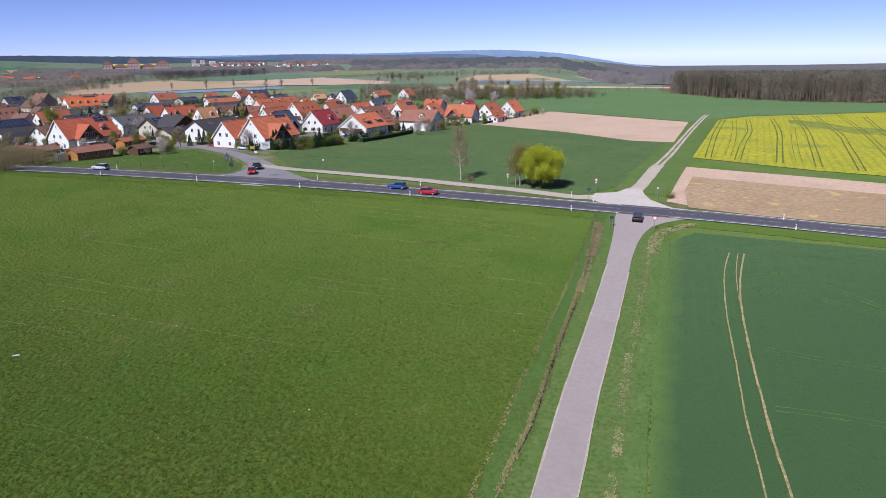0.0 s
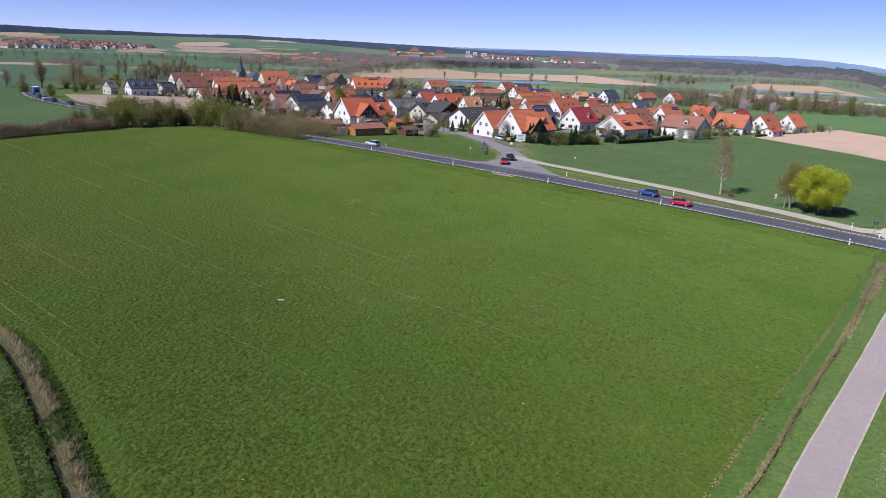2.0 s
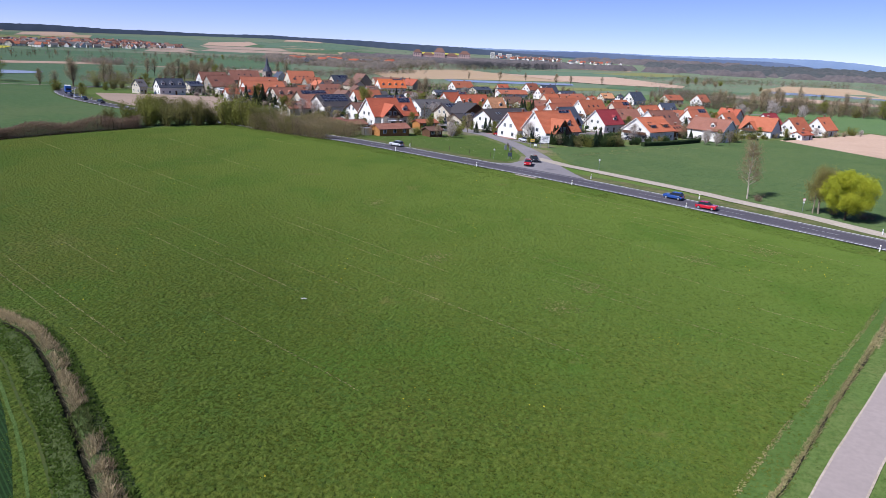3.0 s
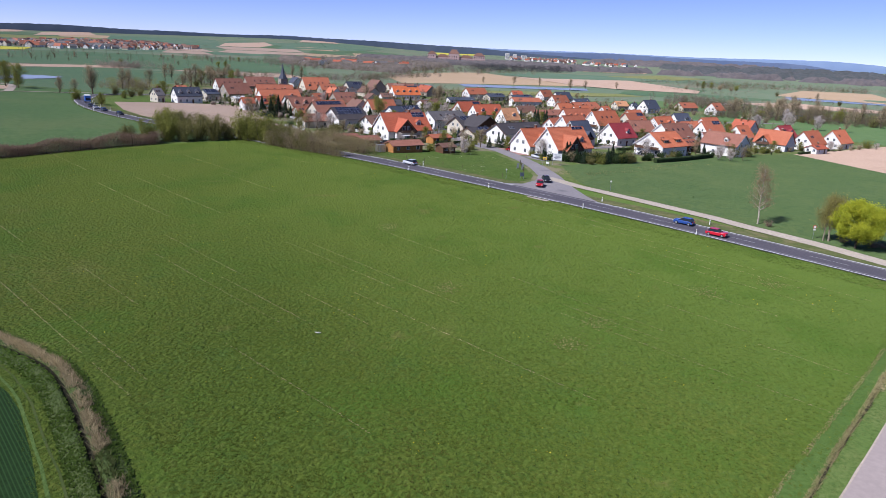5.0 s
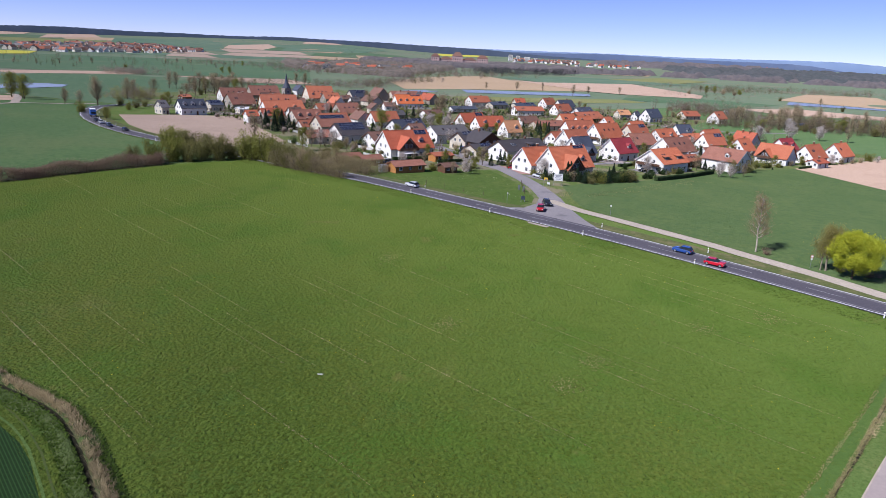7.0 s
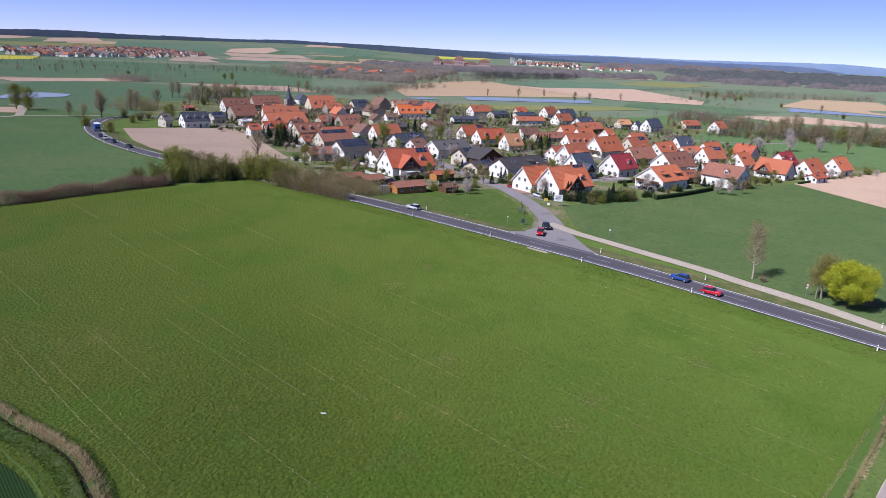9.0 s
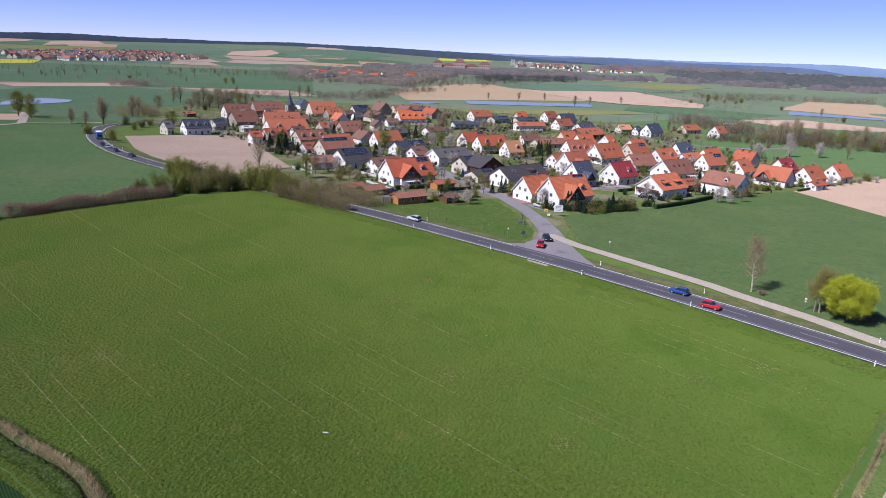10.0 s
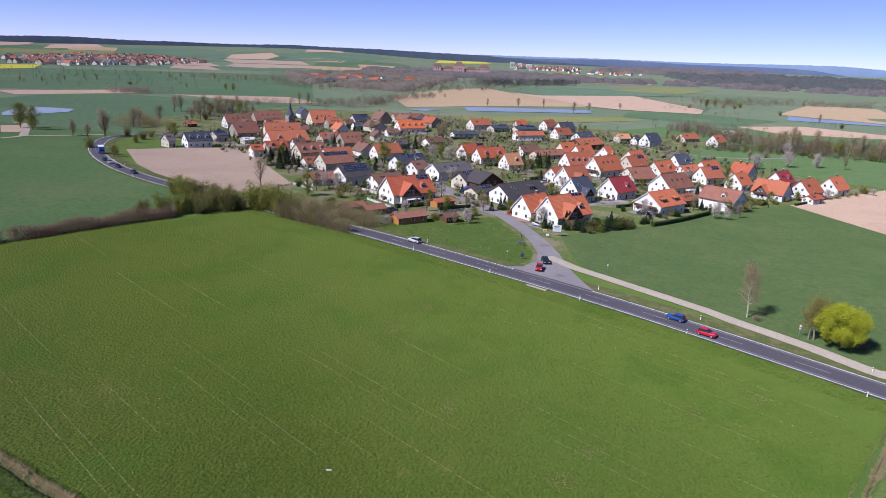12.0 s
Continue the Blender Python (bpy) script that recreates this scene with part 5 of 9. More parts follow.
# barns and annexes that fill the old core of the village
fill = random.Random(31)
CORE = [(-322, 366), (-330, 420), (-290, 520), (-230, 505), (-190, 420), (-150, 330), (-142, 250), (-190, 285), (-250, 330)]
for _ in range(900):
    x, y = fill.uniform(-330, -140), fill.uniform(245, 520)
    l, w = fill.choice(((12, 8), (15, 9), (9, 7), (7, 6), (11, 7)))
    odd = sum(((y1 > y) != (y2 > y)) and x < (x2 - x1) * (y - y1) / (y2 - y1) + x1 for (x1, y1), (x2, y2) in zip(CORE, CORE[1:] + CORE[:1]))
    near_house = min(HOUSES, key=lambda h: math.hypot(h[0] - x, h[1] - y))
    if odd % 2 and all(math.hypot(h[0] - x, h[1] - y) > 0.42 * (h[3] + l) + 3.2 for h in HOUSES) and all(math.hypot(px - x, py - y) > l * 0.5 + 2.5 for line in LANES for px, py in line):
        eave = fill.uniform(2.8, 4.2)
        house(x, y, near_house[2] + fill.choice((0, 0, 90)), l, w, eave, eave + w * fill.uniform(0.38, 0.5), fill.choice(("rust", "rust", "tile", "brown", "brown", "red", "grey")), fill.choice(("white", "cream", "stone", "white")))
        if len(HOUSES) >= 108:
            break
# sheds and outbuildings near the road
house(-95.3, 189.8, 60, 10.4, 5.0, 2.2, 3.3, "old", "honey", category="shed", word="garden shed")
house(-117.7, 193.2, 60, 7.6, 4.6, 2.0, 3.0, "old", "timber", category="shed", word="garden shed")
house(-110.4, 193.9, 60, 7.2, 4.6, 2.0, 3.0, "old", "timber", category="shed", word="garden shed")
house(-97.2, 219.6, 60, 7.3, 4.4, 2.2, 3.0, "rust", "honey", category="shed", word="garden shed")
house(-85.4, 198.6, 60, 4.6, 4.0, 2.0, 2.8, "brown", "timber", category="shed", word="garden shed")


# ------------------------------------------------------------------ trees, hedges, woods
M_BARK = material("bark", [(0.11, 0.085, 0.06), (0.15, 0.115, 0.08), (0.07, 0.055, 0.04)], (0.6, 5.0), 0.95, 0.5, 8.0)
M_BARK_PALE = material("pale_grey_bark", [(0.27, 0.225, 0.17), (0.33, 0.275, 0.21), (0.18, 0.15, 0.11)], (0.6, 5.0), 0.95, 0.5, 8.0)
M_BIRCH = material("birch_bark", [(0.55, 0.49, 0.40), (0.48, 0.42, 0.34), (0.22, 0.18, 0.14)], (0.8, 5.0), 0.9, 0.3, 8.0)
M_TWIG = leafy(material("brown_twigs", [(0.36, 0.285, 0.17), (0.42, 0.335, 0.20), (0.29, 0.23, 0.14)], (0.2, 2.0), 0.95, random_hue=0.2))
M_TWIG_RED = leafy(material("reddish_twigs", [(0.32, 0.225, 0.160), (0.37, 0.265, 0.185), (0.25, 0.175, 0.120)], (0.2, 2.0), 0.95, random_hue=0.15), 0.4)
M_TWIG_TAN = leafy(material("tan_twigs", [(0.30, 0.205, 0.120), (0.35, 0.245, 0.145), (0.24, 0.165, 0.10)], (0.2, 2.0), 0.95))
M_SCRUB = leafy(material("scrub_twigs", [(0.33, 0.27, 0.145), (0.38, 0.31, 0.165), (0.25, 0.215, 0.11)], (0.2, 1.2), 0.95), 0.4)
M_BUD = leafy(material("budding_leaves", [(0.215, 0.205, 0.068), (0.275, 0.240, 0.092), (0.155, 0.152, 0.052)], (0.25, 2.0), 0.9, random_hue=0.25), 0.4)
M_SPRING = leafy(material("fresh_leaves", [(0.215, 0.225, 0.045), (0.285, 0.270, 0.066), (0.155, 0.170, 0.040)], (0.25, 2.0), 0.85, random_hue=0.2))
M_MAPLE = leafy(material("maple_blossom", [(0.42, 0.44, 0.015), (0.52, 0.50, 0.02), (0.26, 0.32, 0.012)], (0.5, 2.5), 0.8))
M_OLIVE_LEAF = leafy(material("olive_buds", [(0.30, 0.265, 0.085), (0.36, 0.31, 0.10), (0.23, 0.205, 0.065)], (0.5, 2.5), 0.85), 0.4)
M_NEEDLE = leafy(material("needles", [(0.036, 0.062, 0.034), (0.050, 0.075, 0.042), (0.026, 0.045, 0.024)], (0.4, 3.0), 0.9, random_hue=0.3))
M_SHRUB_DARK = leafy(material("dark_shrub_leaves", [(0.045, 0.075, 0.025), (0.065, 0.092, 0.032), (0.032, 0.055, 0.02)], (0.3, 2.0), 0.9, random_hue=0.25))
M_BLOSSOM = leafy(material("white_blossom", [(0.58, 0.50, 0.47), (0.64, 0.58, 0.54), (0.36, 0.31, 0.25)], (0.4, 2.5), 0.9, random_hue=0.1))
M_PINE = leafy(material("pine_crowns", [(0.105, 0.108, 0.066), (0.140, 0.122, 0.082), (0.080, 0.084, 0.052)], (0.05, 0.6), 0.95, world_space=True), 0.35)
M_FOREST = leafy(material("bare_forest_twigs", [(0.185, 0.142, 0.108), (0.220, 0.168, 0.125), (0.140, 0.108, 0.084)], (0.05, 0.5), 0.95, world_space=True), 0.35)
M_WOOD_BROWN = leafy(material("bare_wood_crowns", [(0.33, 0.27, 0.215), (0.38, 0.31, 0.245), (0.27, 0.22, 0.18)], (0.03, 0.5), 0.95, world_space=True), 0.4)
# distant copies of the wood tones, greyed and blued to imitate haze
M_WOOD_HAZE = material("hazed_bare_woods", [(0.122, 0.106, 0.106), (0.146, 0.124, 0.118), (0.092, 0.086, 0.090)], (0.012, 0.10), 0.95, 1.0, 0.12, True, dist=3.0)
M_PINE_HAZE = material("hazed_pine_woods", [(0.070, 0.078, 0.080), (0.092, 0.090, 0.092), (0.058, 0.066, 0.068)], (0.012, 0.10), 0.95, 1.0, 0.12, True, dist=3.0)
M_HEDGE_CUT = material("clipped_hedge", [(0.030, 0.050, 0.018), (0.045, 0.065, 0.022), (0.02, 0.035, 0.012)], (0.4, 4.0), 0.95, 1.0, 8.0)


M_TWIG_FAR = leafy(material("olive_thicket", [(0.165, 0.15, 0.075), (0.21, 0.185, 0.095), (0.12, 0.11, 0.055)], (0.03, 0.5), 0.95, world_space=True))
M_GARDEN = leafy(material("garden_green", [(0.13, 0.17, 0.042), (0.19, 0.21, 0.06), (0.085, 0.12, 0.03)], (0.06, 0.8), 0.95, world_space=True))
M_GARDEN_DARK = leafy(material("garden_evergreen", [(0.042, 0.070, 0.032), (0.060, 0.085, 0.04), (0.03, 0.05, 0.024)], (0.06, 0.8), 0.95, world_space=True))
# wooded hills: the blue is distance haze painted as base colour
M_HILLS_HAZE = material("haze_blue_hills", [(0.20, 0.27, 0.40), (0.22, 0.29, 0.42), (0.18, 0.25, 0.38)], (0.003, 0.01), 1.0, world_space=True)
M_HILLS_HAZE_NEAR = material("haze_grey_hills", [(0.115, 0.15, 0.24), (0.135, 0.17, 0.25), (0.10, 0.135, 0.22)], (0.003, 0.012), 1.0, world_space=True)
M_CREST_HAZE = material("hazed_crest", [(0.075, 0.098, 0.140), (0.086, 0.108, 0.148), (0.066, 0.088, 0.124)], (0.004, 0.02), 1.0, world_space=True)
M_WALL_PINK = material("pink_plaster", [(0.50, 0.36, 0.33), (0.54, 0.40, 0.37), (0.42, 0.30, 0.28)], (0.05, 0.4), 0.9)


def tube(verts, faces, path, radii, sides=5):
    """A tapered limb along a path."""
    base = len(verts)
    for i, (p, r) in enumerate(zip(path, radii)):
        d = (path[min(i + 1, len(path) - 1)] - path[max(i - 1, 0)]).normalized()
        a = d.orthogonal().normalized()
        b = d.cross(a)
        for k in range(sides):
            t = 2 * math.pi * k / sides
            verts.append(p + (a * math.cos(t) + b * math.sin(t)) * r)
    for i in range(len(path) - 1):
        for k in range(sides):
            faces.append((base + i * sides + k, base + i * sides + (k + 1) % sides, base + (i + 1) * sides + (k + 1) % sides, base + (i + 1) * sides + k))


def limbs(rnd, height, spread, low=0.25, arms=11, lean=0.0, stem=0.022, up=0.55):
    """Trunk and limbs of a tree; returns its mesh lists and the tips of its twigs."""
    verts, faces, tips = [], [], []
    path, p = [Vector((0, 0, -0.3))], Vector((0, 0, -0.3))
    for i in range(7):
        p = p + Vector((rnd.uniform(-1, 1) * height * 0.012 + lean * height * 0.14, rnd.uniform(-1, 1) * height * 0.012, (height * 0.92 + 0.3) / 7))
        path.append(p.copy())
    r0 = height * stem
    tube(verts, faces, path, [r0 * (1 - 0.12 * i) + 0.015 for i in range(8)], 6)
    for i in range(arms):
        u = low + (0.97 - low) * (i + rnd.random() * 0.7) / arms
        k = min(6, int(u * 7))
        start = path[k].lerp(path[k + 1], u * 7 - k)
        ang = i * 2.4 + rnd.uniform(-0.5, 0.5)
        reach = spread * (1 - 0.62 * abs(u - 0.45) / 0.55) * rnd.uniform(0.75, 1.1)
        d = Vector((math.cos(ang), math.sin(ang), up + rnd.uniform(-0.15, 0.25))).normalized()
        arm = [start]
        for j in range(4):
            d = (d + Vector((rnd.uniform(-0.22, 0.22), rnd.uniform(-0.22, 0.22), 0.08))).normalized()
            arm.append(arm[-1] + d * reach / 4)
        ra = r0 * (1 - 0.8 * u) * 0.6 + 0.02
        tube(verts, faces, arm, [ra * (1 - 0.2 * j) + 0.008 for j in range(5)], 4)
        tips.append(arm[-1])
        for j in range(5):
            q = arm[1 + j % 4]
            e = (d + Vector((rnd.uniform(-1, 1), rnd.uniform(-1, 1), rnd.uniform(-0.2, 0.8)))).normalized()
            sub = [q, q + e * reach * 0.25, q + (e + Vector((0, 0, 0.25))).normalized() * reach * 0.5]
            tube(verts, faces, sub, [ra * 0.42, ra * 0.25, 0.012], 3)
            tips += [sub[-1], sub[1]]
    tips.append(path[-1])
    return verts, faces, tips


def leaf_mesh(name, centres, size, mat, seed, slim=1.0, droop=0.0):
    """Many small leaves or twigs, each a face of its own, round the given points."""
    g = np.random.default_rng(seed)
    c = np.asarray(centres, float)
    n = len(c)
    a = g.normal(size=(n, 3))
    a /= np.linalg.norm(a, axis=1)[:, None]
    a[:, 2] = a[:, 2] * (1 - droop) + droop * 0.8
    b = np.cross(a, g.normal(size=(n, 3)))
    b /= np.linalg.norm(b, axis=1)[:, None] + 1e-9
    s = size * g.uniform(0.6, 1.3, (n, 1))
    root, wide = c - a * s * 0.9, b * s * slim * 0.55
    tri = np.stack([root - wide, root + wide, c + a * s], 1).reshape(-1, 3)
    me = bpy.data.meshes.new(name)
    me.vertices.add(3 * n)
    me.vertices.foreach_set("co", tri.astype(np.float32).ravel())
    me.loops.add(3 * n)
    me.loops.foreach_set("vertex_index", np.arange(3 * n, dtype=np.int32))
    me.polygons.add(n)
    me.polygons.foreach_set("loop_start", np.arange(0, 3 * n, 3, dtype=np.int32))
    me.polygons.foreach_set("loop_total", np.full(n, 3, dtype=np.int32))
    me.update(calc_edges=True)
    me.materials.append(mat)
    return me


def cloud(tips, n, spread, seed):
    g = np.random.default_rng(seed)
    t = np.array([tuple(p) for p in tips])
    return t[g.integers(0, len(t), n)] + g.normal(size=(n, 3)) * spread


def make_tree(name, label, seed, height, spread, bark, crown_mat, leaves, size, slim, puff, low=0.25, arms=11, lean=0.0, stem=0.022, droop=0.0, up=0.55, category="tree", crown_name="crown", dome=None):
    rnd = random.Random(seed)
    root = new(name)
    tagged(root, label, category)
    v, f, tips = limbs(rnd, height, spread, low, arms, lean, stem, up)
    if dome:
        # clumps over a rounded crown, with gaps between them
        for i in range(230):
            a, b = rnd.random() * 6.283, math.asin(rnd.uniform(-0.9, 1.0))
            r = rnd.uniform(0.72, 1.0)
            tips.append(Vector((dome[0] * r * math.cos(b) * math.cos(a), dome[0] * r * math.cos(b) * math.sin(a), dome[2] + dome[1] * r * math.sin(b))))
    mesh_part("trunk", v, f, bark, root, smooth=True)
    ob = new(crown_name, leaf_mesh("crown", cloud(tips, leaves, puff, seed), size, crown_mat, seed, slim, droop))
    ob.parent = root
    return root


def make_conifer(label, seed):
    rnd = random.Random(seed)
    root = tagged(new("conifer"), label, "conifer")
    verts, faces = [], []
    tube(verts, faces, [Vector((0, 0, -0.3)), Vector((0, 0, 5)), Vector((0, 0, 10))], [0.2, 0.12, 0.02], 6)
    mesh_part("trunk", verts, faces, M_BARK, root)
    pts = []
    for i in range(2400):
        u = rnd.random() ** 0.75
        z = 0.5 + 9.4 * (1 - u)
        r = 3.0 * u * (0.55 + 0.45 * rnd.random()) * (0.85 + 0.25 * math.sin(i * 0.7))
        a = rnd.random() * 6.283
        pts.append((r * math.cos(a), r * math.sin(a), z - 0.25 * r))
    ob = new("crown", leaf_mesh("crown", pts, 0.3, M_NEEDLE, seed, 0.55, 0.0))
    ob.parent = root
    return root


def make_bush(label, seed, mat, size, slim, category="shrub", leaves=900, puff=0.42):
    """A shrub four metres high with many stems from the ground."""
    rnd = random.Random(seed)
    root = tagged(new("shrub"), label, category)
    verts, faces, tips = [], [], []
    for i in range(11):
        a = rnd.random() * 6.283
        lean = rnd.uniform(0.15, 0.75)
        p = [Vector((rnd.uniform(-0.5, 0.5), rnd.uniform(-0.5, 0.5), -0.2))]
        d = Vector((math.cos(a) * lean, math.sin(a) * lean, 1)).normalized()
        n = rnd.uniform(2.2, 3.9)
        for j in range(4):
            d = (d + Vector((rnd.uniform(-0.15, 0.15), rnd.uniform(-0.15, 0.15), 0.05))).normalized()
            p.append(p[-1] + d * n / 4)
        tube(verts, faces, p, [0.07, 0.055, 0.04, 0.025, 0.01], 4)
        tips += p[1:]
        tips += [p[2] * 0.9 + Vector((0, 0, 0.1))]
    mesh_part("branchwork", verts, faces, M_BARK, root)
    ob = new("crown", leaf_mesh("crown", cloud(tips, leaves, puff, seed), size, mat, seed, slim))
    ob.parent = root
    return root


PROTOS = {
    "bare": [make_tree("tree", "tall bare tree with fine brown twigs in early spring", 11 + i, 10, 3.2 + 0.4 * i, M_BARK, M_TWIG, 2400, 0.42, 0.10, 0.5, 0.2, 15, up=0.95) for i in range(3)],
    "spring": [make_tree("tree", "tree with thin fresh yellow-green spring leaves", 31 + i, 10, 3.4, M_BARK, M_SPRING, 4000, 0.19, 0.8, 0.55, 0.15, 12) for i in range(2)],
    "conifer": [make_conifer("dark green garden spruce", 41 + i) for i in range(2)],
    "blossom": [make_tree("fruit_tree", "fruit tree covered in pale pinkish white blossom", 51, 10, 4.2, M_BARK, M_BLOSSOM, 3600, 0.19, 0.8, 0.6, 0.12, 13, category="fruit tree", crown_name="blossom")],
    "bush": [make_bush("rounded garden shrub with brown twigs and first buds", 61, M_TWIG, 0.34, 0.2, leaves=950), make_bush("rounded garden shrub in dull olive green leaf", 62, M_BUD, 0.20, 0.8, leaves=1000), make_bush("loose garden shrub with fresh green leaves", 63, M_SPRING, 0.20, 0.8, leaves=950), make_bush("dense shrub with brownish olive leaf buds", 64, M_BUD, 0.20, 0.9, leaves=1000)],
    "dark": [make_bush("dense dark evergreen garden shrub", 65 + i, M_SHRUB_DARK, 0.20, 0.9, leaves=1200) for i in range(2)],
}
USED = set()


def tree(x, y, kind, height):
    """A tree or shrub of that height, turned at random on its own axis."""
    rnd = random.Random(int(x * 13 + y * 7))
    proto = rnd.choice(PROTOS[kind])
    size = height / (4.0 if kind in ("bush", "dark") else 10.0)
    m = pose(x, y, tz(x, y), 0, 0, rnd.uniform(0, 360)) @ Matrix.Diagonal((size * rnd.uniform(0.9, 1.15), size * rnd.uniform(0.9, 1.15), size, 1))
    if proto not in USED:
        USED.add(proto)
        proto.matrix_basis = m
        return proto
    ob = copy_thing(proto, Matrix.Identity(4))
    ob.matrix_basis = m
    return ob


# the three trees beside the concrete path
ob = make_tree("tree", "round maple crowned with bright yellow-green spring blossom", 7, 8.2, 3.7, M_BARK, M_MAPLE, 40000, 0.13, 0.9, 0.36, 0.18, 18, up=0.45, stem=0.026, dome=(4.6, 3.5, 5.0))
ob.matrix_basis = pose(20.9, 150.9, tz(20.9, 150.9), 0, 0, 40) @ Matrix.Diagonal((1.05, 1.05, 1.06, 1))
ob = make_tree("tree", "slender tree with sparse olive-brown opening buds", 8, 9.2, 3.0, M_BARK_PALE, M_OLIVE_LEAF, 6200, 0.13, 0.8, 0.5, 0.3, 15, stem=0.02)
ob.matrix_basis = pose(16.6, 153.2, tz(16.6, 153.2), 0, 0, 10)
ob = make_tree("tree", "second thin stem with sparse olive-brown buds", 18, 7.5, 2.2, M_BARK_PALE, M_OLIVE_LEAF, 2800, 0.13, 0.8, 0.5, 0.3, 11, stem=0.016)
ob.matrix_basis = pose(15.6, 153.0, tz(15.6, 153.0), 0, 0, 80)
ob = make_tree("birch", "tall birch with a white trunk and bare reddish twigs", 9, 12.8, 2.6, M_BIRCH, M_TWIG_TAN, 3000, 0.42, 0.09, 0.46, 0.26, 18, stem=0.013, droop=0.2, category="birch")
ob.matrix_basis = pose(3.7, 159.0, tz(3.7, 159.0), 0, 0, 0)
ob = make_bush("low brown twiggy shrub at the foot of the birch", 71, M_TWIG_RED, 0.3, 0.2)
ob.matrix_basis = pose(5.9, 158.2, tz(5.9, 158.2), 0, 0, 0) @ Matrix.Diagonal((0.6, 0.6, 0.42, 1))
for bx, by, bs in ((24.2, 153.2, 0.55), (19.4, 154.2, 0.5), (26, 154, 0.4)):
    ob = copy_thing(ob, Matrix.Identity(4))
    tagged(ob, "low brown twiggy shrub under the maple")
    ob.matrix_basis = pose(bx, by, tz(bx, by), 0, 0, bx * 40) @ Matrix.Diagonal((bs, bs, bs * 0.7, 1))
ob = make_bush("small grey-green shrub beside a white road sign", 72, M_BUD, 0.2, 0.8)
ob.matrix_basis = pose(46.2, 141.6, tz(46.2, 141.6), 0, 0, 0) @ Matrix.Diagonal((0.5, 0.5, 0.4, 1))

# the brown field hedge, and the tall shrubs at its end
def hedge(name, label, pts, wide, height, count, mat, size, slim, seed, stems=True):
    line = smooth_line(pts, 2.0)
    g = np.random.default_rng(seed)
    i = g.integers(0, len(line), count)
    base = np.array(line)[i] + g.normal(size=(count, 2)) * wide * 0.4
    top = height * (0.75 + 0.25 * np.sin(base[:, 0] * 0.35 + seed) * np.cos(base[:, 1] * 0.27))
    z = np.array([tz(a, b) for a, b in base]) + top * g.uniform(0.02, 1.0, count) ** 0.8
    ob = tagged(new(name), label, "hedge")
    c = new("crown", leaf_mesh(name, np.c_[base, z], size, mat, seed, slim, 0.25))
    c.parent = ob
    verts, faces = [], []
    for k in range(0, len(line)):
        x, y = line[k]
        x, y = x + g.normal() * wide * 0.25, y + g.normal() * wide * 0.25
        b = Vector((x, y, tz(x, y) - 0.2))
        tube(verts, faces, [b, b + Vector((g.normal() * 0.3, g.normal() * 0.3, height * 0.45)), b + Vector((g.normal() * 0.5, g.normal() * 0.5, height * 0.8))], [0.09, 0.06, 0.02], 4)
    tagged(mesh_part("branchwork", verts, faces, M_BARK, ob), kind="stuff")
    return ob


hedge("hedge", "long brown leafless field hedge along the meadow", [(-250, 14), (-216, 66), (-184, 117.5), (-176, 130), (-168, 143), (-160, 156)], 2.4, 5.0, 120000, M_TWIG_RED, 0.36, 0.22, 1)
for k, (x, y, h, kind) in enumerate(((-167, 152, 6.5, "b"), (-163, 157, 7.5, "s"), (-160, 161, 8.3, "s"), (-157, 164, 8, "b"), (-154, 168, 8.4, "b"), (-151, 171, 8, "b"), (-149, 175, 7, "b"), (-146, 178, 10.2, "s"), (-142, 178, 10.6, "s"), (-138, 177.5, 9.6, "s"), (-134, 177, 8.4, "s"), (-130, 173.5, 7.4, "b"), (-126, 172.5, 7.6, "b"), (-122, 171.6, 7, "r"), (-118, 171, 6.8, "b"), (-114, 170.3, 6.2, "r"), (-110, 169.4, 5, "r"), (-106.5, 168.6, 3.6, "r"), (-137, 181, 7, "r"), (-128, 181.6, 6, "r"), (-121, 180, 5.5, "r"), (-115, 178.6, 4.6, "r"), (-182, 181, 7.5, "s"), (-177, 180, 8.5, "s"), (-172, 177, 8, "s"), (-167, 176, 8, "b"), (-162, 177, 7.5, "b"), (-157, 178, 7.5, "b"), (-129, 187, 5.5, "r"), (-122, 187, 5.6, "b"), (-115, 186, 5.0, "r"), (-126, 193, 5.0, "b"), (-118, 193, 4.6, "r"), (-110, 181, 4.2, "r"), (-106, 177.6, 3.6, "r"), (-102, 177, 3.0, "r"), (-112, 190, 4.2, "b"), (-107, 186, 3.6, "r"))):
    ob = make_bush({"b": "tall dense roadside shrub in olive brown bud", "s": "tall roadside shrub with fresh yellow-green leaves", "r": "roadside shrub of brown bare twigs"}[kind], 80 + k, {"b": M_BUD, "s": M_SPRING, "r": M_TWIG}[kind], 0.107 if kind != "r" else 0.22, 0.9 if kind != "r" else 0.14, leaves=5200 if kind != "r" else 3000, puff=0.33)
    ob.matrix_basis = pose(x, y, tz(x, y), 0, 0, 50 * k) @ Matrix.Diagonal((h / 4.4, h / 4.4, h / 4.2, 1))
hedge("thicket", "dense olive brown thicket beside the main road", [(-134, 185), (-122, 183.5), (-112, 181.5), (-102, 179)], 7, 5.4, 30000, M_SCRUB, 0.32, 0.2, 5)
hedge("thicket", "brown thicket on the meadow side of the road", [(-132, 173.5), (-120, 171), (-111, 169.2), (-104, 167.8)], 2.4, 5.2, 16000, M_SCRUB, 0.3, 0.2, 6)
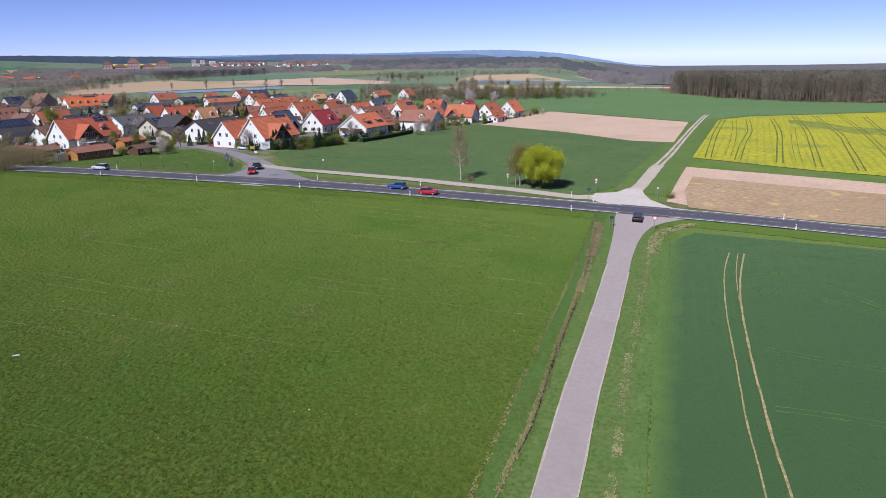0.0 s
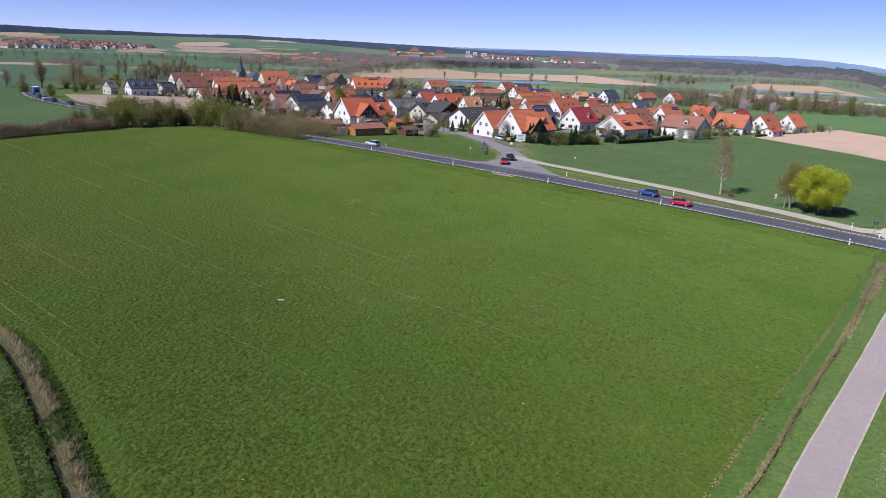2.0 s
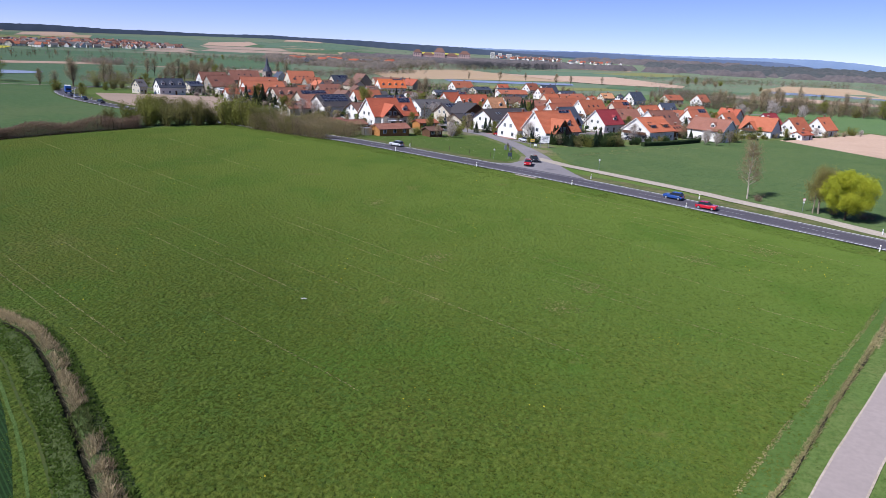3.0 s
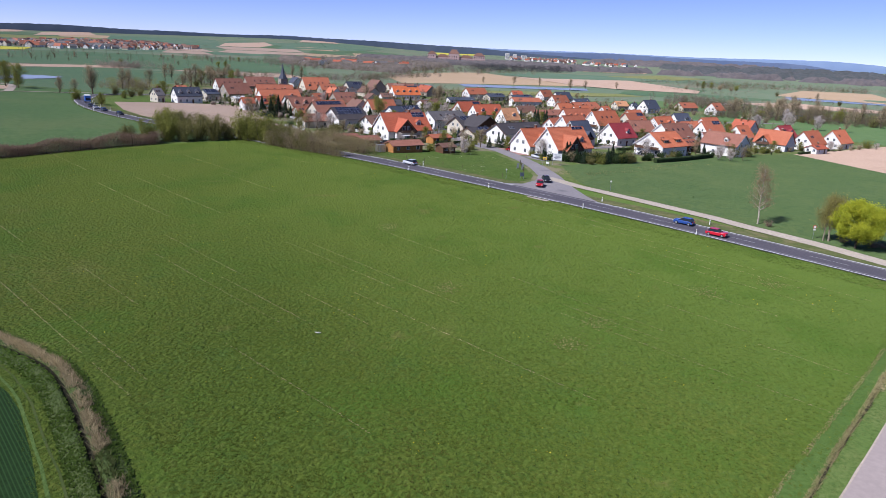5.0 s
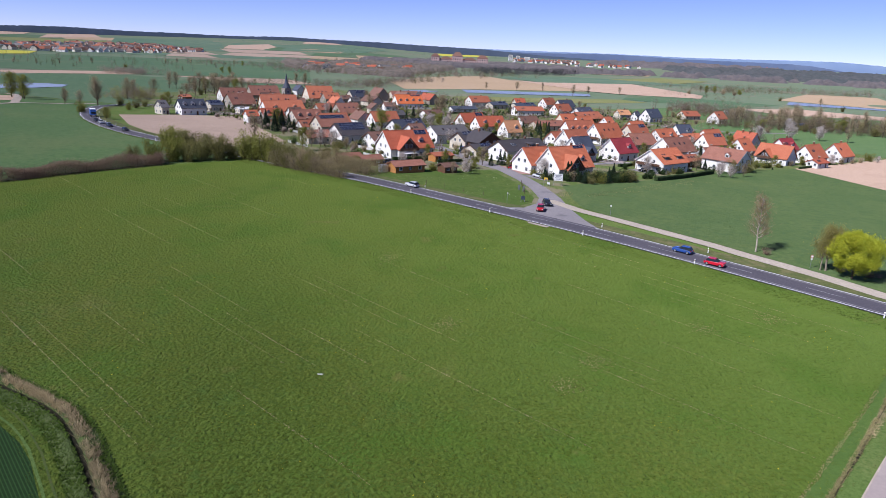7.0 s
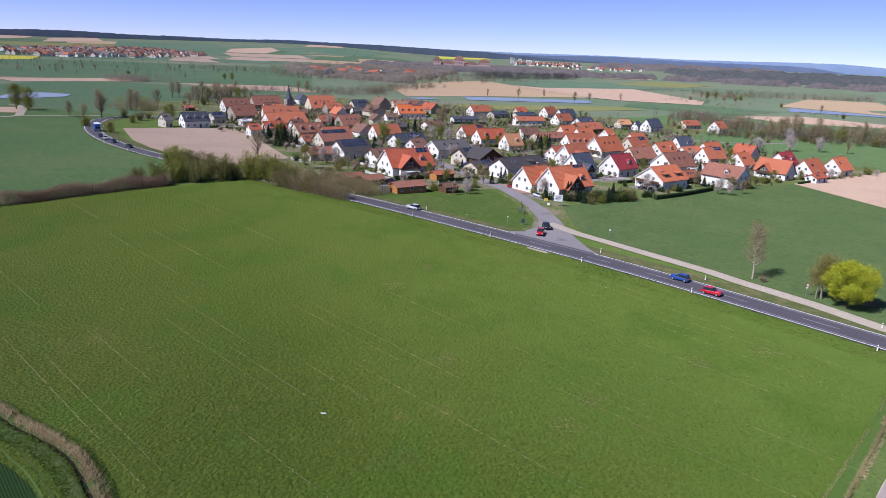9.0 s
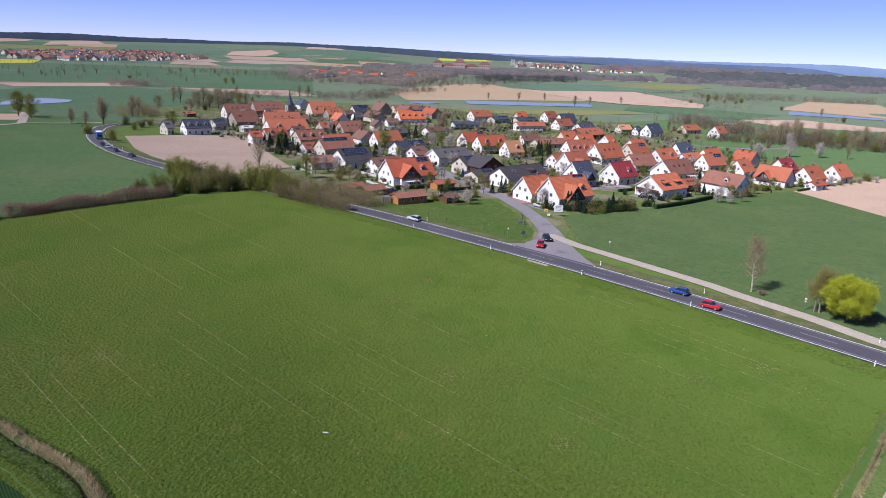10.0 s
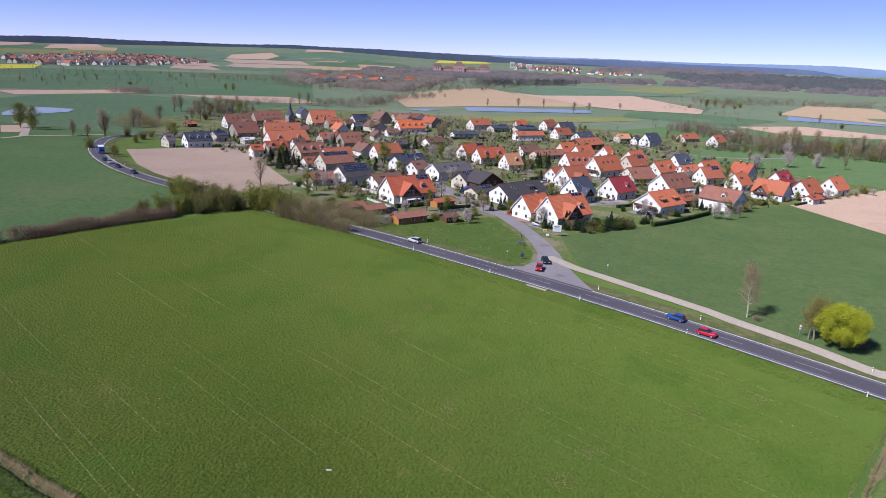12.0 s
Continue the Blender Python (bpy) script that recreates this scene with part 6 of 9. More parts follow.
# low clipped hedge before the white chalet, garden boundary
def clipped(pts, wide, height, label):
    line = smooth_line(pts, 1.0)
    rnd = random.Random(len(line))
    verts, faces = [], []
    prof = [(-0.5, -0.1), (-0.5, 0.75), (-0.38, 1.0), (0.38, 1.0), (0.5, 0.75), (0.5, -0.1)]
    for i, (x, y) in enumerate(line):
        nx, ny = sideways(line, i)
        for a, b in prof:
            j = rnd.uniform(-0.08, 0.08)
            px, py = x + nx * (a * wide + j), y + ny * (a * wide + j)
            verts.append((px, py, tz(px, py) + b * height + (rnd.uniform(-0.08, 0.08) if b > 0 else 0)))
    n = len(prof)
    for i in range(len(line) - 1):
        for k in range(n - 1):
            faces.append((i * n + k, i * n + k + 1, (i + 1) * n + k + 1, (i + 1) * n + k))
    faces += [tuple(range(n))[::-1], tuple(range((len(line) - 1) * n, len(line) * n))]
    return tagged(mesh_part("clipped_hedge", verts, faces, M_HEDGE_CUT), label, "hedge")


clipped([(-27.5, 238), (-21, 252), (-12, 276)], 1.2, 1.5, "dark green clipped hedge at the garden edge")
clipped([(19, 322), (26, 336), (32, 349)], 1.0, 1.0, "dark green clipped hedge behind the ploughed field")

# trees and shrubs by their places
tree(-349.0, 295.4, "bare", 13)
tree(-381.7, 346.2, "bare", 13)
tree(-385.1, 354.1, "bare", 12)
tree(-396.6, 383.4, "bare", 12)
tree(-453.2, 455.0, "bare", 13)
tree(-449.7, 459.2, "bare", 13)
tree(-363.5, 285.9, "bare", 7)
tree(-389.4, 437.3, "bare", 13)
tree(-393.9, 432.2, "bare", 12)
tree(-389.9, 443.8, "bare", 12)
tree(-390.7, 450.0, "bare", 10)
tree(-421.9, 604.7, "bare", 12)
tree(-436.0, 609.9, "bare", 12)
tree(-392.6, 420.2, "bare", 10)
tree(-390.6, 409.2, "bare", 9)
tree(-170.0, 212.2, "bare", 10)
tree(-307.3, 250.3, "bush", 7)
tree(-278.2, 239.7, "bush", 5)
tree(-316.2, 287.1, "bush", 6)
tree(-325.0, 301.0, "bush", 6)
tree(-323.5, 323.5, "spring", 9)
tree(-323.1, 319.0, "spring", 7)
tree(-449.1, 315.4, "spring", 9)
tree(-413.3, 295.4, "spring", 8)
tree(-347.2, 309.3, "bush", 6)
tree(-331.7, 313.3, "bush", 5)
tree(-399.4, 412.6, "bush", 5)
tree(-389.8, 423.3, "bush", 6)
tree(-248.6, 433.7, "bare", 9)
tree(-248.0, 444.0, "bare", 9)
tree(-195.1, 438.8, "bare", 12)
tree(-179.1, 326.0, "bare", 8)
tree(-144.6, 226.4, "blossom", 6)
tree(-168.4, 367.4, "spring", 7)
tree(-170.1, 359.5, "spring", 6)
tree(-156.0, 359.7, "blossom", 6)
tree(-186.4, 377.8, "conifer", 8)
tree(-187.1, 370.3, "conifer", 6)
tree(-234.9, 369.3, "conifer", 9)
tree(-235.0, 360.7, "blossom", 7)
tree(-231.3, 368.6, "conifer", 8)
tree(-207.9, 350.9, "spring", 5)
tree(-203.9, 262.2, "conifer", 9)
tree(-195.2, 257.2, "conifer", 9)
tree(-194.2, 261.3, "conifer", 10)
tree(-191.0, 262.0, "conifer", 8)
tree(-205.4, 272.9, "spring", 9)
tree(-200.6, 371.9, "bush", 5)
tree(-107.7, 344.1, "bush", 6)
tree(-104.7, 349.2, "bush", 7)
tree(-101.0, 352.3, "conifer", 8)
tree(-96.8, 353.4, "conifer", 8)
tree(-101.7, 362.0, "spring", 6)
tree(-108.5, 334.7, "bush", 4)
tree(-124.8, 352.8, "spring", 5)
tree(-136.2, 357.6, "bush", 4)
tree(-131.7, 341.3, "bush", 4)
tree(-84.1, 321.2, "bush", 4)
tree(-70.2, 295.9, "bush", 4)
tree(-68.9, 273.2, "bush", 3)
tree(-107.5, 257.9, "bush", 4)
tree(-102.7, 251.1, "conifer", 4)
tree(-91.3, 241.2, "spring", 4)
tree(-82.7, 222.1, "bare", 6)
tree(-82.2, 212.8, "bush", 4)
tree(-89.7, 223.6, "bare", 5)
tree(-80.4, 224.3, "conifer", 4)
tree(-78.7, 228.5, "conifer", 5)
tree(-78.2, 231.7, "conifer", 5)
tree(-81.7, 206.5, "bush", 4)
tree(-82.3, 195.6, "bare", 4)
tree(-89.6, 197.4, "bush", 3)
tree(-90.4, 199.1, "bush", 3)
tree(-97.9, 208.4, "bare", 4)
tree(-88.2, 203.1, "bush", 3)
tree(-87.4, 228.6, "bush", 3)
tree(-86.3, 235.4, "spring", 3)
tree(-77.7, 237.8, "bush", 3)
tree(-50.7, 215.1, "conifer", 6)
tree(-48.2, 214.1, "conifer", 5)
tree(-45.6, 212.4, "conifer", 4)
tree(-43.5, 213.2, "bush", 3)
tree(-51.5, 214.7, "conifer", 6)
tree(-52.1, 213.5, "conifer", 4)
tree(-41.7, 216.6, "bush", 4)
tree(-39.7, 220.1, "conifer", 5)
tree(-39.2, 224.6, "conifer", 6)
tree(-36.6, 225.7, "bush", 4)
tree(-34.2, 227.7, "bush", 4)
tree(-62.9, 215.5, "bush", 2.5)
tree(-62.8, 215.8, "bush", 2)
tree(-60.3, 212.1, "bush", 2.5)
tree(-45.5, 225.6, "bush", 3)
tree(-73.2, 222.2, "bush", 2)
tree(-57.9, 210.1, "bush", 2.5)
tree(-18.6, 296.1, "conifer", 8)
tree(-9.3, 280.4, "blossom", 4.5)
tree(-5.5, 286.2, "bush", 6)
tree(-0.6, 292.5, "bush", 6)
tree(-0.1, 317.5, "bush", 5)
tree(-24.6, 262.4, "bush", 3)
tree(2.4, 301.9, "spring", 4)
tree(5.4, 312.9, "bush", 4)
tree(20.0, 335.8, "spring", 4)
tree(20.6, 339.3, "bush", 3)
tree(32.9, 348.4, "blossom", 4)
tree(36.7, 354.3, "bush", 4)
tree(41.8, 361.2, "bush", 3)
tree(45.8, 367.3, "bush", 3)
tree(50.3, 377.1, "bush", 5)
tree(53.5, 374.4, "blossom", 3)
tree(15.6, 329.2, "bush", 3)
tree(27.4, 342.4, "bush", 3)
tree(-133.0, 216.6, "bare", 5)
tree(-161.3, 285.5, "conifer", 7)
tree(-148.5, 217.6, "bare", 7)
tree(-149.0, 224.1, "blossom", 6)
tree(-127.6, 213.6, "bare", 4)
tree(-144.7, 206.7, "spring", 8)
tree(-139.1, 222.6, "bush", 4)
tree(-129.4, 222.9, "bush", 3)
tree(-120.8, 222.3, "bush", 3)
tree(-137.8, 232.8, "bush", 3)
tree(-134.2, 211.0, "bush", 4)
tree(-142.5, 236.6, "conifer", 3)
tree(-3.7, 540.0, "bare", 9)
tree(-13.3, 547.5, "bare", 11)
tree(-10.0, 562.9, "bare", 11)
tree(-16.9, 544.3, "bare", 10)
tree(-60.7, 548.3, "bare", 8)
tree(-58.0, 560.0, "bush", 6)
tree(-52.0, 542.8, "bush", 5)
tree(3.8, 531.2, "bush", 7)
tree(9.1, 528.5, "bare", 10)
tree(14.3, 518.8, "bare", 14)
tree(17.9, 528.8, "bare", 15)
tree(23.5, 540.6, "bare", 14)
tree(27.5, 555.2, "bare", 12)
tree(41.4, 578.7, "bare", 13)
tree(45.7, 559.3, "bush", 8)
tree(18.9, 451.1, "blossom", 9)
tree(34.8, 460.9, "blossom", 8)
tree(34.1, 542.3, "bush", 7)
tree(52.6, 557.8, "bush", 8)
tree(58.4, 545.1, "bare", 9)
tree(65.8, 551.1, "bush", 8)
tree(49.7, 464.9, "bare", 8)
tree(70.9, 523.0, "bush", 8)
tree(78.3, 544.8, "bare", 9)
tree(29.8, 521.4, "bush", 6)
tree(7.4, 490.2, "bush", 5)
tree(57.4, 572.9, "spring", 8)
tree(-37.6, 514.6, "bush", 4)
tree(-27.1, 523.6, "bush", 4)
tree(-22.6, 543.4, "bush", 5)
tree(-1.7, 448.1, "bare", 8)
tree(3.1, 431.2, "blossom", 7)
tree(-5.0, 520.1, "bush", 5)
tree(35.8, 507.0, "bush", 5)
tree(-256.1, 785.0, "bare", 10)
tree(-234.0, 813.6, "bare", 9)
tree(-182.1, 750.1, "bare", 12)
tree(-176.9, 799.6, "bare", 9)
tree(-152.0, 853.8, "bare", 8)
tree(-288.0, 769.4, "bare", 8)
tree(-66.6, 1015.0, "spring", 11)
tree(-58.4, 1055.9, "spring", 9)
tree(-46.6, 1040.7, "bush", 9)
tree(-31.8, 1030.3, "bush", 8)
tree(-25.9, 1067.2, "bush", 9)
tree(-84.8, 977.4, "bush", 7)
tree(-77.6, 1062.5, "bare", 9)
tree(22.3, 944.7, "bush", 6)
tree(59.9, 859.7, "bare", 9)
tree(76.3, 798.2, "bush", 6)
tree(-94.6, 550.2, "bush", 4)
tree(-64.9, 518.6, "bush", 4)
tree(-45.2, 515.7, "bush", 4)
tree(-621.0, 725.9, "spring", 9)
tree(-633.6, 726.6, "spring", 8)
tree(-882.6, 622.6, "bare", 8)
tree(-862.3, 639.3, "bare", 8)
tree(-875.6, 683.1, "bare", 8)
tree(-904.2, 738.0, "bare", 8)
tree(-873.6, 733.5, "bare", 8)
tree(-841.0, 938.0, "bare", 9)
tree(-828.1, 979.1, "bare", 9)
tree(-895.0, 949.8, "bare", 8)
tree(-902.1, 924.4, "bare", 8)
tree(-878.8, 875.8, "bare", 8)
tree(-809.2, 978.4, "spring", 8)
tree(-779.1, 705.5, "bush", 6)

# ------------------------------------------------------------------ woods and tree lines far off
ICO = [(0.0, -0.526, 0.851), (0.851, 0.0, 0.526), (0.851, 0.0, -0.526), (-0.851, 0.0, -0.526), (-0.851, 0.0, 0.526), (-0.526, 0.851, 0.0), (0.526, 0.851, 0.0), (0.526, -0.851, 0.0), (-0.526, -0.851, 0.0), (0.0, -0.526, -0.851), (0.0, 0.526, -0.851), (0.0, 0.526, 0.851)]
ICO_FACES = [(1, 2, 6), (1, 7, 2), (3, 4, 5), (4, 3, 8), (6, 5, 11), (5, 6, 10), (9, 10, 2), (10, 9, 3), (7, 8, 9), (8, 7, 0), (11, 0, 1), (0, 11, 4), (6, 2, 10), (1, 6, 11), (3, 5, 10), (5, 4, 11), (2, 7, 9), (7, 1, 0), (3, 9, 8), (4, 8, 0)]


def lobe_mesh(name, centres, radii, mat, seed):
    """Uneven masses of foliage or twigs, many in one mesh."""
    g = np.random.default_rng(seed)
    c, r = np.asarray(centres, float), np.asarray(radii, float)
    n = len(c)
    a = g.uniform(0, 2 * np.pi, n)
    base = np.array(ICO)
    x = base[None, :, 0] * np.cos(a)[:, None] - base[None, :, 1] * np.sin(a)[:, None]
    y = base[None, :, 0] * np.sin(a)[:, None] + base[None, :, 1] * np.cos(a)[:, None]
    z = np.repeat(base[None, :, 2], n, 0)
    v = np.stack([x, y, z], 2) * g.uniform(0.62, 1.3, (n, 12, 1)) * r[:, None, :] + c[:, None, :]
    f = (np.array(ICO_FACES)[None] + 12 * np.arange(n)[:, None, None]).reshape(-1, 3)
    me = bpy.data.meshes.new(name)
    me.vertices.add(12 * n)
    me.vertices.foreach_set("co", v.astype(np.float32).ravel())
    me.loops.add(60 * n)
    me.loops.foreach_set("vertex_index", f.astype(np.int32).ravel())
    me.polygons.add(20 * n)
    me.polygons.foreach_set("loop_start", np.arange(0, 60 * n, 3, dtype=np.int32))
    me.polygons.foreach_set("loop_total", np.full(20 * n, 3, dtype=np.int32))
    me.update(calc_edges=True)
    me.shade_smooth()
    me.materials.append(mat)
    return me


def wood(name, label, spots, mats, seed, tall=(14, 19), per=34, leaf=1.5, trunks=True, base=0.35, slim=0.5, category="wood", girth=(0.15, 0.23), lobes=0, core=0.55, upright=0.55):
    """Far trees as one growth: thin trunks, crowns of uneven masses and loose twigs round them."""
    g = np.random.default_rng(seed)
    root = tagged(new(name), label, category, kind="stuff")
    groups, cores, sizes = [[] for _ in mats], [[] for _ in mats], [[] for _ in mats]
    verts, faces = [], []
    for x, y in spots:
        h = g.uniform(*tall)
        z = tz(x, y)
        r = h * g.uniform(*girth)
        k = g.integers(0, len(mats))
        p = g.normal(size=(per, 3))
        p /= np.linalg.norm(p, axis=1)[:, None]
        q = p[:lobes].copy()
        p *= g.uniform(0.55, 1.05, (per, 1))
        mid, half = np.array([x, y, z + h * (base + 1) / 2]), np.array([r, r, h * (1 - base) / 2])
        groups[k].append(mid + p * half)
        if lobes:
            cores[k].append(mid + q * half * 0.48)
            sizes[k].append(half * core * g.uniform(0.7, 1.15, (lobes, 1)))
        if trunks:
            b = len(verts)
            w = 0.08 + 0.007 * h
            for dx, dy in ((-w, 0), (w * 0.5, w), (w * 0.5, -w)):
                verts += [(x + dx, y + dy, z - 0.3), (x + dx * 0.5, y + dy * 0.5, z + h * 0.85)]
            faces += [(b, b + 2, b + 3, b + 1), (b + 2, b + 4, b + 5, b + 3), (b + 4, b, b + 1, b + 5)]
    if trunks:
        tagged(mesh_part("trunks", verts, faces, M_TRUNK_FAR, root), kind="stuff")
    for k, grp in enumerate(groups):
        if grp:
            ob = new("crowns", leaf_mesh(name, np.concatenate(grp), leaf, mats[k], seed + k, slim, upright))
            ob.parent = root
            tagged(ob, kind="stuff")
            if lobes:
                ob = new("crown_masses", lobe_mesh(name, np.concatenate(cores[k]), np.concatenate(sizes[k]), mats[k], seed + 9 + k))
                ob.parent = root
                tagged(ob, kind="stuff")
    return root


M_PINE_TOP = material("pine_wood_top", [(0.088, 0.080, 0.058), (0.115, 0.096, 0.074), (0.066, 0.064, 0.046)], (0.03, 0.25), 0.95, 1.0, 0.35, True, dist=2.0)
M_WOOD_MID = material("bare_woodland_top", [(0.140, 0.116, 0.100), (0.170, 0.138, 0.115), (0.100, 0.090, 0.076)], (0.02, 0.2), 0.95, 1.0, 0.25, True, dist=2.0)
M_LITTER = material("leaf_litter", [(0.12, 0.085, 0.06), (0.15, 0.105, 0.07), (0.09, 0.065, 0.045)], (0.05, 0.6), 0.95, world_space=True)
M_TRUNK_FAR = material("pale_trunks", [(0.17, 0.125, 0.095), (0.21, 0.155, 0.12), (0.12, 0.09, 0.07)], (0.2, 2.0), 0.95, world_space=True)


def canopy(name, label, poly, cell, tall, mat, seed, gaps=-0.3):
    """The closed top of a far wood: an uneven surface that comes down to the ground round its edge."""
    g = random.Random(seed)
    x0, y0 = min(p[0] for p in poly), min(p[1] for p in poly)
    nx, ny = int((max(p[0] for p in poly) - x0) / cell) + 2, int((max(p[1] for p in poly) - y0) / cell) + 2

    def within(x, y):
        c = False
        for i in range(len(poly)):
            (x1, y1), (x2, y2) = poly[i], poly[i - 1]
            if (y1 > y) != (y2 > y) and x < (x2 - x1) * (y - y1) / (y2 - y1) + x1:
                c = not c
        return c
    index, verts, faces, tops = {}, [], [], {}
    for j in range(-1, ny + 1):
        for i in range(-1, nx + 1):
            tops[i, j] = within(x0 + i * cell, y0 + j * cell) and noise.noise((i * cell / 90, j * cell / 90, seed)) > gaps
    for j in range(-1, ny):
        for i in range(-1, nx):
            quad = ((i, j), (i + 1, j), (i + 1, j + 1), (i, j + 1))
            if not any(tops[q] for q in quad):
                continue
            for q in quad:
                if q not in index:
                    x, y = x0 + (q[0] + g.uniform(-0.4, 0.4)) * cell, y0 + (q[1] + g.uniform(-0.4, 0.4)) * cell
                    h = g.uniform(*tall) if tops[q] else -0.5
                    index[q] = len(verts)
                    verts.append((x, y, tz(x, y) + h))
            faces.append(tuple(index[q] for q in quad))
    ob = mesh_part(name, verts, faces, mat, smooth=True)
    return tagged(ob, label, "wood", kind="stuff")


def along(pts, n, depth, seed):
    g = np.random.default_rng(seed)
    line = smooth_line(pts, max(2.0, math.dist(pts[0], pts[-1]) / 200))
    out = []
    for _ in range(n):
        x, y = line[g.integers(0, len(line))]
        out.append((x + g.normal() * depth * 0.5, y + g.normal() * depth * 0.5))
    return out


def inside(poly, n, seed):
    g = np.random.default_rng(seed)
    xs, ys = [p[0] for p in poly], [p[1] for p in poly]
    out = []
    while len(out) < n:
        x, y = g.uniform(min(xs), max(xs)), g.uniform(min(ys), max(ys))
        c = False
        for i in range(len(poly)):
            (x1, y1), (x2, y2) = poly[i], poly[i - 1]
            if (y1 > y) != (y2 > y) and x < (x2 - x1) * (y - y1) / (y2 - y1) + x1:
                c = not c
        if c:
            out.append((x, y))
    return out


EDGE = [(186.8, 565.4), (202.6, 489.9), (230.3, 445.9), (266.9, 425.9), (323, 404.9), (398.4, 389.5)]
wood("forest_edge", "edge of a bare brown wood with thin pale trunks", along(EDGE, 420, 9, 1), [M_FOREST, M_FOREST, M_PINE, M_PINE], 1, (14, 20), 210, 0.75, base=0.35, girth=(0.12, 0.2), slim=0.12, upright=0.7)
canopy("forest_canopy", "crowns of pines and bare trees of the wood", [(194, 580), (210, 503), (240, 459), (280, 440), (410, 404), (700, 600), (560, 900), (330, 1000), (205, 625)], 4.5, (9, 15.5), M_PINE_TOP, 5)
wood("forest_tops", "tree tops that stand out of the wood", inside([(194, 580), (210, 503), (240, 459), (280, 440), (410, 404), (560, 500), (420, 640), (215, 630)], 700, 2), [M_PINE, M_FOREST], 5, (15, 19), 60, 0.8, trunks=False, base=0.45, girth=(0.13, 0.2), slim=0.14, upright=0.6)
wood("forest_undergrowth", "brown undergrowth between the trunks of the wood", along([(192.4, 566.8), (208.2, 494.3), (235.8, 451.2), (270.6, 431.3), (324.8, 410.4), (398.5, 396)], 420, 9, 61), [M_FOREST, M_TWIG_FAR], 62, (3, 8), 60, 0.6, trunks=False, base=0.0, girth=(0.25, 0.5), slim=0.15, upright=0.6)
drape("forest_floor", [(186.8, 565.4), (202.6, 489.9), (230.3, 445.9), (266.9, 425.9), (323, 404.9), (398.4, 389.5), (700, 590), (560, 900), (330, 1000), (189.6, 624.2)], M_LITTER, 0.2, 30, "brown leaf litter under the wood", "forest floor")
canopy("forest", "far wood on the edge of the valley", [(215, 900), (330, 1000), (560, 900), (1100, 1100), (1200, 1900), (500, 1700), (270, 1300)], 11, (4, 18), M_WOOD_HAZE, 8)
wood("tree_line", "line of bare bushes along the stream behind the village", along([(-60, 650), (-10, 585), (21, 552), (60, 580), (98, 562)], 460, 24, 4), [M_FOREST, M_TWIG_FAR, M_WOOD_BROWN], 11, (4, 11), 130, 0.7, base=0.03, girth=(0.22, 0.38), slim=0.14)
wood("tree_line", "brown thicket along the meadow ditch", along([(-23, 516), (23, 522), (79, 536), (107.4, 531.5)], 300, 16, 5), [M_FOREST, M_TWIG_FAR], 14, (2.5, 7), 120, 0.6, trunks=False, base=0.0, girth=(0.3, 0.5), slim=0.14)
wood("tree_line", "brown thicket in the valley meadows", along([(-669, 586), (-648, 590), (-637, 610)], 110, 20, 6), [M_WOOD_BROWN], 17, (5, 10), 120, 0.8, trunks=False, base=0.0, girth=(0.3, 0.5), slim=0.14)
wood("tree_line", "olive-brown thicket beyond the bend in the road", along([(-398, 350), (-380, 350), (-390, 364), (-412, 378)], 80, 12, 81), [M_WOOD_BROWN, M_OLIVE_LEAF], 82, (4, 8.5), 130, 0.6, trunks=False, base=0.0, girth=(0.3, 0.5), slim=0.2)
wood("tree_line", "brown thicket behind the old farmhouses", along([(-436, 462), (-404, 446), (-372, 458), (-345, 470)], 90, 16, 83), [M_WOOD_BROWN, M_TWIG_FAR], 84, (4, 8), 130, 0.6, trunks=False, base=0.0, girth=(0.3, 0.5), slim=0.16)
wood("tree_line", "olive-brown belt of trees beyond the ponds", along([(-95, 1165), (-44, 1090), (-42, 1165), (-2, 1180), (39, 1235)], 150, 14, 85), [M_TWIG_FAR, M_WOOD_BROWN, M_TWIG_FAR], 86, (7, 13), 70, 0.9, trunks=False, base=0.0, girth=(0.25, 0.4), slim=0.18)
wood("tree_line", "brown belt of bare trees above the stubble field", along([(49, 1210), (109, 1263), (180, 1304), (300, 1330)], 170, 14, 87), [M_WOOD_BROWN, M_WOOD_BROWN, M_TWIG_FAR], 88, (7, 13), 70, 0.9, trunks=False, base=0.0, girth=(0.25, 0.4), slim=0.18)
wood("tree_line", "row of trees behind the village", along([(-399, 673), (-402, 757), (-408, 860)], 150, 26, 7), [M_WOOD_BROWN, M_TWIG_FAR], 20, (5, 9), 60, 0.6, trunks=False, base=0.05, girth=(0.3, 0.5))
wood("tree_line", "row of trees behind the old farmhouses", along([(-470, 560), (-432, 612), (-382, 624), (-379, 690)], 160, 24, 8), [M_WOOD_BROWN, M_TWIG_FAR], 23, (5, 9), 60, 0.6, trunks=False, base=0.05, girth=(0.3, 0.5))
wood("tree_line", "belt of bare trees across the valley", along([(-900, 960), (-734, 1010), (-648, 1040), (-575, 1190), (-540, 1440)], 700, 60, 9), [M_WOOD_BROWN, M_WOOD_BROWN, M_TWIG_FAR], 26, (6, 12), 50, 0.9, trunks=False, base=0.0, girth=(0.2, 0.36), slim=0.16)
wood("tree_line", "dark conifers below the castle hill", along([(-500, 1300), (-440, 1420), (-390, 1520)], 200, 30, 10), [M_PINE_HAZE, M_WOOD_HAZE], 29, (12, 16), 50, 1.3, trunks=False, base=0.0, girth=(0.25, 0.4))
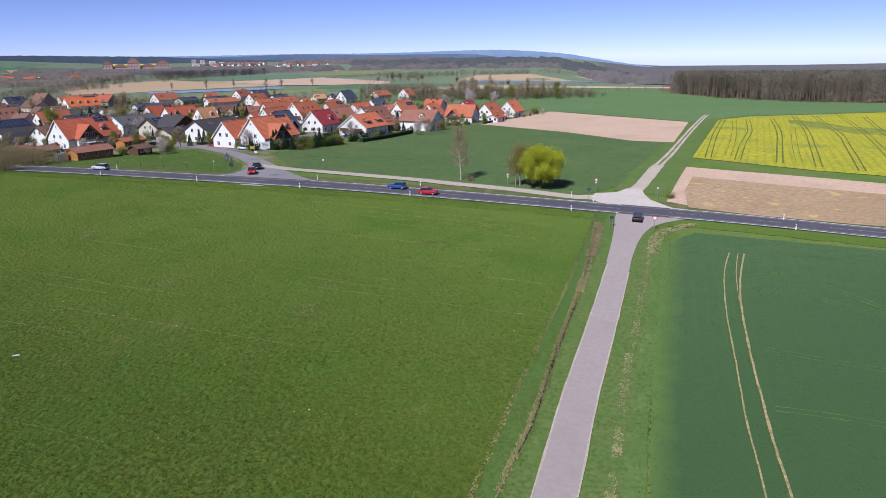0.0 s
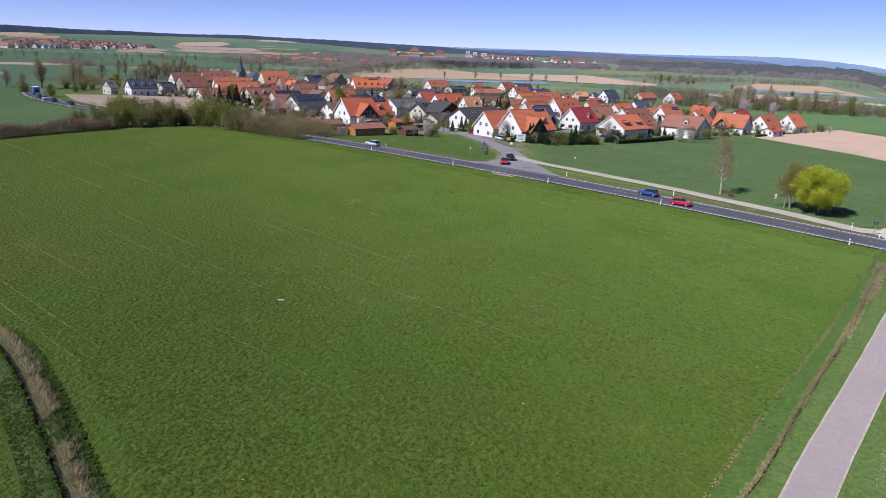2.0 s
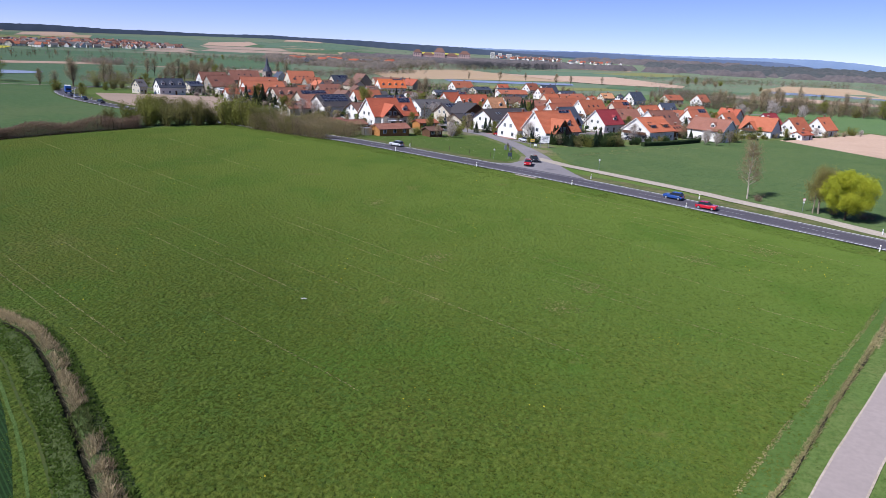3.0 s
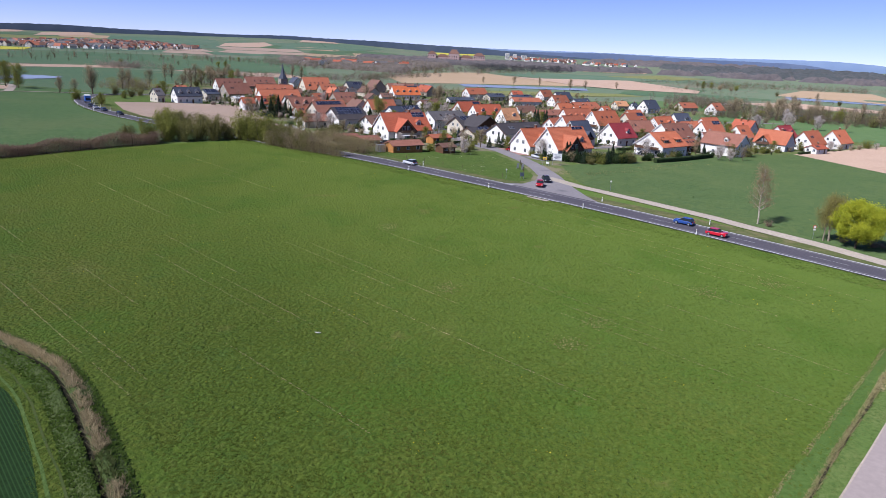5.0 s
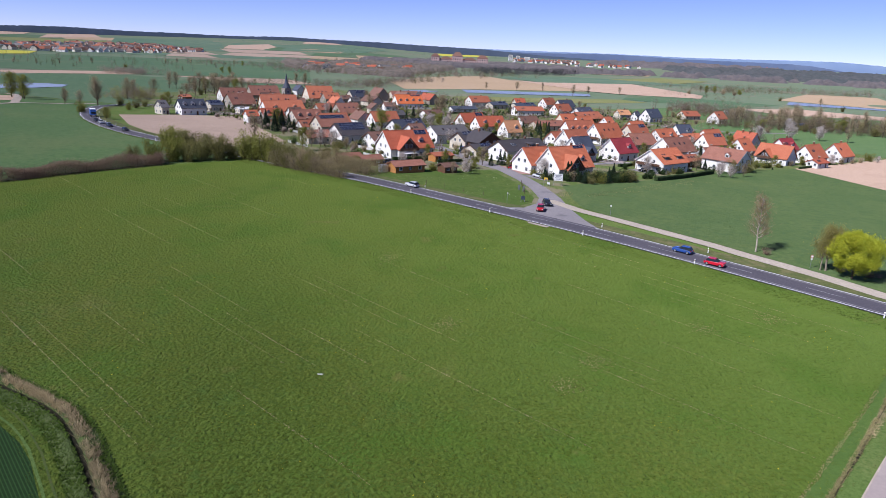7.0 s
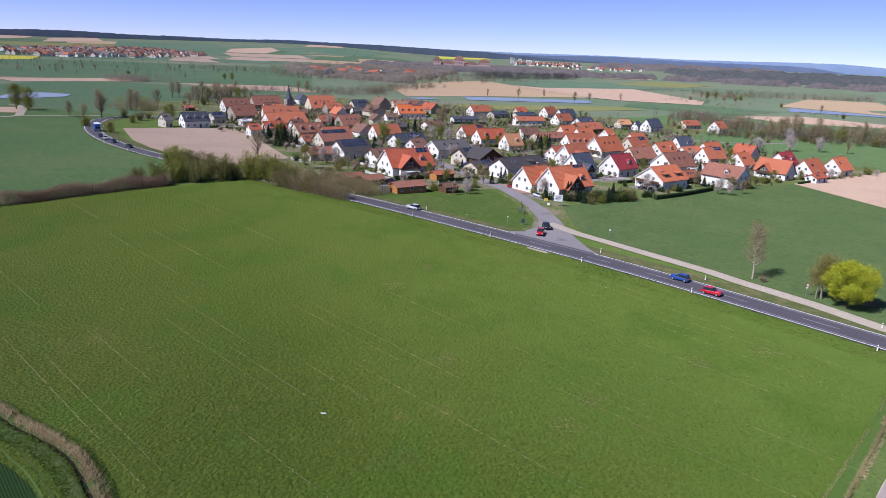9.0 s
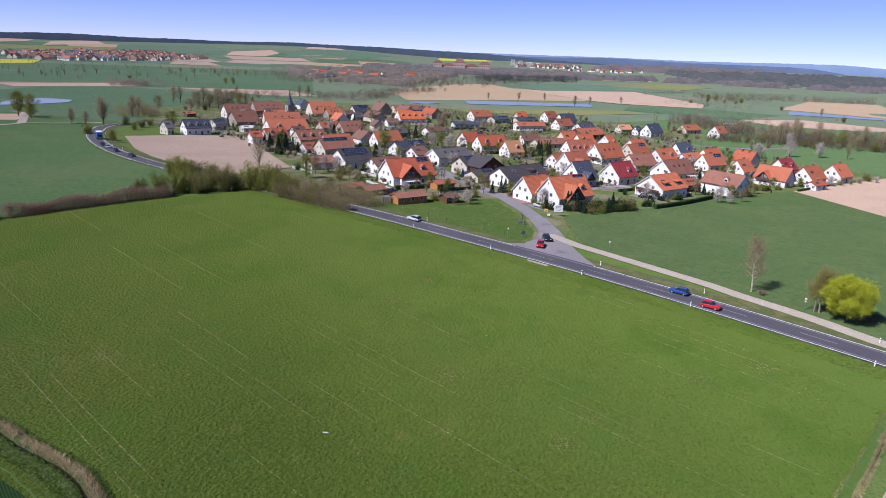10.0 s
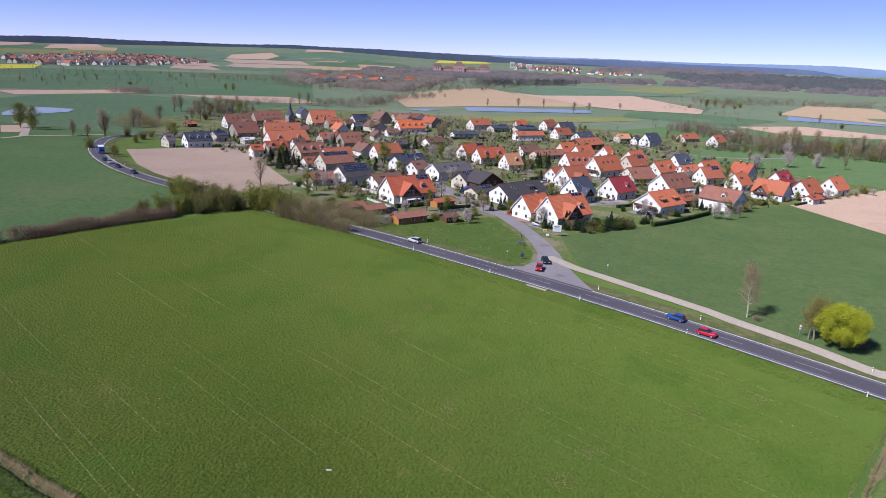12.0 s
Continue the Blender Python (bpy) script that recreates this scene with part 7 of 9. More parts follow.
canopy("tree_belt", "broad belt of bare trees in the valley", [(-420, 1700), (-300, 1780), (-204, 1840), (-1, 1850), (259, 1820), (600, 1740), (640, 1860), (280, 1960), (0, 1960), (-220, 1950), (-440, 1800)], 11, (3, 15), M_WOOD_HAZE, 32, -0.04)
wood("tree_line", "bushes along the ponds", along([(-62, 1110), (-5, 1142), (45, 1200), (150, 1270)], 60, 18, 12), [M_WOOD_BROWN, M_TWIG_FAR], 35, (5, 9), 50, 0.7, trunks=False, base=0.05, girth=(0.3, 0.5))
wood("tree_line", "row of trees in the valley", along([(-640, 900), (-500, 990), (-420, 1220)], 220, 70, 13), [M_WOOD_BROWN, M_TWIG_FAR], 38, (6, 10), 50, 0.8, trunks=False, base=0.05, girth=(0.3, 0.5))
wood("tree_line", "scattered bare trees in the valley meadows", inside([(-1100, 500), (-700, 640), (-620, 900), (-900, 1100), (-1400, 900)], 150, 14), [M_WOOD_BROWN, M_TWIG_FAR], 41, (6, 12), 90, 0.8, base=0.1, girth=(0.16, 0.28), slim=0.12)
wood("tree_line", "trees round the town below the hills", inside([(-1440, 985), (-1330, 1020), (-1277, 1217), (-1347, 1500), (-1573, 1590), (-1740, 1620), (-1780, 1400), (-1645, 1108)], 620, 15), [M_WOOD_HAZE, M_TWIG_FAR, M_WOOD_HAZE], 44, (5, 9), 8, 1.2, trunks=False, base=0.05, lobes=2)
canopy("tree_belt", "bare woods round the castle", [(-980, 1640), (-700, 1600), (-560, 1700), (-400, 1640), (-420, 1900), (-560, 2050), (-900, 1980)], 9, (6, 13), M_WOOD_HAZE, 47)
canopy("tree_belt", "woods across the far valley", [(-620, 2800), (-200, 2750), (100, 3200), (-200, 3700), (-700, 3500)], 24, (3, 18), M_WOOD_HAZE, 50, -0.04)
wood("tree_line", "woods and hedges on the far slopes", inside([(-1500, 2000), (-900, 2100), (-700, 3000), (-1300, 3500), (-2400, 2600)], 150, 18), [M_WOOD_HAZE, M_PINE_HAZE], 53, (5, 9), 6, 1.6, trunks=False, base=0.05, girth=(0.6, 1.2))
wood("tree_line", "trees and shrubs among the village gardens", [s for s in inside([(-330, 330), (-170, 240), (-120, 200), (-70, 240), (-30, 290), (30, 350), (20, 410), (-100, 560), (-260, 560), (-340, 460)], 2200, 19) if all(math.hypot(s[0] - hx, s[1] - hy) > hr for hx, hy, hr in HOUSE_SPOTS)], [M_TWIG_FAR, M_WOOD_BROWN, M_GARDEN, M_WOOD_BROWN, M_GARDEN_DARK], 56, (1.0, 4.2), 60, 0.3, trunks=False, base=0.0, slim=0.45, girth=(0.32, 0.55), lobes=1, core=0.6, upright=0.3)
wood("garden_trees", "bare and budding garden trees between the village houses", [s for s in inside([(-330, 330), (-170, 240), (-120, 215), (-70, 250), (-30, 290), (30, 350), (20, 410), (-60, 520), (-100, 560), (-260, 560), (-340, 460)], 620, 20) if all(math.hypot(s[0] - hx, s[1] - hy) > hr + 0.5 for hx, hy, hr in HOUSE_SPOTS)], [M_WOOD_BROWN, M_TWIG_FAR, M_WOOD_BROWN, M_GARDEN, M_NEEDLE], 57, (4.0, 8.5), 150, 0.45, base=0.15, slim=0.14, girth=(0.18, 0.32))

canopy("woodland", "bare woodland between the fields and the castle", [(-480, 930), (-500, 1010), (-560, 1210), (-640, 1500), (-900, 1560), (-960, 1300), (-800, 1080), (-640, 960)], 7, (3, 9), M_WOOD_MID, 63, -0.02)
wood("woodland_trees", "bare trees that stand out of the woodland", inside([(-470, 770), (-440, 850), (-480, 1000), (-560, 1210), (-700, 1640), (-1000, 1700), (-1000, 1300), (-800, 1020), (-640, 880)], 1100, 63), [M_WOOD_BROWN, M_WOOD_BROWN, M_TWIG_FAR], 64, (7, 14), 46, 0.9, trunks=False, base=0.0, girth=(0.16, 0.3), slim=0.14)
wood("tree_line", "loose brown thickets over the valley meadows", [p for p in inside([(20, 610), (282.2, 526.7), (620, 900), (420, 1500), (-230, 1350), (-140, 1000), (-60, 760)], 2300, 67) if noise.noise((p[0] / 60, p[1] / 110, 8.0)) > 0.06 and not (10 < p[0] < 300 and 840 < p[1] < 1000) and not (0 < p[0] < 330 and 1000 < p[1] < 1200)], [M_WOOD_BROWN, M_WOOD_BROWN, M_TWIG_FAR], 68, (3, 8), 46, 0.7, trunks=False, base=0.0, girth=(0.3, 0.5), slim=0.16)
canopy("tree_belt", "dark woods below the blue hills", [(-120, 2050), (120, 1990), (500, 1900), (900, 2300), (600, 2900), (100, 3100), (-300, 2600)], 20, (3, 18), M_PINE_HAZE, 66, -0.04)

# wooded crests of the hills
def crest(name, label, r, a0, a1, height, mat, seed, drop=60, kind="structure"):
    g = random.Random(seed)
    verts, faces = [], []
    n = int((a1 - a0) * 5)
    for i in range(n + 1):
        a = radians(a0 + (a1 - a0) * i / n)
        rr = r(math.degrees(a))
        x, y = rr * math.sin(a), rr * math.cos(a)
        d = math.degrees(a)
        h = -drop + (height(d) + drop + g.uniform(-1.2, 1.2)) * ease((d - a0) / 6) * ease((a1 - d) / 6)
        verts += [(x, y, -drop), (x, y, h), (x * 1.02, y * 1.02, h + 1.0), (x * 1.025, y * 1.025, -drop)]
    for i in range(n):
        for k in range(3):
            faces.append((4 * i + k, 4 * i + k + 1, 4 * i + 5 + k, 4 * i + 4 + k))
    ob = mesh_part(name, verts, faces, mat, smooth=True)
    return tagged(ob, label, "hills", kind=kind)


def wave(a, *terms):
    return sum(k * math.sin(radians(a * f + p)) for k, f, p in terms)


# backdrop ridges carry their haze in the material colour
crest("backdrop", "wooded hills on the horizon in painted pale blue haze", lambda a: 4700, -27, 22, lambda a: 66 + wave(a, (5, 9, 40), (3, 23, 10)) - 36 * ease((a - 4) / 10) - 90 * ease((a - 9) / 10), M_HILLS_HAZE, 1)
crest("backdrop", "wooded hills below the horizon in painted blue-grey haze", lambda a: 4300, -30, 26, lambda a: 50 + wave(a, (6, 11, 200), (3, 31, 70)) - 110 * ease((a - 2) / 12), M_HILLS_HAZE_NEAR, 2)
crest("backdrop", "dark wooded crest along the left hills", lambda a: 3300 + 850 * ease((a + 62) / 46), -95, -6, lambda a: 63 + wave(a, (3, 8, 0), (2.5, 21, 90), (1.5, 47, 0)) - 34 * ease((a + 26) / 14), M_CREST_HAZE, 3)
crest("backdrop", "low hills behind the eye", lambda a: 4500, 30, 265, lambda a: 48 - 62 * ease((70 - a) / 30) + wave(a, (4, 7, 0)), M_CREST_HAZE, 4)

# the towns and the castle
def far_house(roof, wall, w, length, eave, ridge, label):
    root = tagged(new("house"), label, "house", "houses of the far towns")
    bm = bmesh.new()
    prism_into(bm, [(-w / 2, -1.5), (w / 2, -1.5), (w / 2, eave), (0, ridge), (-w / 2, eave)], -length / 2, length / 2)
    part("wall", bm, M_WALL[wall], root)
    bm = bmesh.new()
    prism_into(bm, roof_profile(w, eave, ridge, 0.5, 0.3), -length / 2 - 0.4, length / 2 + 0.4)
    part("roof", bm, M_ROOF[roof], root)
    for e in (-1, 1):
        for yy in (-w * 0.22, w * 0.22):
            share("window", window_meshes(1.4, 1.5)[1], root, pose(e * (length / 2 + 0.03), yy, 1.2, 0, 0, 90 * e))
    return root


FARS = [far_house("rust", "white", 10, 13, 4.5, 9.5, "small white house with a rusty roof far off"), far_house("brown", "white", 9, 12, 4, 8.5, "small white house with a brown roof far off"), far_house("red", "cream", 10, 15, 5, 10, "cream house with a red roof far off"), far_house("grey", "white", 11, 14, 5, 9, "white house with a grey roof far off")]
placed = set()
for poly, n, seed in (([(-695, 989), (-560, 1139), (-680, 1350), (-820, 1180)], 34, 22), ([(-640, 2400), (-470, 2400), (-380, 2650), (-560, 2650)], 22, 24), ([(-180, 3400), (80, 3400), (80, 3500), (-180, 3500)], 14, 26), ([(-1040, 2150), (-880, 2150), (-860, 2300), (-1000, 2300)], 16, 27)):
    g = random.Random(seed)
    for x, y in inside(poly, n, seed):
        proto = g.choice(FARS)
        m = pose(x, y, tz(x, y), 0, 0, g.choice((20, 62, 110, 150)) + g.uniform(-10, 10))
        if proto not in placed:
            placed.add(proto)
            proto.matrix_basis = m
        else:
            copy_thing(proto, m)


def town(label, poly, n, seed):
    """The houses of a far town as one mass, walls and roofs."""
    g = random.Random(seed)
    bm = bmesh.new()
    for x, y in inside(poly, n, seed):
        w, l, e = g.uniform(8, 11), g.uniform(10, 16), g.uniform(3.5, 5.5)
        m = pose(x, y, tz(x, y), 0, 0, g.choice((20, 62, 110, 150)) + g.uniform(-12, 12))
        r = e + w * 0.5
        prism_into(bm, [(-w / 2, -1.5), (w / 2, -1.5), (w / 2, e), (0, r), (-w / 2, e)], -l / 2, l / 2, g.choice((0, 0, 1)), m)
        prism_into(bm, roof_profile(w, e, r, 0.5, 0.3), -l / 2 - 0.4, l / 2 + 0.4, g.choice((2, 3, 3, 5)), m)
    ob = part("town", bm, [M_WALL["white"], M_WALL["cream"], M_ROOF["rust"], M_ROOF["brown"], M_ROOF["red"], M_ROOF["grey"]])
    tagged(ob, label, "town", kind="stuff")


town("small town of white houses with rusty roofs", [(-1430, 995), (-1338, 1028), (-1287, 1217), (-1357, 1495), (-1573, 1573), (-1720, 1600), (-1760, 1400), (-1635, 1118)], 420, 21)
town("far town of pale houses on a rise", [(-853, 2506), (-630, 2670), (-800, 3300), (-980, 2900)], 110, 23)


def block(x, y, w, d, h, label):
    root = tagged(new("tower_block"), label, "tower block", "tower blocks")
    root.matrix_basis = pose(x, y, tz(x, y), 0, 0, 20)
    bm = bmesh.new()
    box_into(bm, -w / 2, w / 2, -d / 2, d / 2, -2, h)
    part("wall", bm, M_WALL["white"], root)
    bm = bmesh.new()
    box_into(bm, -w / 2 + 0.5, w / 2 - 0.5, -d / 2 + 0.5, d / 2 - 0.5, h, h + 1.2)
    part("roof", bm, M_ROOF["grey"], root)
    for k in range(int(h / 3.2)):
        bm = bmesh.new()
        box_into(bm, -w / 2 + 1, w / 2 - 1, -d / 2 - 0.1, -d / 2 + 0.1, 1 + k * 3.2, 2.4 + k * 3.2)
        part("window", bm, M_GLASS, root)


block(-930, 2740, 16, 14, 24, "white concrete tower block in the far town")
block(-905, 2760, 15, 13, 21, "white concrete tower block in the far town")
block(-870, 2770, 22, 13, 18, "white concrete tower block in the far town")
block(-840, 2790, 16, 13, 14, "low white concrete block in the far town")


def castle(x, y, turn):
    root = tagged(new("castle"), "long pinkish castle with red roofs on the far rise", "castle")
    root.matrix_basis = pose(x, y, tz(x, y), 0, 0, turn)
    for cx, w, d, e, r in ((-66, 22, 26, 22, 30), (-38, 34, 18, 16, 23), (-8, 28, 26, 25, 36), (24, 36, 18, 16, 23), (58, 30, 26, 22, 30)):
        bm = bmesh.new()
        box_into(bm, cx - w / 2, cx + w / 2, -d / 2, d / 2, -5, e)
        wing = part("wing", bm, M_WALL_PINK, root)
        bm = bmesh.new()
        lo = [bm.verts.new(c) for c in ((cx - w / 2 - 0.6, -d / 2 - 0.6, e), (cx + w / 2 + 0.6, -d / 2 - 0.6, e), (cx + w / 2 + 0.6, d / 2 + 0.6, e), (cx - w / 2 - 0.6, d / 2 + 0.6, e))]
        top = [bm.verts.new((cx - w * 0.2, 0, r)), bm.verts.new((cx + w * 0.2, 0, r))]
        for f in (lo[::-1], (lo[0], lo[1], top[1], top[0]), (lo[1], lo[2], top[1]), (lo[2], lo[3], top[0], top[1]), (lo[3], lo[0], top[0])):
            bm.faces.new(f)
        part("roof", bm, M_ROOF["brown"], wing)
        for k in range(int(w / 6)):
            for s in range(int(e / 7)):
                bm = bmesh.new()
                wx = cx - w / 2 + 3 + k * 6
                box_into(bm, wx - 0.9, wx + 0.9, -d / 2 - 0.15, -d / 2 + 0.1, 2 + s * 7, 5.4 + s * 7)
                part("window", bm, M_GLASS, wing)


castle(-735, 1757, 22)


# the old church spire between the farm roofs
def church(x, y):
    root = tagged(new("church_tower"), "slender grey slate church spire above old roofs", "church tower")
    root.matrix_basis = pose(x, y, tz(x, y), 0, 0, 62)
    bm = bmesh.new()
    box_into(bm, -2.4, 2.4, -2.4, 2.4, -1, 12)
    part("wall", bm, M_WALL["stone"], root)
    bm = bmesh.new()
    ring = [bm.verts.new((2.9 * math.cos(k * math.pi / 4 + 0.39), 2.9 * math.sin(k * math.pi / 4 + 0.39), 12)) for k in range(8)]
    mid = [bm.verts.new((1.2 * math.cos(k * math.pi / 4 + 0.39), 1.2 * math.sin(k * math.pi / 4 + 0.39), 15.5)) for k in range(8)]
    tip = bm.verts.new((0, 0, 22))
    bm.faces.new(ring[::-1])
    for k in range(8):
        bm.faces.new((ring[k], ring[(k + 1) % 8], mid[(k + 1) % 8], mid[k]))
        bm.faces.new((mid[k], mid[(k + 1) % 8], tip))
    part("spire", bm, M_ROOF["slate"], root)
    for yy in (-1, 1):
        window(root, yy * 2.41, 0, 8.5, 90 * yy, 1.2, 2.0)
        window(root, 0, yy * 2.41, 8.5, 0 if yy < 0 else 180, 1.2, 2.0)


church(-290, 395)

# ------------------------------------------------------------------ gardens: drives, hedges and plants round each house
def free(x, y, gap=0.0):
    """True where no house, road or lane stands."""
    for hx, hy, turn, l, w in HOUSES:
        c, s = math.cos(radians(turn)), math.sin(radians(turn))
        u, v = (x - hx) * c + (y - hy) * s, -(x - hx) * s + (y - hy) * c
        if abs(u) < l / 2 + 1.2 + gap and abs(v) < w / 2 + 1.2 + gap:
            return False
    for px, py, r in WAYS:
        if math.hypot(x - px, y - py) < r + gap:
            return False
    return True


WAYS = [(x, y, 9.5) for x, y in MAIN] + [(x, y, 2.6) for line in LANES for x, y in line]
WAYS += [(x, y, 5.5) for x, y in smooth_line([(-44, 165), (-47, 180), (-54, 193), (-63, 206), (-77, 221), (-95, 240), (-118, 266)], 3)]
garden = random.Random(404)
VILLAGE = [(-330, 318), (-262, 318), (-214, 272), (-166, 228), (-150, 196), (-60, 200), (-45, 218), (-30, 242), (-11, 288), (15, 324), (60, 392), (20, 412), (-30, 470), (-100, 560), (-260, 560), (-340, 460)]


def in_village(x, y):
    c = False
    for i in range(len(VILLAGE)):
        (x1, y1), (x2, y2) = VILLAGE[i], VILLAGE[i - 1]
        if (y1 > y) != (y2 > y) and x < (x2 - x1) * (y - y1) / (y2 - y1) + x1:
            c = not c
    return c


DRIVES = []
for hx, hy, turn, l, w in list(HOUSES):
    c, s = math.cos(radians(turn)), math.sin(radians(turn))
    place = lambda u, v: (hx + u * c - v * s, hy + u * s + v * c)
    side = garden.choice((-1, 1))
    # a paved drive or terrace beside the gable
    u0, u1 = side * (l / 2 + 0.4), side * (l / 2 + garden.uniform(4, 7))
    v0, v1 = -w * garden.uniform(0.2, 0.6), w * garden.uniform(0.2, 0.5)
    mid = place((u0 + u1) / 2 + side, (v0 + v1) / 2)
    if in_village(*mid) and free(*mid):
        mat, word = garden.choice(((M_OLD_ASPHALT, "grey asphalt"), (M_PAVER, "reddish paved"), (M_CONCRETE, "pale concrete"), (M_GRAVEL, "gravel")))
        drape("drive", [place(u0, v0), place(u1, v0), place(u1, v1), place(u0, v1)], mat, 0.115, 5, "%s drive beside a house" % word, "drive")
        DRIVES.append((mid[0], mid[1], turn + garden.choice((0, 90, 180))))
    # a hedge along one border of the plot
    if garden.random() < (0.75 if hy < 360 else 0.35):
        v = garden.choice((-1, -1, 1)) * (w / 2 + garden.uniform(4.5, 7))
        ends = [place(u, v) for u in (-l / 2 - 3, 0, l / 2 + 3)]
        if all(in_village(*p) and free(*p, 0.3) for p in ends):
            clipped(ends, garden.uniform(0.8, 1.4), garden.uniform(1.0, 1.9), "dark green clipped hedge along a garden border")
    # shrubs and small trees
    for _ in range(6 if hy < 325 else 1):
        a, r = garden.uniform(0, 6.283), max(l, w) / 2 + garden.uniform(0.5, 8)
        x, y = hx + r * math.cos(a), hy + r * math.sin(a)
        if in_village(x, y) and free(x, y, 0.4):
            kind = garden.choice(("bush", "bush", "dark", "dark", "dark", "conifer", "bare", "spring", "blossom"))
            tree(x, y, kind, garden.uniform(1.8, 3.6) if kind in ("bush", "dark") else garden.uniform(3.2, 6.5))
# larger garden trees between the houses
for x, y, kind, h in ((-225.1, 348.9, "conifer", 8), (-170.6, 310.6, "spring", 10), (-205, 368, "bare", 8), (-198, 374.5, "conifer", 6), (-199, 388, "spring", 6), (-191, 395, "bare", 7), (-161.5, 349, "blossom", 7),
                      (-155, 346, "spring", 8), (-151, 346.5, "blossom", 6), (-193, 432.6, "bare", 11), (-198, 436, "bare", 10), (-144.7, 349.4, "bare", 6), (-141, 352.7, "bush", 5), (-127.7, 345, "spring", 5),
                      (-126, 351.9, "bush", 4), (-117, 360, "spring", 8), (-112, 358.5, "conifer", 7), (-112.4, 369, "spring", 8), (-107, 368, "conifer", 7), (-103, 371, "conifer", 6.5), (-82, 304, "dark", 4),
                      (-87, 317.7, "bush", 5), (-213, 360, "bare", 8), (-261, 452, "bare", 10), (-125.6, 541.7, "bare", 8), (-124, 553.7, "spring", 6), (-165, 494, "conifer", 6), (-129, 323, "bare", 5),
                      (-9.6, 268.8, "blossom", 4.6), (-5.7, 269.5, "blossom", 4.2), (-1.6, 277, "bare", 5), (-27.5, 367, "blossom", 5), (1.7, 430, "blossom", 8), (32.5, 351.3, "blossom", 4), (-23.5, 301.5, "conifer", 6), (-238.8, 350.5, "bush", 4)):
    if free(x, y, -1.0):
        tree(x, y, kind, h)
# tall bare trees behind the old farmhouses
for k, (x, y) in enumerate(((-435.7, 460.2), (-416.1, 443.8), (-430.7, 466.2), (-403.8, 443.2), (-424.5, 473.6), (-398.0, 449.8), (-418.7, 480.5), (-388.9, 452.7), (-394.7, 468.5), (-378.7, 457.0), (-372.1, 457.3), (-437.2, 493.0), (-420.4, 495.6))):
    tree(x, y, "spring" if k % 5 == 3 else "bare", 10.5 + (k * 7 % 5) * 0.8)
# fences and small sheds in the gardens
M_FENCE = material("grey_fence_wood", [(0.30, 0.25, 0.19), (0.36, 0.30, 0.23), (0.22, 0.18, 0.14)], (0.5, 5.0), 0.9, 0.3, 10.0)


def fence(a, b, white):
    """A paling fence from one corner of a plot to the next: posts, two rails and boards."""
    root = tagged(new("fence"), "white painted garden fence" if white else "weathered grey wooden garden fence", "fence")
    root.matrix_basis = pose(a[0], a[1], tz(*a), 0, 0, math.degrees(math.atan2(b[1] - a[1], b[0] - a[0])))
    long, rise = math.dist(a, b), tz(*b) - tz(*a)
    mat = M_FRAME if white else M_FENCE
    bm = bmesh.new()
    for k in range(int(long / 2.2) + 1):
        u = k * 2.2
        box_into(bm, u - 0.05, u + 0.05, -0.05, 0.05, rise * u / long - 0.3, rise * u / long + 1.15)
    part("framework", bm, mat, root)
    bm = bmesh.new()
    for k in range(int(long / 0.34)):
        u = k * 0.34 + 0.1
        box_into(bm, u, u + 0.22, -0.08, -0.055, rise * u / long + 0.1, rise * u / long + 1.0)
    part("paling", bm, mat, root)


def garden_shed(x, y, turn, roof):
    root = tagged(new("garden_shed"), "small wooden garden shed with a dark low roof", "shed")
    root.matrix_basis = pose(x, y, tz(x, y), 0, 0, turn)
    bm = bmesh.new()
    prism_into(bm, [(-1.2, -0.4), (1.2, -0.4), (1.2, 2.0), (0, 2.6), (-1.2, 2.0)], -1.6, 1.6)
    part("wall", bm, M_WALL["timber"], root)
    bm = bmesh.new()
    prism_into(bm, roof_profile(2.4, 2.0, 2.6, 0.25, 0.1), -1.8, 1.8)
    part("roof", bm, M_ROOF[roof], root)


sheds = 0
for n, (hx, hy, turn, l, w) in enumerate(list(HOUSES)):
    c, s_ = math.cos(radians(turn)), math.sin(radians(turn))
    corner = lambda u, v: (hx + u * c - v * s_, hy + u * s_ + v * c)
    far = w / 2 + garden.uniform(5, 9)
    for u0, u1, v0, v1 in ((-l / 2 - 4, l / 2 + 4, -far, -far), (-l / 2 - 5, -l / 2 - 5, -far, w / 2)):
        a, b = corner(u0, v0), corner(u1, v1)
        if garden.random() < (0.6 if hy < 360 else 0.3) and all(in_village(*p) and free(*p, 0.2) for p in (a, b, ((a[0] + b[0]) / 2, (a[1] + b[1]) / 2))):
            fence(a, b, garden.random() < 0.3)
    p = corner(garden.choice((-1, 1)) * (l / 2 + 5.5), w / 2 + garden.uniform(1, 6))
    if sheds < 26 and in_village(*p) and free(*p, 1.6):
        sheds += 1
        garden_shed(p[0], p[1], turn + garden.choice((0, 90)), garden.choice(("brown", "dark", "rust")))
# shrubs along the edge of the wheat field
for x, y in along([(-44, 217), (-30, 241), (-12, 286), (14, 321)], 46, 3.0, 77):
    if free(x - 2.5, y, 0.2):
        tree(x - 2.5, y, garden.choice(("bush", "dark", "dark", "conifer")), garden.uniform(1.4, 3.2))
for x, y in along([(-57, 208.5), (-50, 210.5), (-44, 215.5), (-38, 223), (-33, 231.5)], 44, 2.0, 78):
    if free(x - 1.2, y + 1.2, -0.4):
        tree(x - 1.2, y + 1.2, garden.choice(("bush", "dark", "dark", "dark", "dark", "conifer")), garden.uniform(2.2, 4.2))

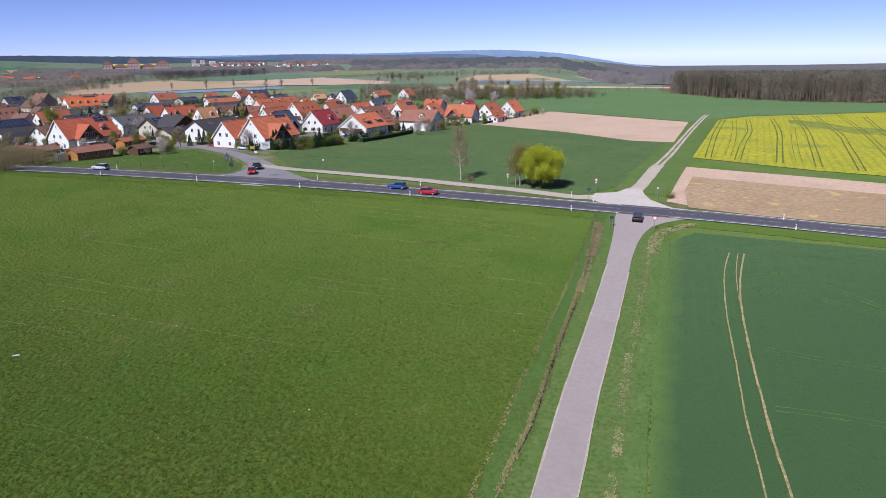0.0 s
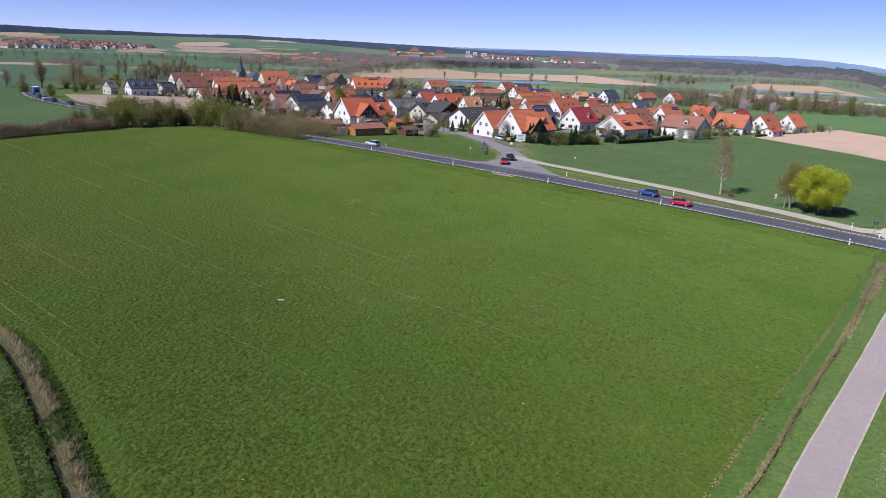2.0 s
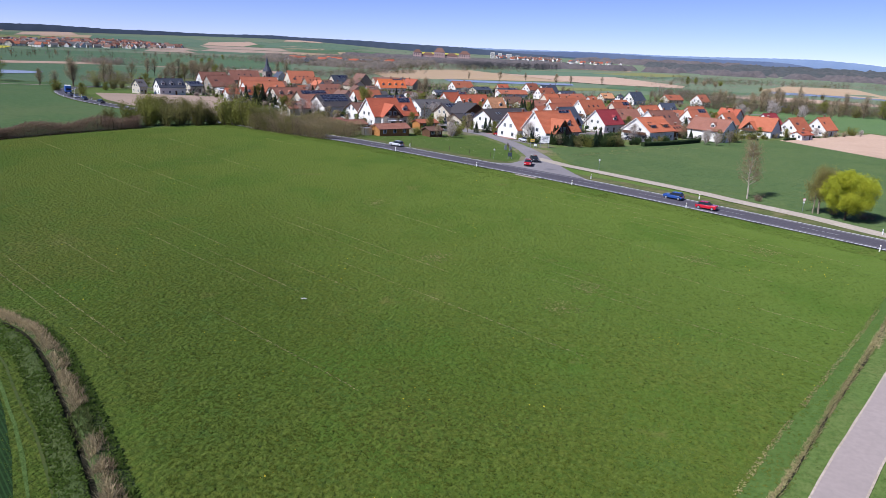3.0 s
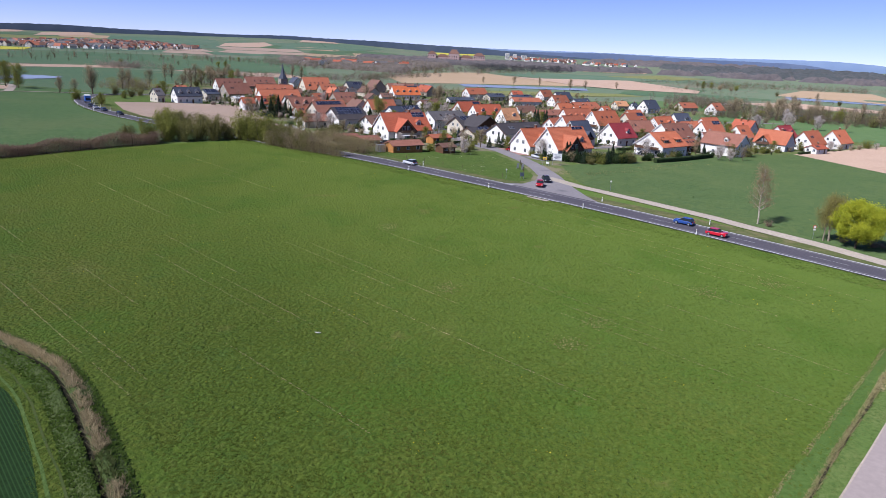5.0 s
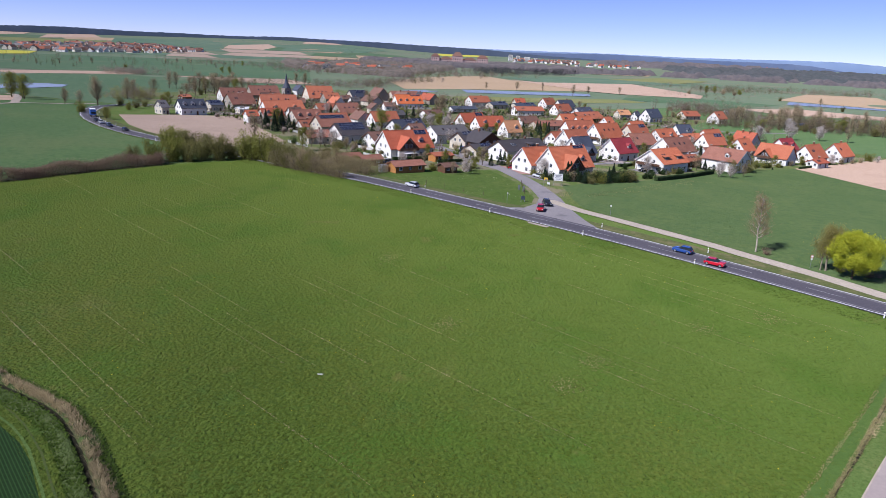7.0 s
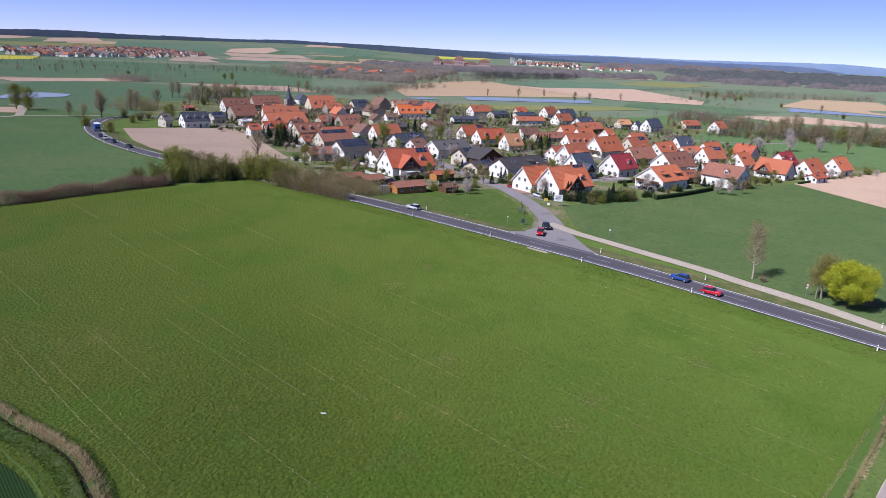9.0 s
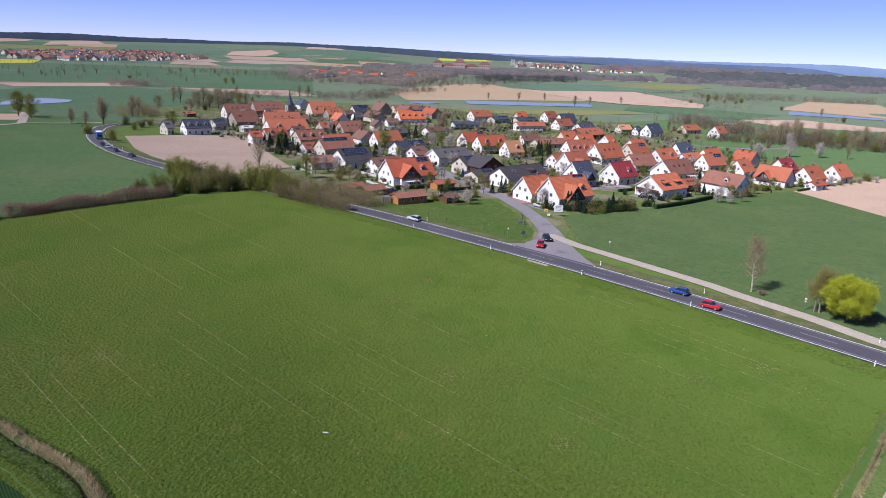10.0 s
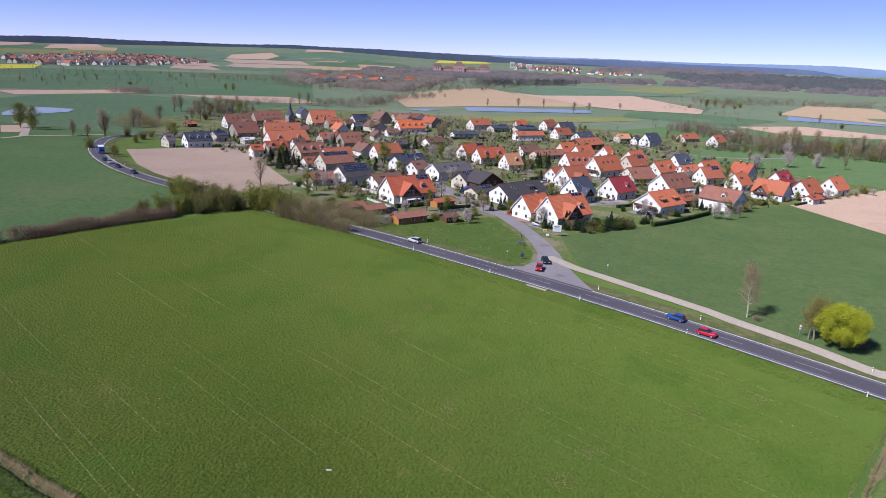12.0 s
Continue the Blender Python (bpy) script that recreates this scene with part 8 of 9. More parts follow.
# willows by the pond and trees along the lane
for x, y, kind, h in ((-418, 292, "spring", 15), (-404, 290, "spring", 14), (-350, 296, "bare", 15), (-362, 284, "bare", 9), (-346, 281, "bare", 8), (-271.6, 234, "spring", 5.5)):
    tree(x, y, kind, h)

# tall bare trees along the stream behind the village
for x, y, kind, h in ((8, 544, "bare", 11), (14, 528, "bare", 13), (25, 573, "bare", 14), (33, 511, "bare", 11), (42, 538, "bare", 10), (53, 536, "spring", 8), (60, 520, "bare", 9), (67, 548, "bare", 13), (74, 518, "bare", 13), (84, 516, "spring", 12), (92, 529, "bare", 9), (20, 513, "blossom", 8), (40, 570, "bare", 9)):
    tree(x, y, kind, h)


# ------------------------------------------------------------------ grass, reeds and herbs as growth
def varied(name, a, b, rough=0.9, patch=None):
    """Leaves that differ one from the next."""
    m = bpy.data.materials.new(name)
    m.use_nodes = True
    n, l = m.node_tree.nodes, m.node_tree.links
    p = n["Principled BSDF"]
    p.inputs["Roughness"].default_value = rough
    p.inputs["Specular IOR Level"].default_value = 0.12
    p.inputs["Diffuse Roughness"].default_value = 1.0
    geo = n.new("ShaderNodeNewGeometry")
    mix = n.new("ShaderNodeMix")
    mix.data_type = "RGBA"
    mix.inputs[6].default_value, mix.inputs[7].default_value = (*a, 1), (*b, 1)
    l.new(geo.outputs["Random Per Island"], mix.inputs[0])
    wide = n.new("ShaderNodeTexNoise")
    wide.inputs["Scale"].default_value = 0.03
    l.new(geo.outputs["Position"], wide.inputs["Vector"])
    hsv = n.new("ShaderNodeHueSaturation")
    val = n.new("ShaderNodeMapRange")
    val.inputs[1].default_value, val.inputs[2].default_value, val.inputs[3].default_value, val.inputs[4].default_value = 0.36, 0.64, 0.74, 1.26
    l.new(wide.outputs["Fac"], val.inputs[0])
    l.new(val.outputs[0], hsv.inputs["Value"])
    tone = mix.outputs[2]
    if patch:
        spot = n.new("ShaderNodeTexNoise")
        spot.inputs["Scale"].default_value, spot.inputs["Detail"].default_value, spot.inputs["Roughness"].default_value = 0.045, 6, 0.65
        l.new(geo.outputs["Position"], spot.inputs["Vector"])
        on = n.new("ShaderNodeMapRange")
        on.inputs[1].default_value, on.inputs[2].default_value, on.inputs[4].default_value = 0.48, 0.66, 0.65
        l.new(spot.outputs["Fac"], on.inputs[0])
        dry = n.new("ShaderNodeMix")
        dry.data_type = "RGBA"
        l.new(on.outputs[0], dry.inputs[0]), l.new(tone, dry.inputs[6])
        dry.inputs[7].default_value = (*patch, 1)
        tone = dry.outputs[2]
    l.new(tone, hsv.inputs["Color"])
    l.new(hsv.outputs["Color"], p.inputs["Base Color"])
    return m


def blades(name, label, spots, tall, wide, mat, seed, per=4, lean=0.6, lift=0.05, category="grass", rise=None):
    """Tufts of pointed blades standing on the ground, as one growth."""
    g = np.random.default_rng(seed)
    s = np.asarray(spots, float)
    n = len(s)
    z = np.array([tz(a, b) for a, b in s]) + lift
    if rise is not None:
        z += np.asarray(rise)
    size = g.uniform(0.6, 1.4, n)
    base = np.repeat(np.c_[s, z], per, 0)
    size = np.repeat(size, per)
    a = g.uniform(0, 2 * np.pi, n * per)
    d = np.c_[np.cos(a), np.sin(a), np.zeros(n * per)]
    side = np.c_[-np.sin(a), np.cos(a), np.zeros(n * per)]
    h = tall * size * g.uniform(0.6, 1.2, n * per)
    out = lean * h * g.uniform(0.4, 1.4, n * per)
    w = wide * size
    b0 = base + d * (0.15 * w)[:, None]
    p = np.stack([b0 - side * (w / 2)[:, None], b0 + side * (w / 2)[:, None], base + d * out[:, None] + np.c_[np.zeros((n * per, 2)), h]], 1).reshape(-1, 3)
    m = n * per
    me = bpy.data.meshes.new(name)
    me.vertices.add(3 * m)
    me.vertices.foreach_set("co", p.astype(np.float32).ravel())
    me.loops.add(3 * m)
    me.loops.foreach_set("vertex_index", np.arange(3 * m, dtype=np.int32))
    me.polygons.add(m)
    me.polygons.foreach_set("loop_start", np.arange(0, 3 * m, 3, dtype=np.int32))
    me.polygons.foreach_set("loop_total", np.full(m, 3, dtype=np.int32))
    me.update(calc_edges=True)
    me.materials.append(mat)
    return tagged(new(name, me), label, category, kind="stuff")


# herb leaves take the same painted lightening with distance as the meadow
M_HERB = leafy(add_drift(add_drift(varied("herb_leaves", (0.066, 0.102, 0.010), (0.118, 0.145, 0.020), patch=(0.135, 0.128, 0.034)), (0.108, 0.162, 0.030), (0.45, 0.89), 42, 105, 0.7), (0.136, 0.174, 0.030), (-0.45, 0.89), 84, 150, 0.34, 30.0), 0.4)
M_CROP = leafy(add_drift(varied("wheat_blades", (0.054, 0.100, 0.040), (0.082, 0.132, 0.057)), (0.044, 0.086, 0.032), (0.3, -0.95), -80, -46, 0.8, 16.0), 0.45)
M_CROP_MID = leafy(varied("mid_wheat_blades", (0.076, 0.124, 0.043), (0.110, 0.156, 0.060)), 0.4)
M_TUFT = leafy(varied("verge_blades", (0.115, 0.170, 0.044), (0.20, 0.215, 0.080)), 0.6)
M_BANK = leafy(varied("bank_herbs", (0.078, 0.140, 0.022), (0.140, 0.200, 0.040)), 0.5)
M_STRAW = leafy(varied("dry_straw", (0.30, 0.24, 0.13), (0.56, 0.47, 0.28)), 0.35)
M_REED = leafy(varied("brown_reeds", (0.20, 0.155, 0.085), (0.36, 0.29, 0.17)), 0.3)
M_DEAD = leafy(varied("dead_grass_blades", (0.22, 0.20, 0.085), (0.37, 0.33, 0.16)), 0.35)
M_FLOWER = varied("pale_flower_heads", (0.52, 0.52, 0.40), (0.62, 0.60, 0.50))
M_DANDELION = varied("yellow_flower_heads", (0.50, 0.42, 0.02), (0.42, 0.38, 0.05))


def in_field(poly, n, seed, thin=None):
    pts = np.array(inside(poly, n, seed))
    if thin is not None:
        g = np.random.default_rng(seed + 1)
        keep = [g.random() < thin(x, y) for x, y in pts]
        pts = pts[np.array(keep)]
    return pts


def beside(line, o0, o1, k, seed):
    g = np.random.default_rng(seed)
    out = []
    for _ in range(k):
        i = int(g.integers(0, len(line) - 1))
        t = g.random()
        x, y = line[i][0] + (line[i + 1][0] - line[i][0]) * t, line[i][1] + (line[i + 1][1] - line[i][1]) * t
        nx, ny = sideways(line, i)
        o = g.uniform(o0, o1)
        out.append((x + nx * o, y + ny * o))
    return out


def on_bank(o0, o1, k, seed, profile, keep=lambda x, y: True):
    """Spots along the ditch between two offsets, with the height of the bank at each."""
    spots, rise = [], []
    g = np.random.default_rng(seed)
    for _ in range(k):
        i = int(g.integers(0, len(DITCH) - 1))
        o = g.uniform(o0, o1)
        nx, ny = sideways(DITCH, i)
        u = g.random()
        x, y = DITCH[i][0] + (DITCH[i + 1][0] - DITCH[i][0]) * u + nx * o, DITCH[i][1] + (DITCH[i + 1][1] - DITCH[i][1]) * u + ny * o
        if keep(x, y):
            spots.append((x, y))
            rise.append(np.interp(o, [p[0] for p in profile], [p[1] for p in profile]))
    return spots, rise


def jittered(pts, d=0.6):
    g = np.random.default_rng(71)
    return np.array(pts) + g.normal(size=(len(pts), 2)) * d


def drill_lines(n, seed):
    """Straw left in long thin broken lines by the seed drill."""
    g = random.Random(seed)
    c, s = math.cos(radians(-20)), math.sin(radians(-20))
    out = []
    for x, y in inside(NEAR_MEADOW, n, seed):
        long = g.uniform(8, 44)
        y = round((y - x * s / c) / 3.0) * 3.0 + x * s / c
        for k in range(int(long * 13)):
            u = g.uniform(-long / 2, long / 2)
            px, py = x + u * c + g.gauss(0, 0.06), y + u * s + g.gauss(0, 0.06)
            if px < 3.5 + (py - 47) * 0.33 and py < 137 - 0.262 * px:
                out.append((px, py))
    return out


NEAR_MEADOW = [(24.8, 115.1), (-8, 140), (-52, 152.6), (-101, 163), (-145, 171), (-178, 118), (-150, 60), (-82, 60), (-72, 57.5), (-58, 51), (-44, 42), (-30, 33), (2, 34), (4.4, 48.4), (14.9, 81.9), (19.8, 95.6)]
blades("meadow_herbs", "tufts of clover and grass all over the meadow", np.concatenate([in_field(NEAR_MEADOW, 150000, 5, lambda x, y: max(0.22 if x < -70 else 0.42, min(0.85, 1.2 - y / 120 + min(0.0, (x + 50) / 110)))), np.array([p for p in beside(MAIN, 3.6, 8.8, 26000, 38) if -150 < p[0] < 29])]), 0.035, 0.21, M_HERB, 5, 4, 3.6, 0.085)
blades("dry_straw", "faint broken lines of straw from the seed drill", drill_lines(46, 15), 0.02, 0.10, M_STRAW, 15, 2, 3.0, 0.12)
STRAW_SPOTS = [(x + a, y + b) for x, y in ((-16.5, 93.9), (-18.1, 86), (-2.9, 112.8), (6.3, 121.8), (-40, 96), (-62, 118)) for a, b in np.random.default_rng(int(y)).normal(size=(170, 2)) * 1.3]
blades("dry_straw", "small pale patches of dead grass in the meadow", STRAW_SPOTS, 0.07, 0.14, M_DEAD, 16, 3, 1.4, 0.1)
blades("dead_grass", "thin pale line of dead grass where meadow and verge meet", [p for p in beside(FARM, 5.9, 6.4, 4200, 44) if noise.noise((p[0] / 6, p[1] / 6, 7.0)) > -0.2], 0.05, 0.11, M_DEAD, 44, 3, 2.0, 0.11)
blades("meadow_flowers", "scattered dandelions in the meadow", [p for p in inside(NEAR_MEADOW, 2600, 6) if noise.noise((p[0] / 9, p[1] / 9, 4.0)) > 0.28], 0.12, 0.14, M_DANDELION, 6, 3, 0.5, category="flowers")
blades("wheat_blades", "young wheat blades in the field", jittered(inside([(15.8, 47.7), (24.2, 76), (36.4, 111), (45.2, 116.7), (77.2, 103.7), (57.7, 60), (38.2, 40.5)], 36000, 7) + beside(FARM, -7.9, -6.2, 2600, 41)), 0.045, 0.14, M_CROP, 7, 3, 0.7, category="crop")
blades("verge_tufts", "rough grass tufts along road verges and ditches", beside(FARM, 2.0, 6.6, 6500, 31) + beside(FARM, -7.4, -2.0, 5500, 32) + [p for p in beside(MAIN, 3.6, 5.0, 5000, 33) if p[0] < 29] + [p for p in beside(MAIN, -5.6, -3.6, 4000, 36) if not (-58 < p[0] < -24 or 28 < p[0] < 48)], 0.045, 0.2, M_TUFT, 8, 4, 2.6)
FAR_BANK, NEAR_BANK = [(0.12, 0.0), (0.3, 0.3), (0.75, 0.5), (1.35, 0.36), (2.0, 0.14), (2.7, 0.0)], [(-2.6, 0.0), (-1.6, 0.18), (-0.9, 0.35), (-0.5, 0.3)]
gap = lambda x, y: not (-51.0 < x < -46.2)
for o0, o1, k, tall, mat, sd, word in ((0.15, 1.0, 7600, 0.5, M_STRAW, 9, "pale dry reeds leaning over the ditch"), (0.7, 1.7, 5200, 0.42, M_REED, 90, "brown dry reeds on the crest of the bank")):
    spots, rise = on_bank(o0, o1, k, sd, FAR_BANK, lambda x, y: gap(x, y) and noise.noise((x / 1.7, y / 1.7, sd)) > -0.28)
    blades("dry_reeds", word, spots, tall, 0.06, mat, sd, 4, 0.9, 0.08, category="reeds", rise=rise)
for o0, o1, k, tall, sd, bankside in ((1.2, 2.6, 7000, 0.2, 10, FAR_BANK), (-2.6, -0.45, 6500, 0.2, 11, NEAR_BANK)):
    spots, rise = on_bank(o0, o1, k, sd, bankside)
    blades("ditch_herbs", "dark green herbs on the bank of the ditch", spots, tall * 0.55, 0.24, M_BANK, sd, 5, 1.7, 0.08, rise=rise)
spots, rise = on_bank(-0.5, 1.4, 3600, 19, FAR_BANK, lambda x, y: not gap(x, y))
blades("ditch_herbs", "tangle of herbs and dry stems that fills the ditch", spots, 0.3, 0.16, M_TUFT, 19, 5, 0.8, 0.1, rise=rise)
blades("ditch_herbs", "rough grass between the wheel tracks", beside(DITCH, -5.4, -2.4, 7000, 14), 0.06, 0.2, M_BANK, 14, 4, 2.2)
blades("dry_reeds", "dry brown grass in the shallow roadside ditch", [p for p in beside(DRY_A, -0.22, 0.34, 3600, 12) if noise.noise((p[0] / 5, p[1] / 5, 1.0)) > -0.35], 0.2, 0.09, M_DEAD, 12, 4, 1.2, category="reeds")
blades("dry_reeds", "broad patch of tall dry grass where the ditch meets the road", beside(smooth_line([(27.5, 123.6), (24.6, 112.6), (22.3, 105.7)], 1.5), -0.8, 0.8, 1300, 45) + beside(smooth_line([(27.5, 123.6), (24.6, 112.6), (22.3, 105.7), (19.7, 97.1), (17.7, 90.7)], 1.5), -0.45, 0.45, 900, 46), 0.16, 0.07, M_STRAW, 45, 5, 1.8, category="reeds")
blades("dry_reeds", "curve of dead grass round the corner of the wheat", [p for p in beside(smooth_line([(32.5, 106.8), (34.9, 114.0), (37.5, 118.1), (40.8, 120.7), (44.6, 123.5)], 1.5), -1.0, 1.0, 1500, 47) if noise.noise((p[0] / 1.5, p[1] / 1.5, 6.0)) > -0.15], 0.1, 0.1, M_STRAW, 47, 4, 2.0, category="reeds")
blades("dry_reeds", "thin pale dead grass between farm road and wheat", [p for p in beside(DRY_B, -0.4, 0.4, 4200, 13) if noise.noise((p[0] / 3, p[1] / 3, 2.0)) > -0.15], 0.06, 0.1, M_STRAW, 13, 4, 2.2, category="reeds")

blades("dead_grass", "worn yellowish patch at the edge of the wheat", [p for p in beside([(-49, 188), (-41, 192.5), (-35, 202), (-29.5, 217), (-21, 238), (-13.7, 252.6)], -3.5, 3.0, 2600, 17) if noise.noise((p[0] / 4, p[1] / 4, 5.0)) > 0.0], 0.04, 0.13, M_DEAD, 17, 3, 1.3, 0.1)
blades("meadow_flowers", "small white flowers scattered in the paddock", [p for p in inside([(-58, 170), (-53, 170), (-53, 178), (-60, 191), (-68, 200), (-76, 208), (-84, 204), (-98, 188), (-96, 181), (-70, 173)], 700, 92) if noise.noise((p[0] / 7, p[1] / 7, 9.0)) > 0.12], 0.1, 0.12, M_FLOWER, 92, 2, 0.6, category="flowers")
blades("wheat_blades", "young wheat blades in the field between road and village", inside([(-40, 182), (-30, 173), (-4, 162), (25.9, 148.9), (34.5, 150.8), (53.8, 185.5), (74, 233), (63.3, 241.6), (17, 319), (-9, 285), (-27, 240), (-42, 214)], 15000, 21), 0.04, 0.3, M_CROP_MID, 21, 3, 2.4, 0.07, category="crop")
drape("thin_crop", [(157.2, 321.6), (162.1, 317.5), (164.5, 307.7), (163.8, 284.7), (171.9, 272.8), (156.2, 247.6), (150.2, 257.3), (150.2, 276.5), (148.1, 287.5), (150.0, 304.3)], M_THIN_RAPE, 0.15, 6, "greenish band where the rape grows thin", "field")
# dark wheel lines through the rape
RAPE_LINES = ((0.17, [(130.1, 326.7), (101.9, 262.8), (74.3, 196.6)]),
         (0.08, [(132.5, 319.8), (102.4, 247.6), (81.1, 199.5)]),
         (0.17, [(141.8, 327.8), (119.7, 274.2), (98.1, 229.5), (80.0, 190.2)]),
         (0.2, [(153.6, 328.9), (129.0, 270.1), (105.7, 220.2), (89.0, 184.9)]),
         (0.08, [(143.4, 288.3), (113.9, 227.3), (93.4, 183.4)]),
         (0.18, [(170.6, 343.0), (142.1, 275.4), (116.8, 221.9), (95.0, 176.4)]),
         (0.18, [(179.5, 341.2), (146.3, 260.2), (125.7, 217.6), (101.9, 169.5)]),
         (0.14, [(194.2, 345.6), (163.7, 276.8), (139.2, 225.5), (122.2, 191.2)]))
for half, pts in RAPE_LINES + ((0.18, [(199.3, 333.4), (156, 246), (113.5, 158.9)]), (0.18, [(219.7, 336.2), (174, 243), (128, 150.1)]), (0.18, [(241.7, 340.9), (193, 240), (144.3, 140.3)])):
    for off in (-0.78, 0.78):
        strip("wheel_rut", smooth_line(pts, 4), off + half, off - half, M_RUT_RAPE, 0.17, "dark wheel line through the yellow rape", "track", ragged=0.06)


# ------------------------------------------------------------------ road furniture
M_WHITE = material("white_plastic", [(0.78, 0.78, 0.76), (0.74, 0.74, 0.72), (0.62, 0.62, 0.60)], (1.0, 8.0), 0.5)
M_BLACK = material("black_plastic", [(0.02, 0.02, 0.02), (0.03, 0.03, 0.03), (0.015, 0.015, 0.015)], (1.0, 8.0), 0.5)
M_RED = material("sign_red", [(0.50, 0.03, 0.03), (0.45, 0.04, 0.04), (0.40, 0.03, 0.03)], (1.0, 8.0), 0.5)
M_YELLOW = material("sign_yellow", [(0.75, 0.52, 0.02), (0.70, 0.48, 0.03), (0.62, 0.42, 0.03)], (1.0, 8.0), 0.5)
M_STEEL = material("galvanised_steel", [(0.30, 0.32, 0.33), (0.36, 0.38, 0.39), (0.25, 0.27, 0.28)], (1.0, 8.0), 0.5, metal=0.6)
M_SIGN_BACK = material("dark_sign_back", [(0.045, 0.06, 0.085), (0.06, 0.075, 0.10), (0.035, 0.05, 0.07)], (1.0, 8.0), 0.6)
M_TEXT = material("grey_lettering", [(0.18, 0.18, 0.22), (0.22, 0.22, 0.26), (0.14, 0.14, 0.18)], (1.0, 8.0), 0.7)
M_BLUE_PAINT = material("blue_paint", [(0.03, 0.12, 0.42), (0.04, 0.14, 0.46), (0.025, 0.10, 0.36)], (0.6, 5.0), 0.5)


def disc_into(bm, r, y0, y1, z, sides=20, m=None):
    pts = [(r * math.cos(2 * math.pi * k / sides), r * math.sin(2 * math.pi * k / sides)) for k in range(sides)]
    a = [bm.verts.new((x, y0, z + h)) for x, h in pts]
    b = [bm.verts.new((x, y1, z + h)) for x, h in pts]
    bm.faces.new(a), bm.faces.new(b[::-1])
    for k in range(sides):
        bm.faces.new((a[k], b[k], b[(k + 1) % sides], a[(k + 1) % sides]))


def pole_part(root, height, r=0.04, x=0.0, mat=None):
    verts, faces = [], []
    tube(verts, faces, [Vector((x, 0.0, -0.3)), Vector((x, 0.0, height))], [r, r], 8)
    faces.append(tuple(range(8, 16)))
    return mesh_part("pole", verts, faces, mat or M_STEEL, root, smooth=False)


def delineator():
    root = tagged(new("delineator_post"), "white roadside delineator post with a black band", "delineator post", "delineator posts")
    bm = bmesh.new()
    prism_into(bm, [(-0.06, -0.3), (0.06, -0.3), (0.06, 0.9), (0.0, 1.02), (-0.06, 0.9)], -0.09, 0.09)
    part("post", bm, M_WHITE, root)
    bm = bmesh.new()
    prism_into(bm, [(-0.065, 0.66), (0.065, 0.66), (0.065, 0.88), (-0.065, 0.82)], -0.095, 0.095)
    band = part("band", bm, M_BLACK, root, "black slanted band")
    bm = bmesh.new()
    box_into(bm, -0.03, 0.03, -0.072, 0.072, 0.70, 0.80)
    part("reflector", bm, M_YELLOW, band)
    return root


POST = delineator()
first_post = True
for x, y in ((-80, 162.8), (-55.6, 156.6), (-31.4, 150.4), (-7.3, 143.4), (24, 131.8), (60.9, 119.2), (98.4, 102.8), (61.7, 125.4), (29.7, 138.9), (-5.4, 152.4), (-29, 159.0), (26, 138.6 + 4.2), (-80, 171.4), (-196, 189.5), (-220, 197), (-246, 208.2), (-262, 216.6), (-276, 225.4), (-246, 216.6), (-262, 225.4), (-276, 234), (-290, 245), (-302, 256)):
    m = pose(x, y, tz(x, y) + 0.1, 0, 0, -18) @ Matrix.Diagonal((1.0, 1.0, 1.0, 1))
    if first_post:
        POST.matrix_basis = m
        first_post = False
    else:
        copy_thing(POST, Matrix.Identity(4)).matrix_basis = m


def round_sign(x, y, turn, label, ring=True):
    root = tagged(new("road_sign"), label, "road sign")
    root.matrix_basis = pose(x, y, tz(x, y), 0, 0, turn)
    pole_part(root, 2.75)
    bm = bmesh.new()
    disc_into(bm, 0.32 if ring else 0.2, -0.075, -0.045, 2.5)
    plate = part("plate", bm, M_RED if ring else M_WHITE, root)
    if ring:
        bm = bmesh.new()
        disc_into(bm, 0.24, -0.085, -0.076, 2.5)
        part("face", bm, M_WHITE, plate)
    if ring:
        bm = bmesh.new()
        box_into(bm, -0.2, 0.2, -0.075, -0.045, 1.8, 2.1)
        part("lower_plate", bm, M_WHITE, root)


def yield_sign(x, y, turn, label):
    root = tagged(new("road_sign"), label, "road sign")
    root.matrix_basis = pose(x, y, tz(x, y), 0, 0, turn)
    pole_part(root, 2.7)
    for size, mat, d in ((0.55, M_RED, 0.0), (0.40, M_WHITE, 0.012)):
        bm = bmesh.new()
        c = 2.35
        tri = [(-size, c + size * 0.5), (size, c + size * 0.5), (0, c - size)]
        a = [bm.verts.new((px, -0.075 - d, pz)) for px, pz in tri]
        b = [bm.verts.new((px, -0.045 - d, pz)) for px, pz in tri]
        bm.faces.new(a), bm.faces.new(b[::-1])
        for k in range(3):
            bm.faces.new((a[k], a[(k + 1) % 3], b[(k + 1) % 3], b[k]))
        part("plate" if d == 0 else "face", bm, mat, root)
    bm = bmesh.new()
    a = [bm.verts.new((px, -0.043, pz)) for px, pz in ((-0.55, 2.625), (0.55, 2.625), (0, 1.8))]
    b = [bm.verts.new((v.co.x, -0.03, v.co.z)) for v in a]
    bm.faces.new(a), bm.faces.new(b[::-1])
    for k in range(3):
        bm.faces.new((a[k], a[(k + 1) % 3], b[(k + 1) % 3], b[k]))
    part("back", bm, M_SIGN_BACK, root)


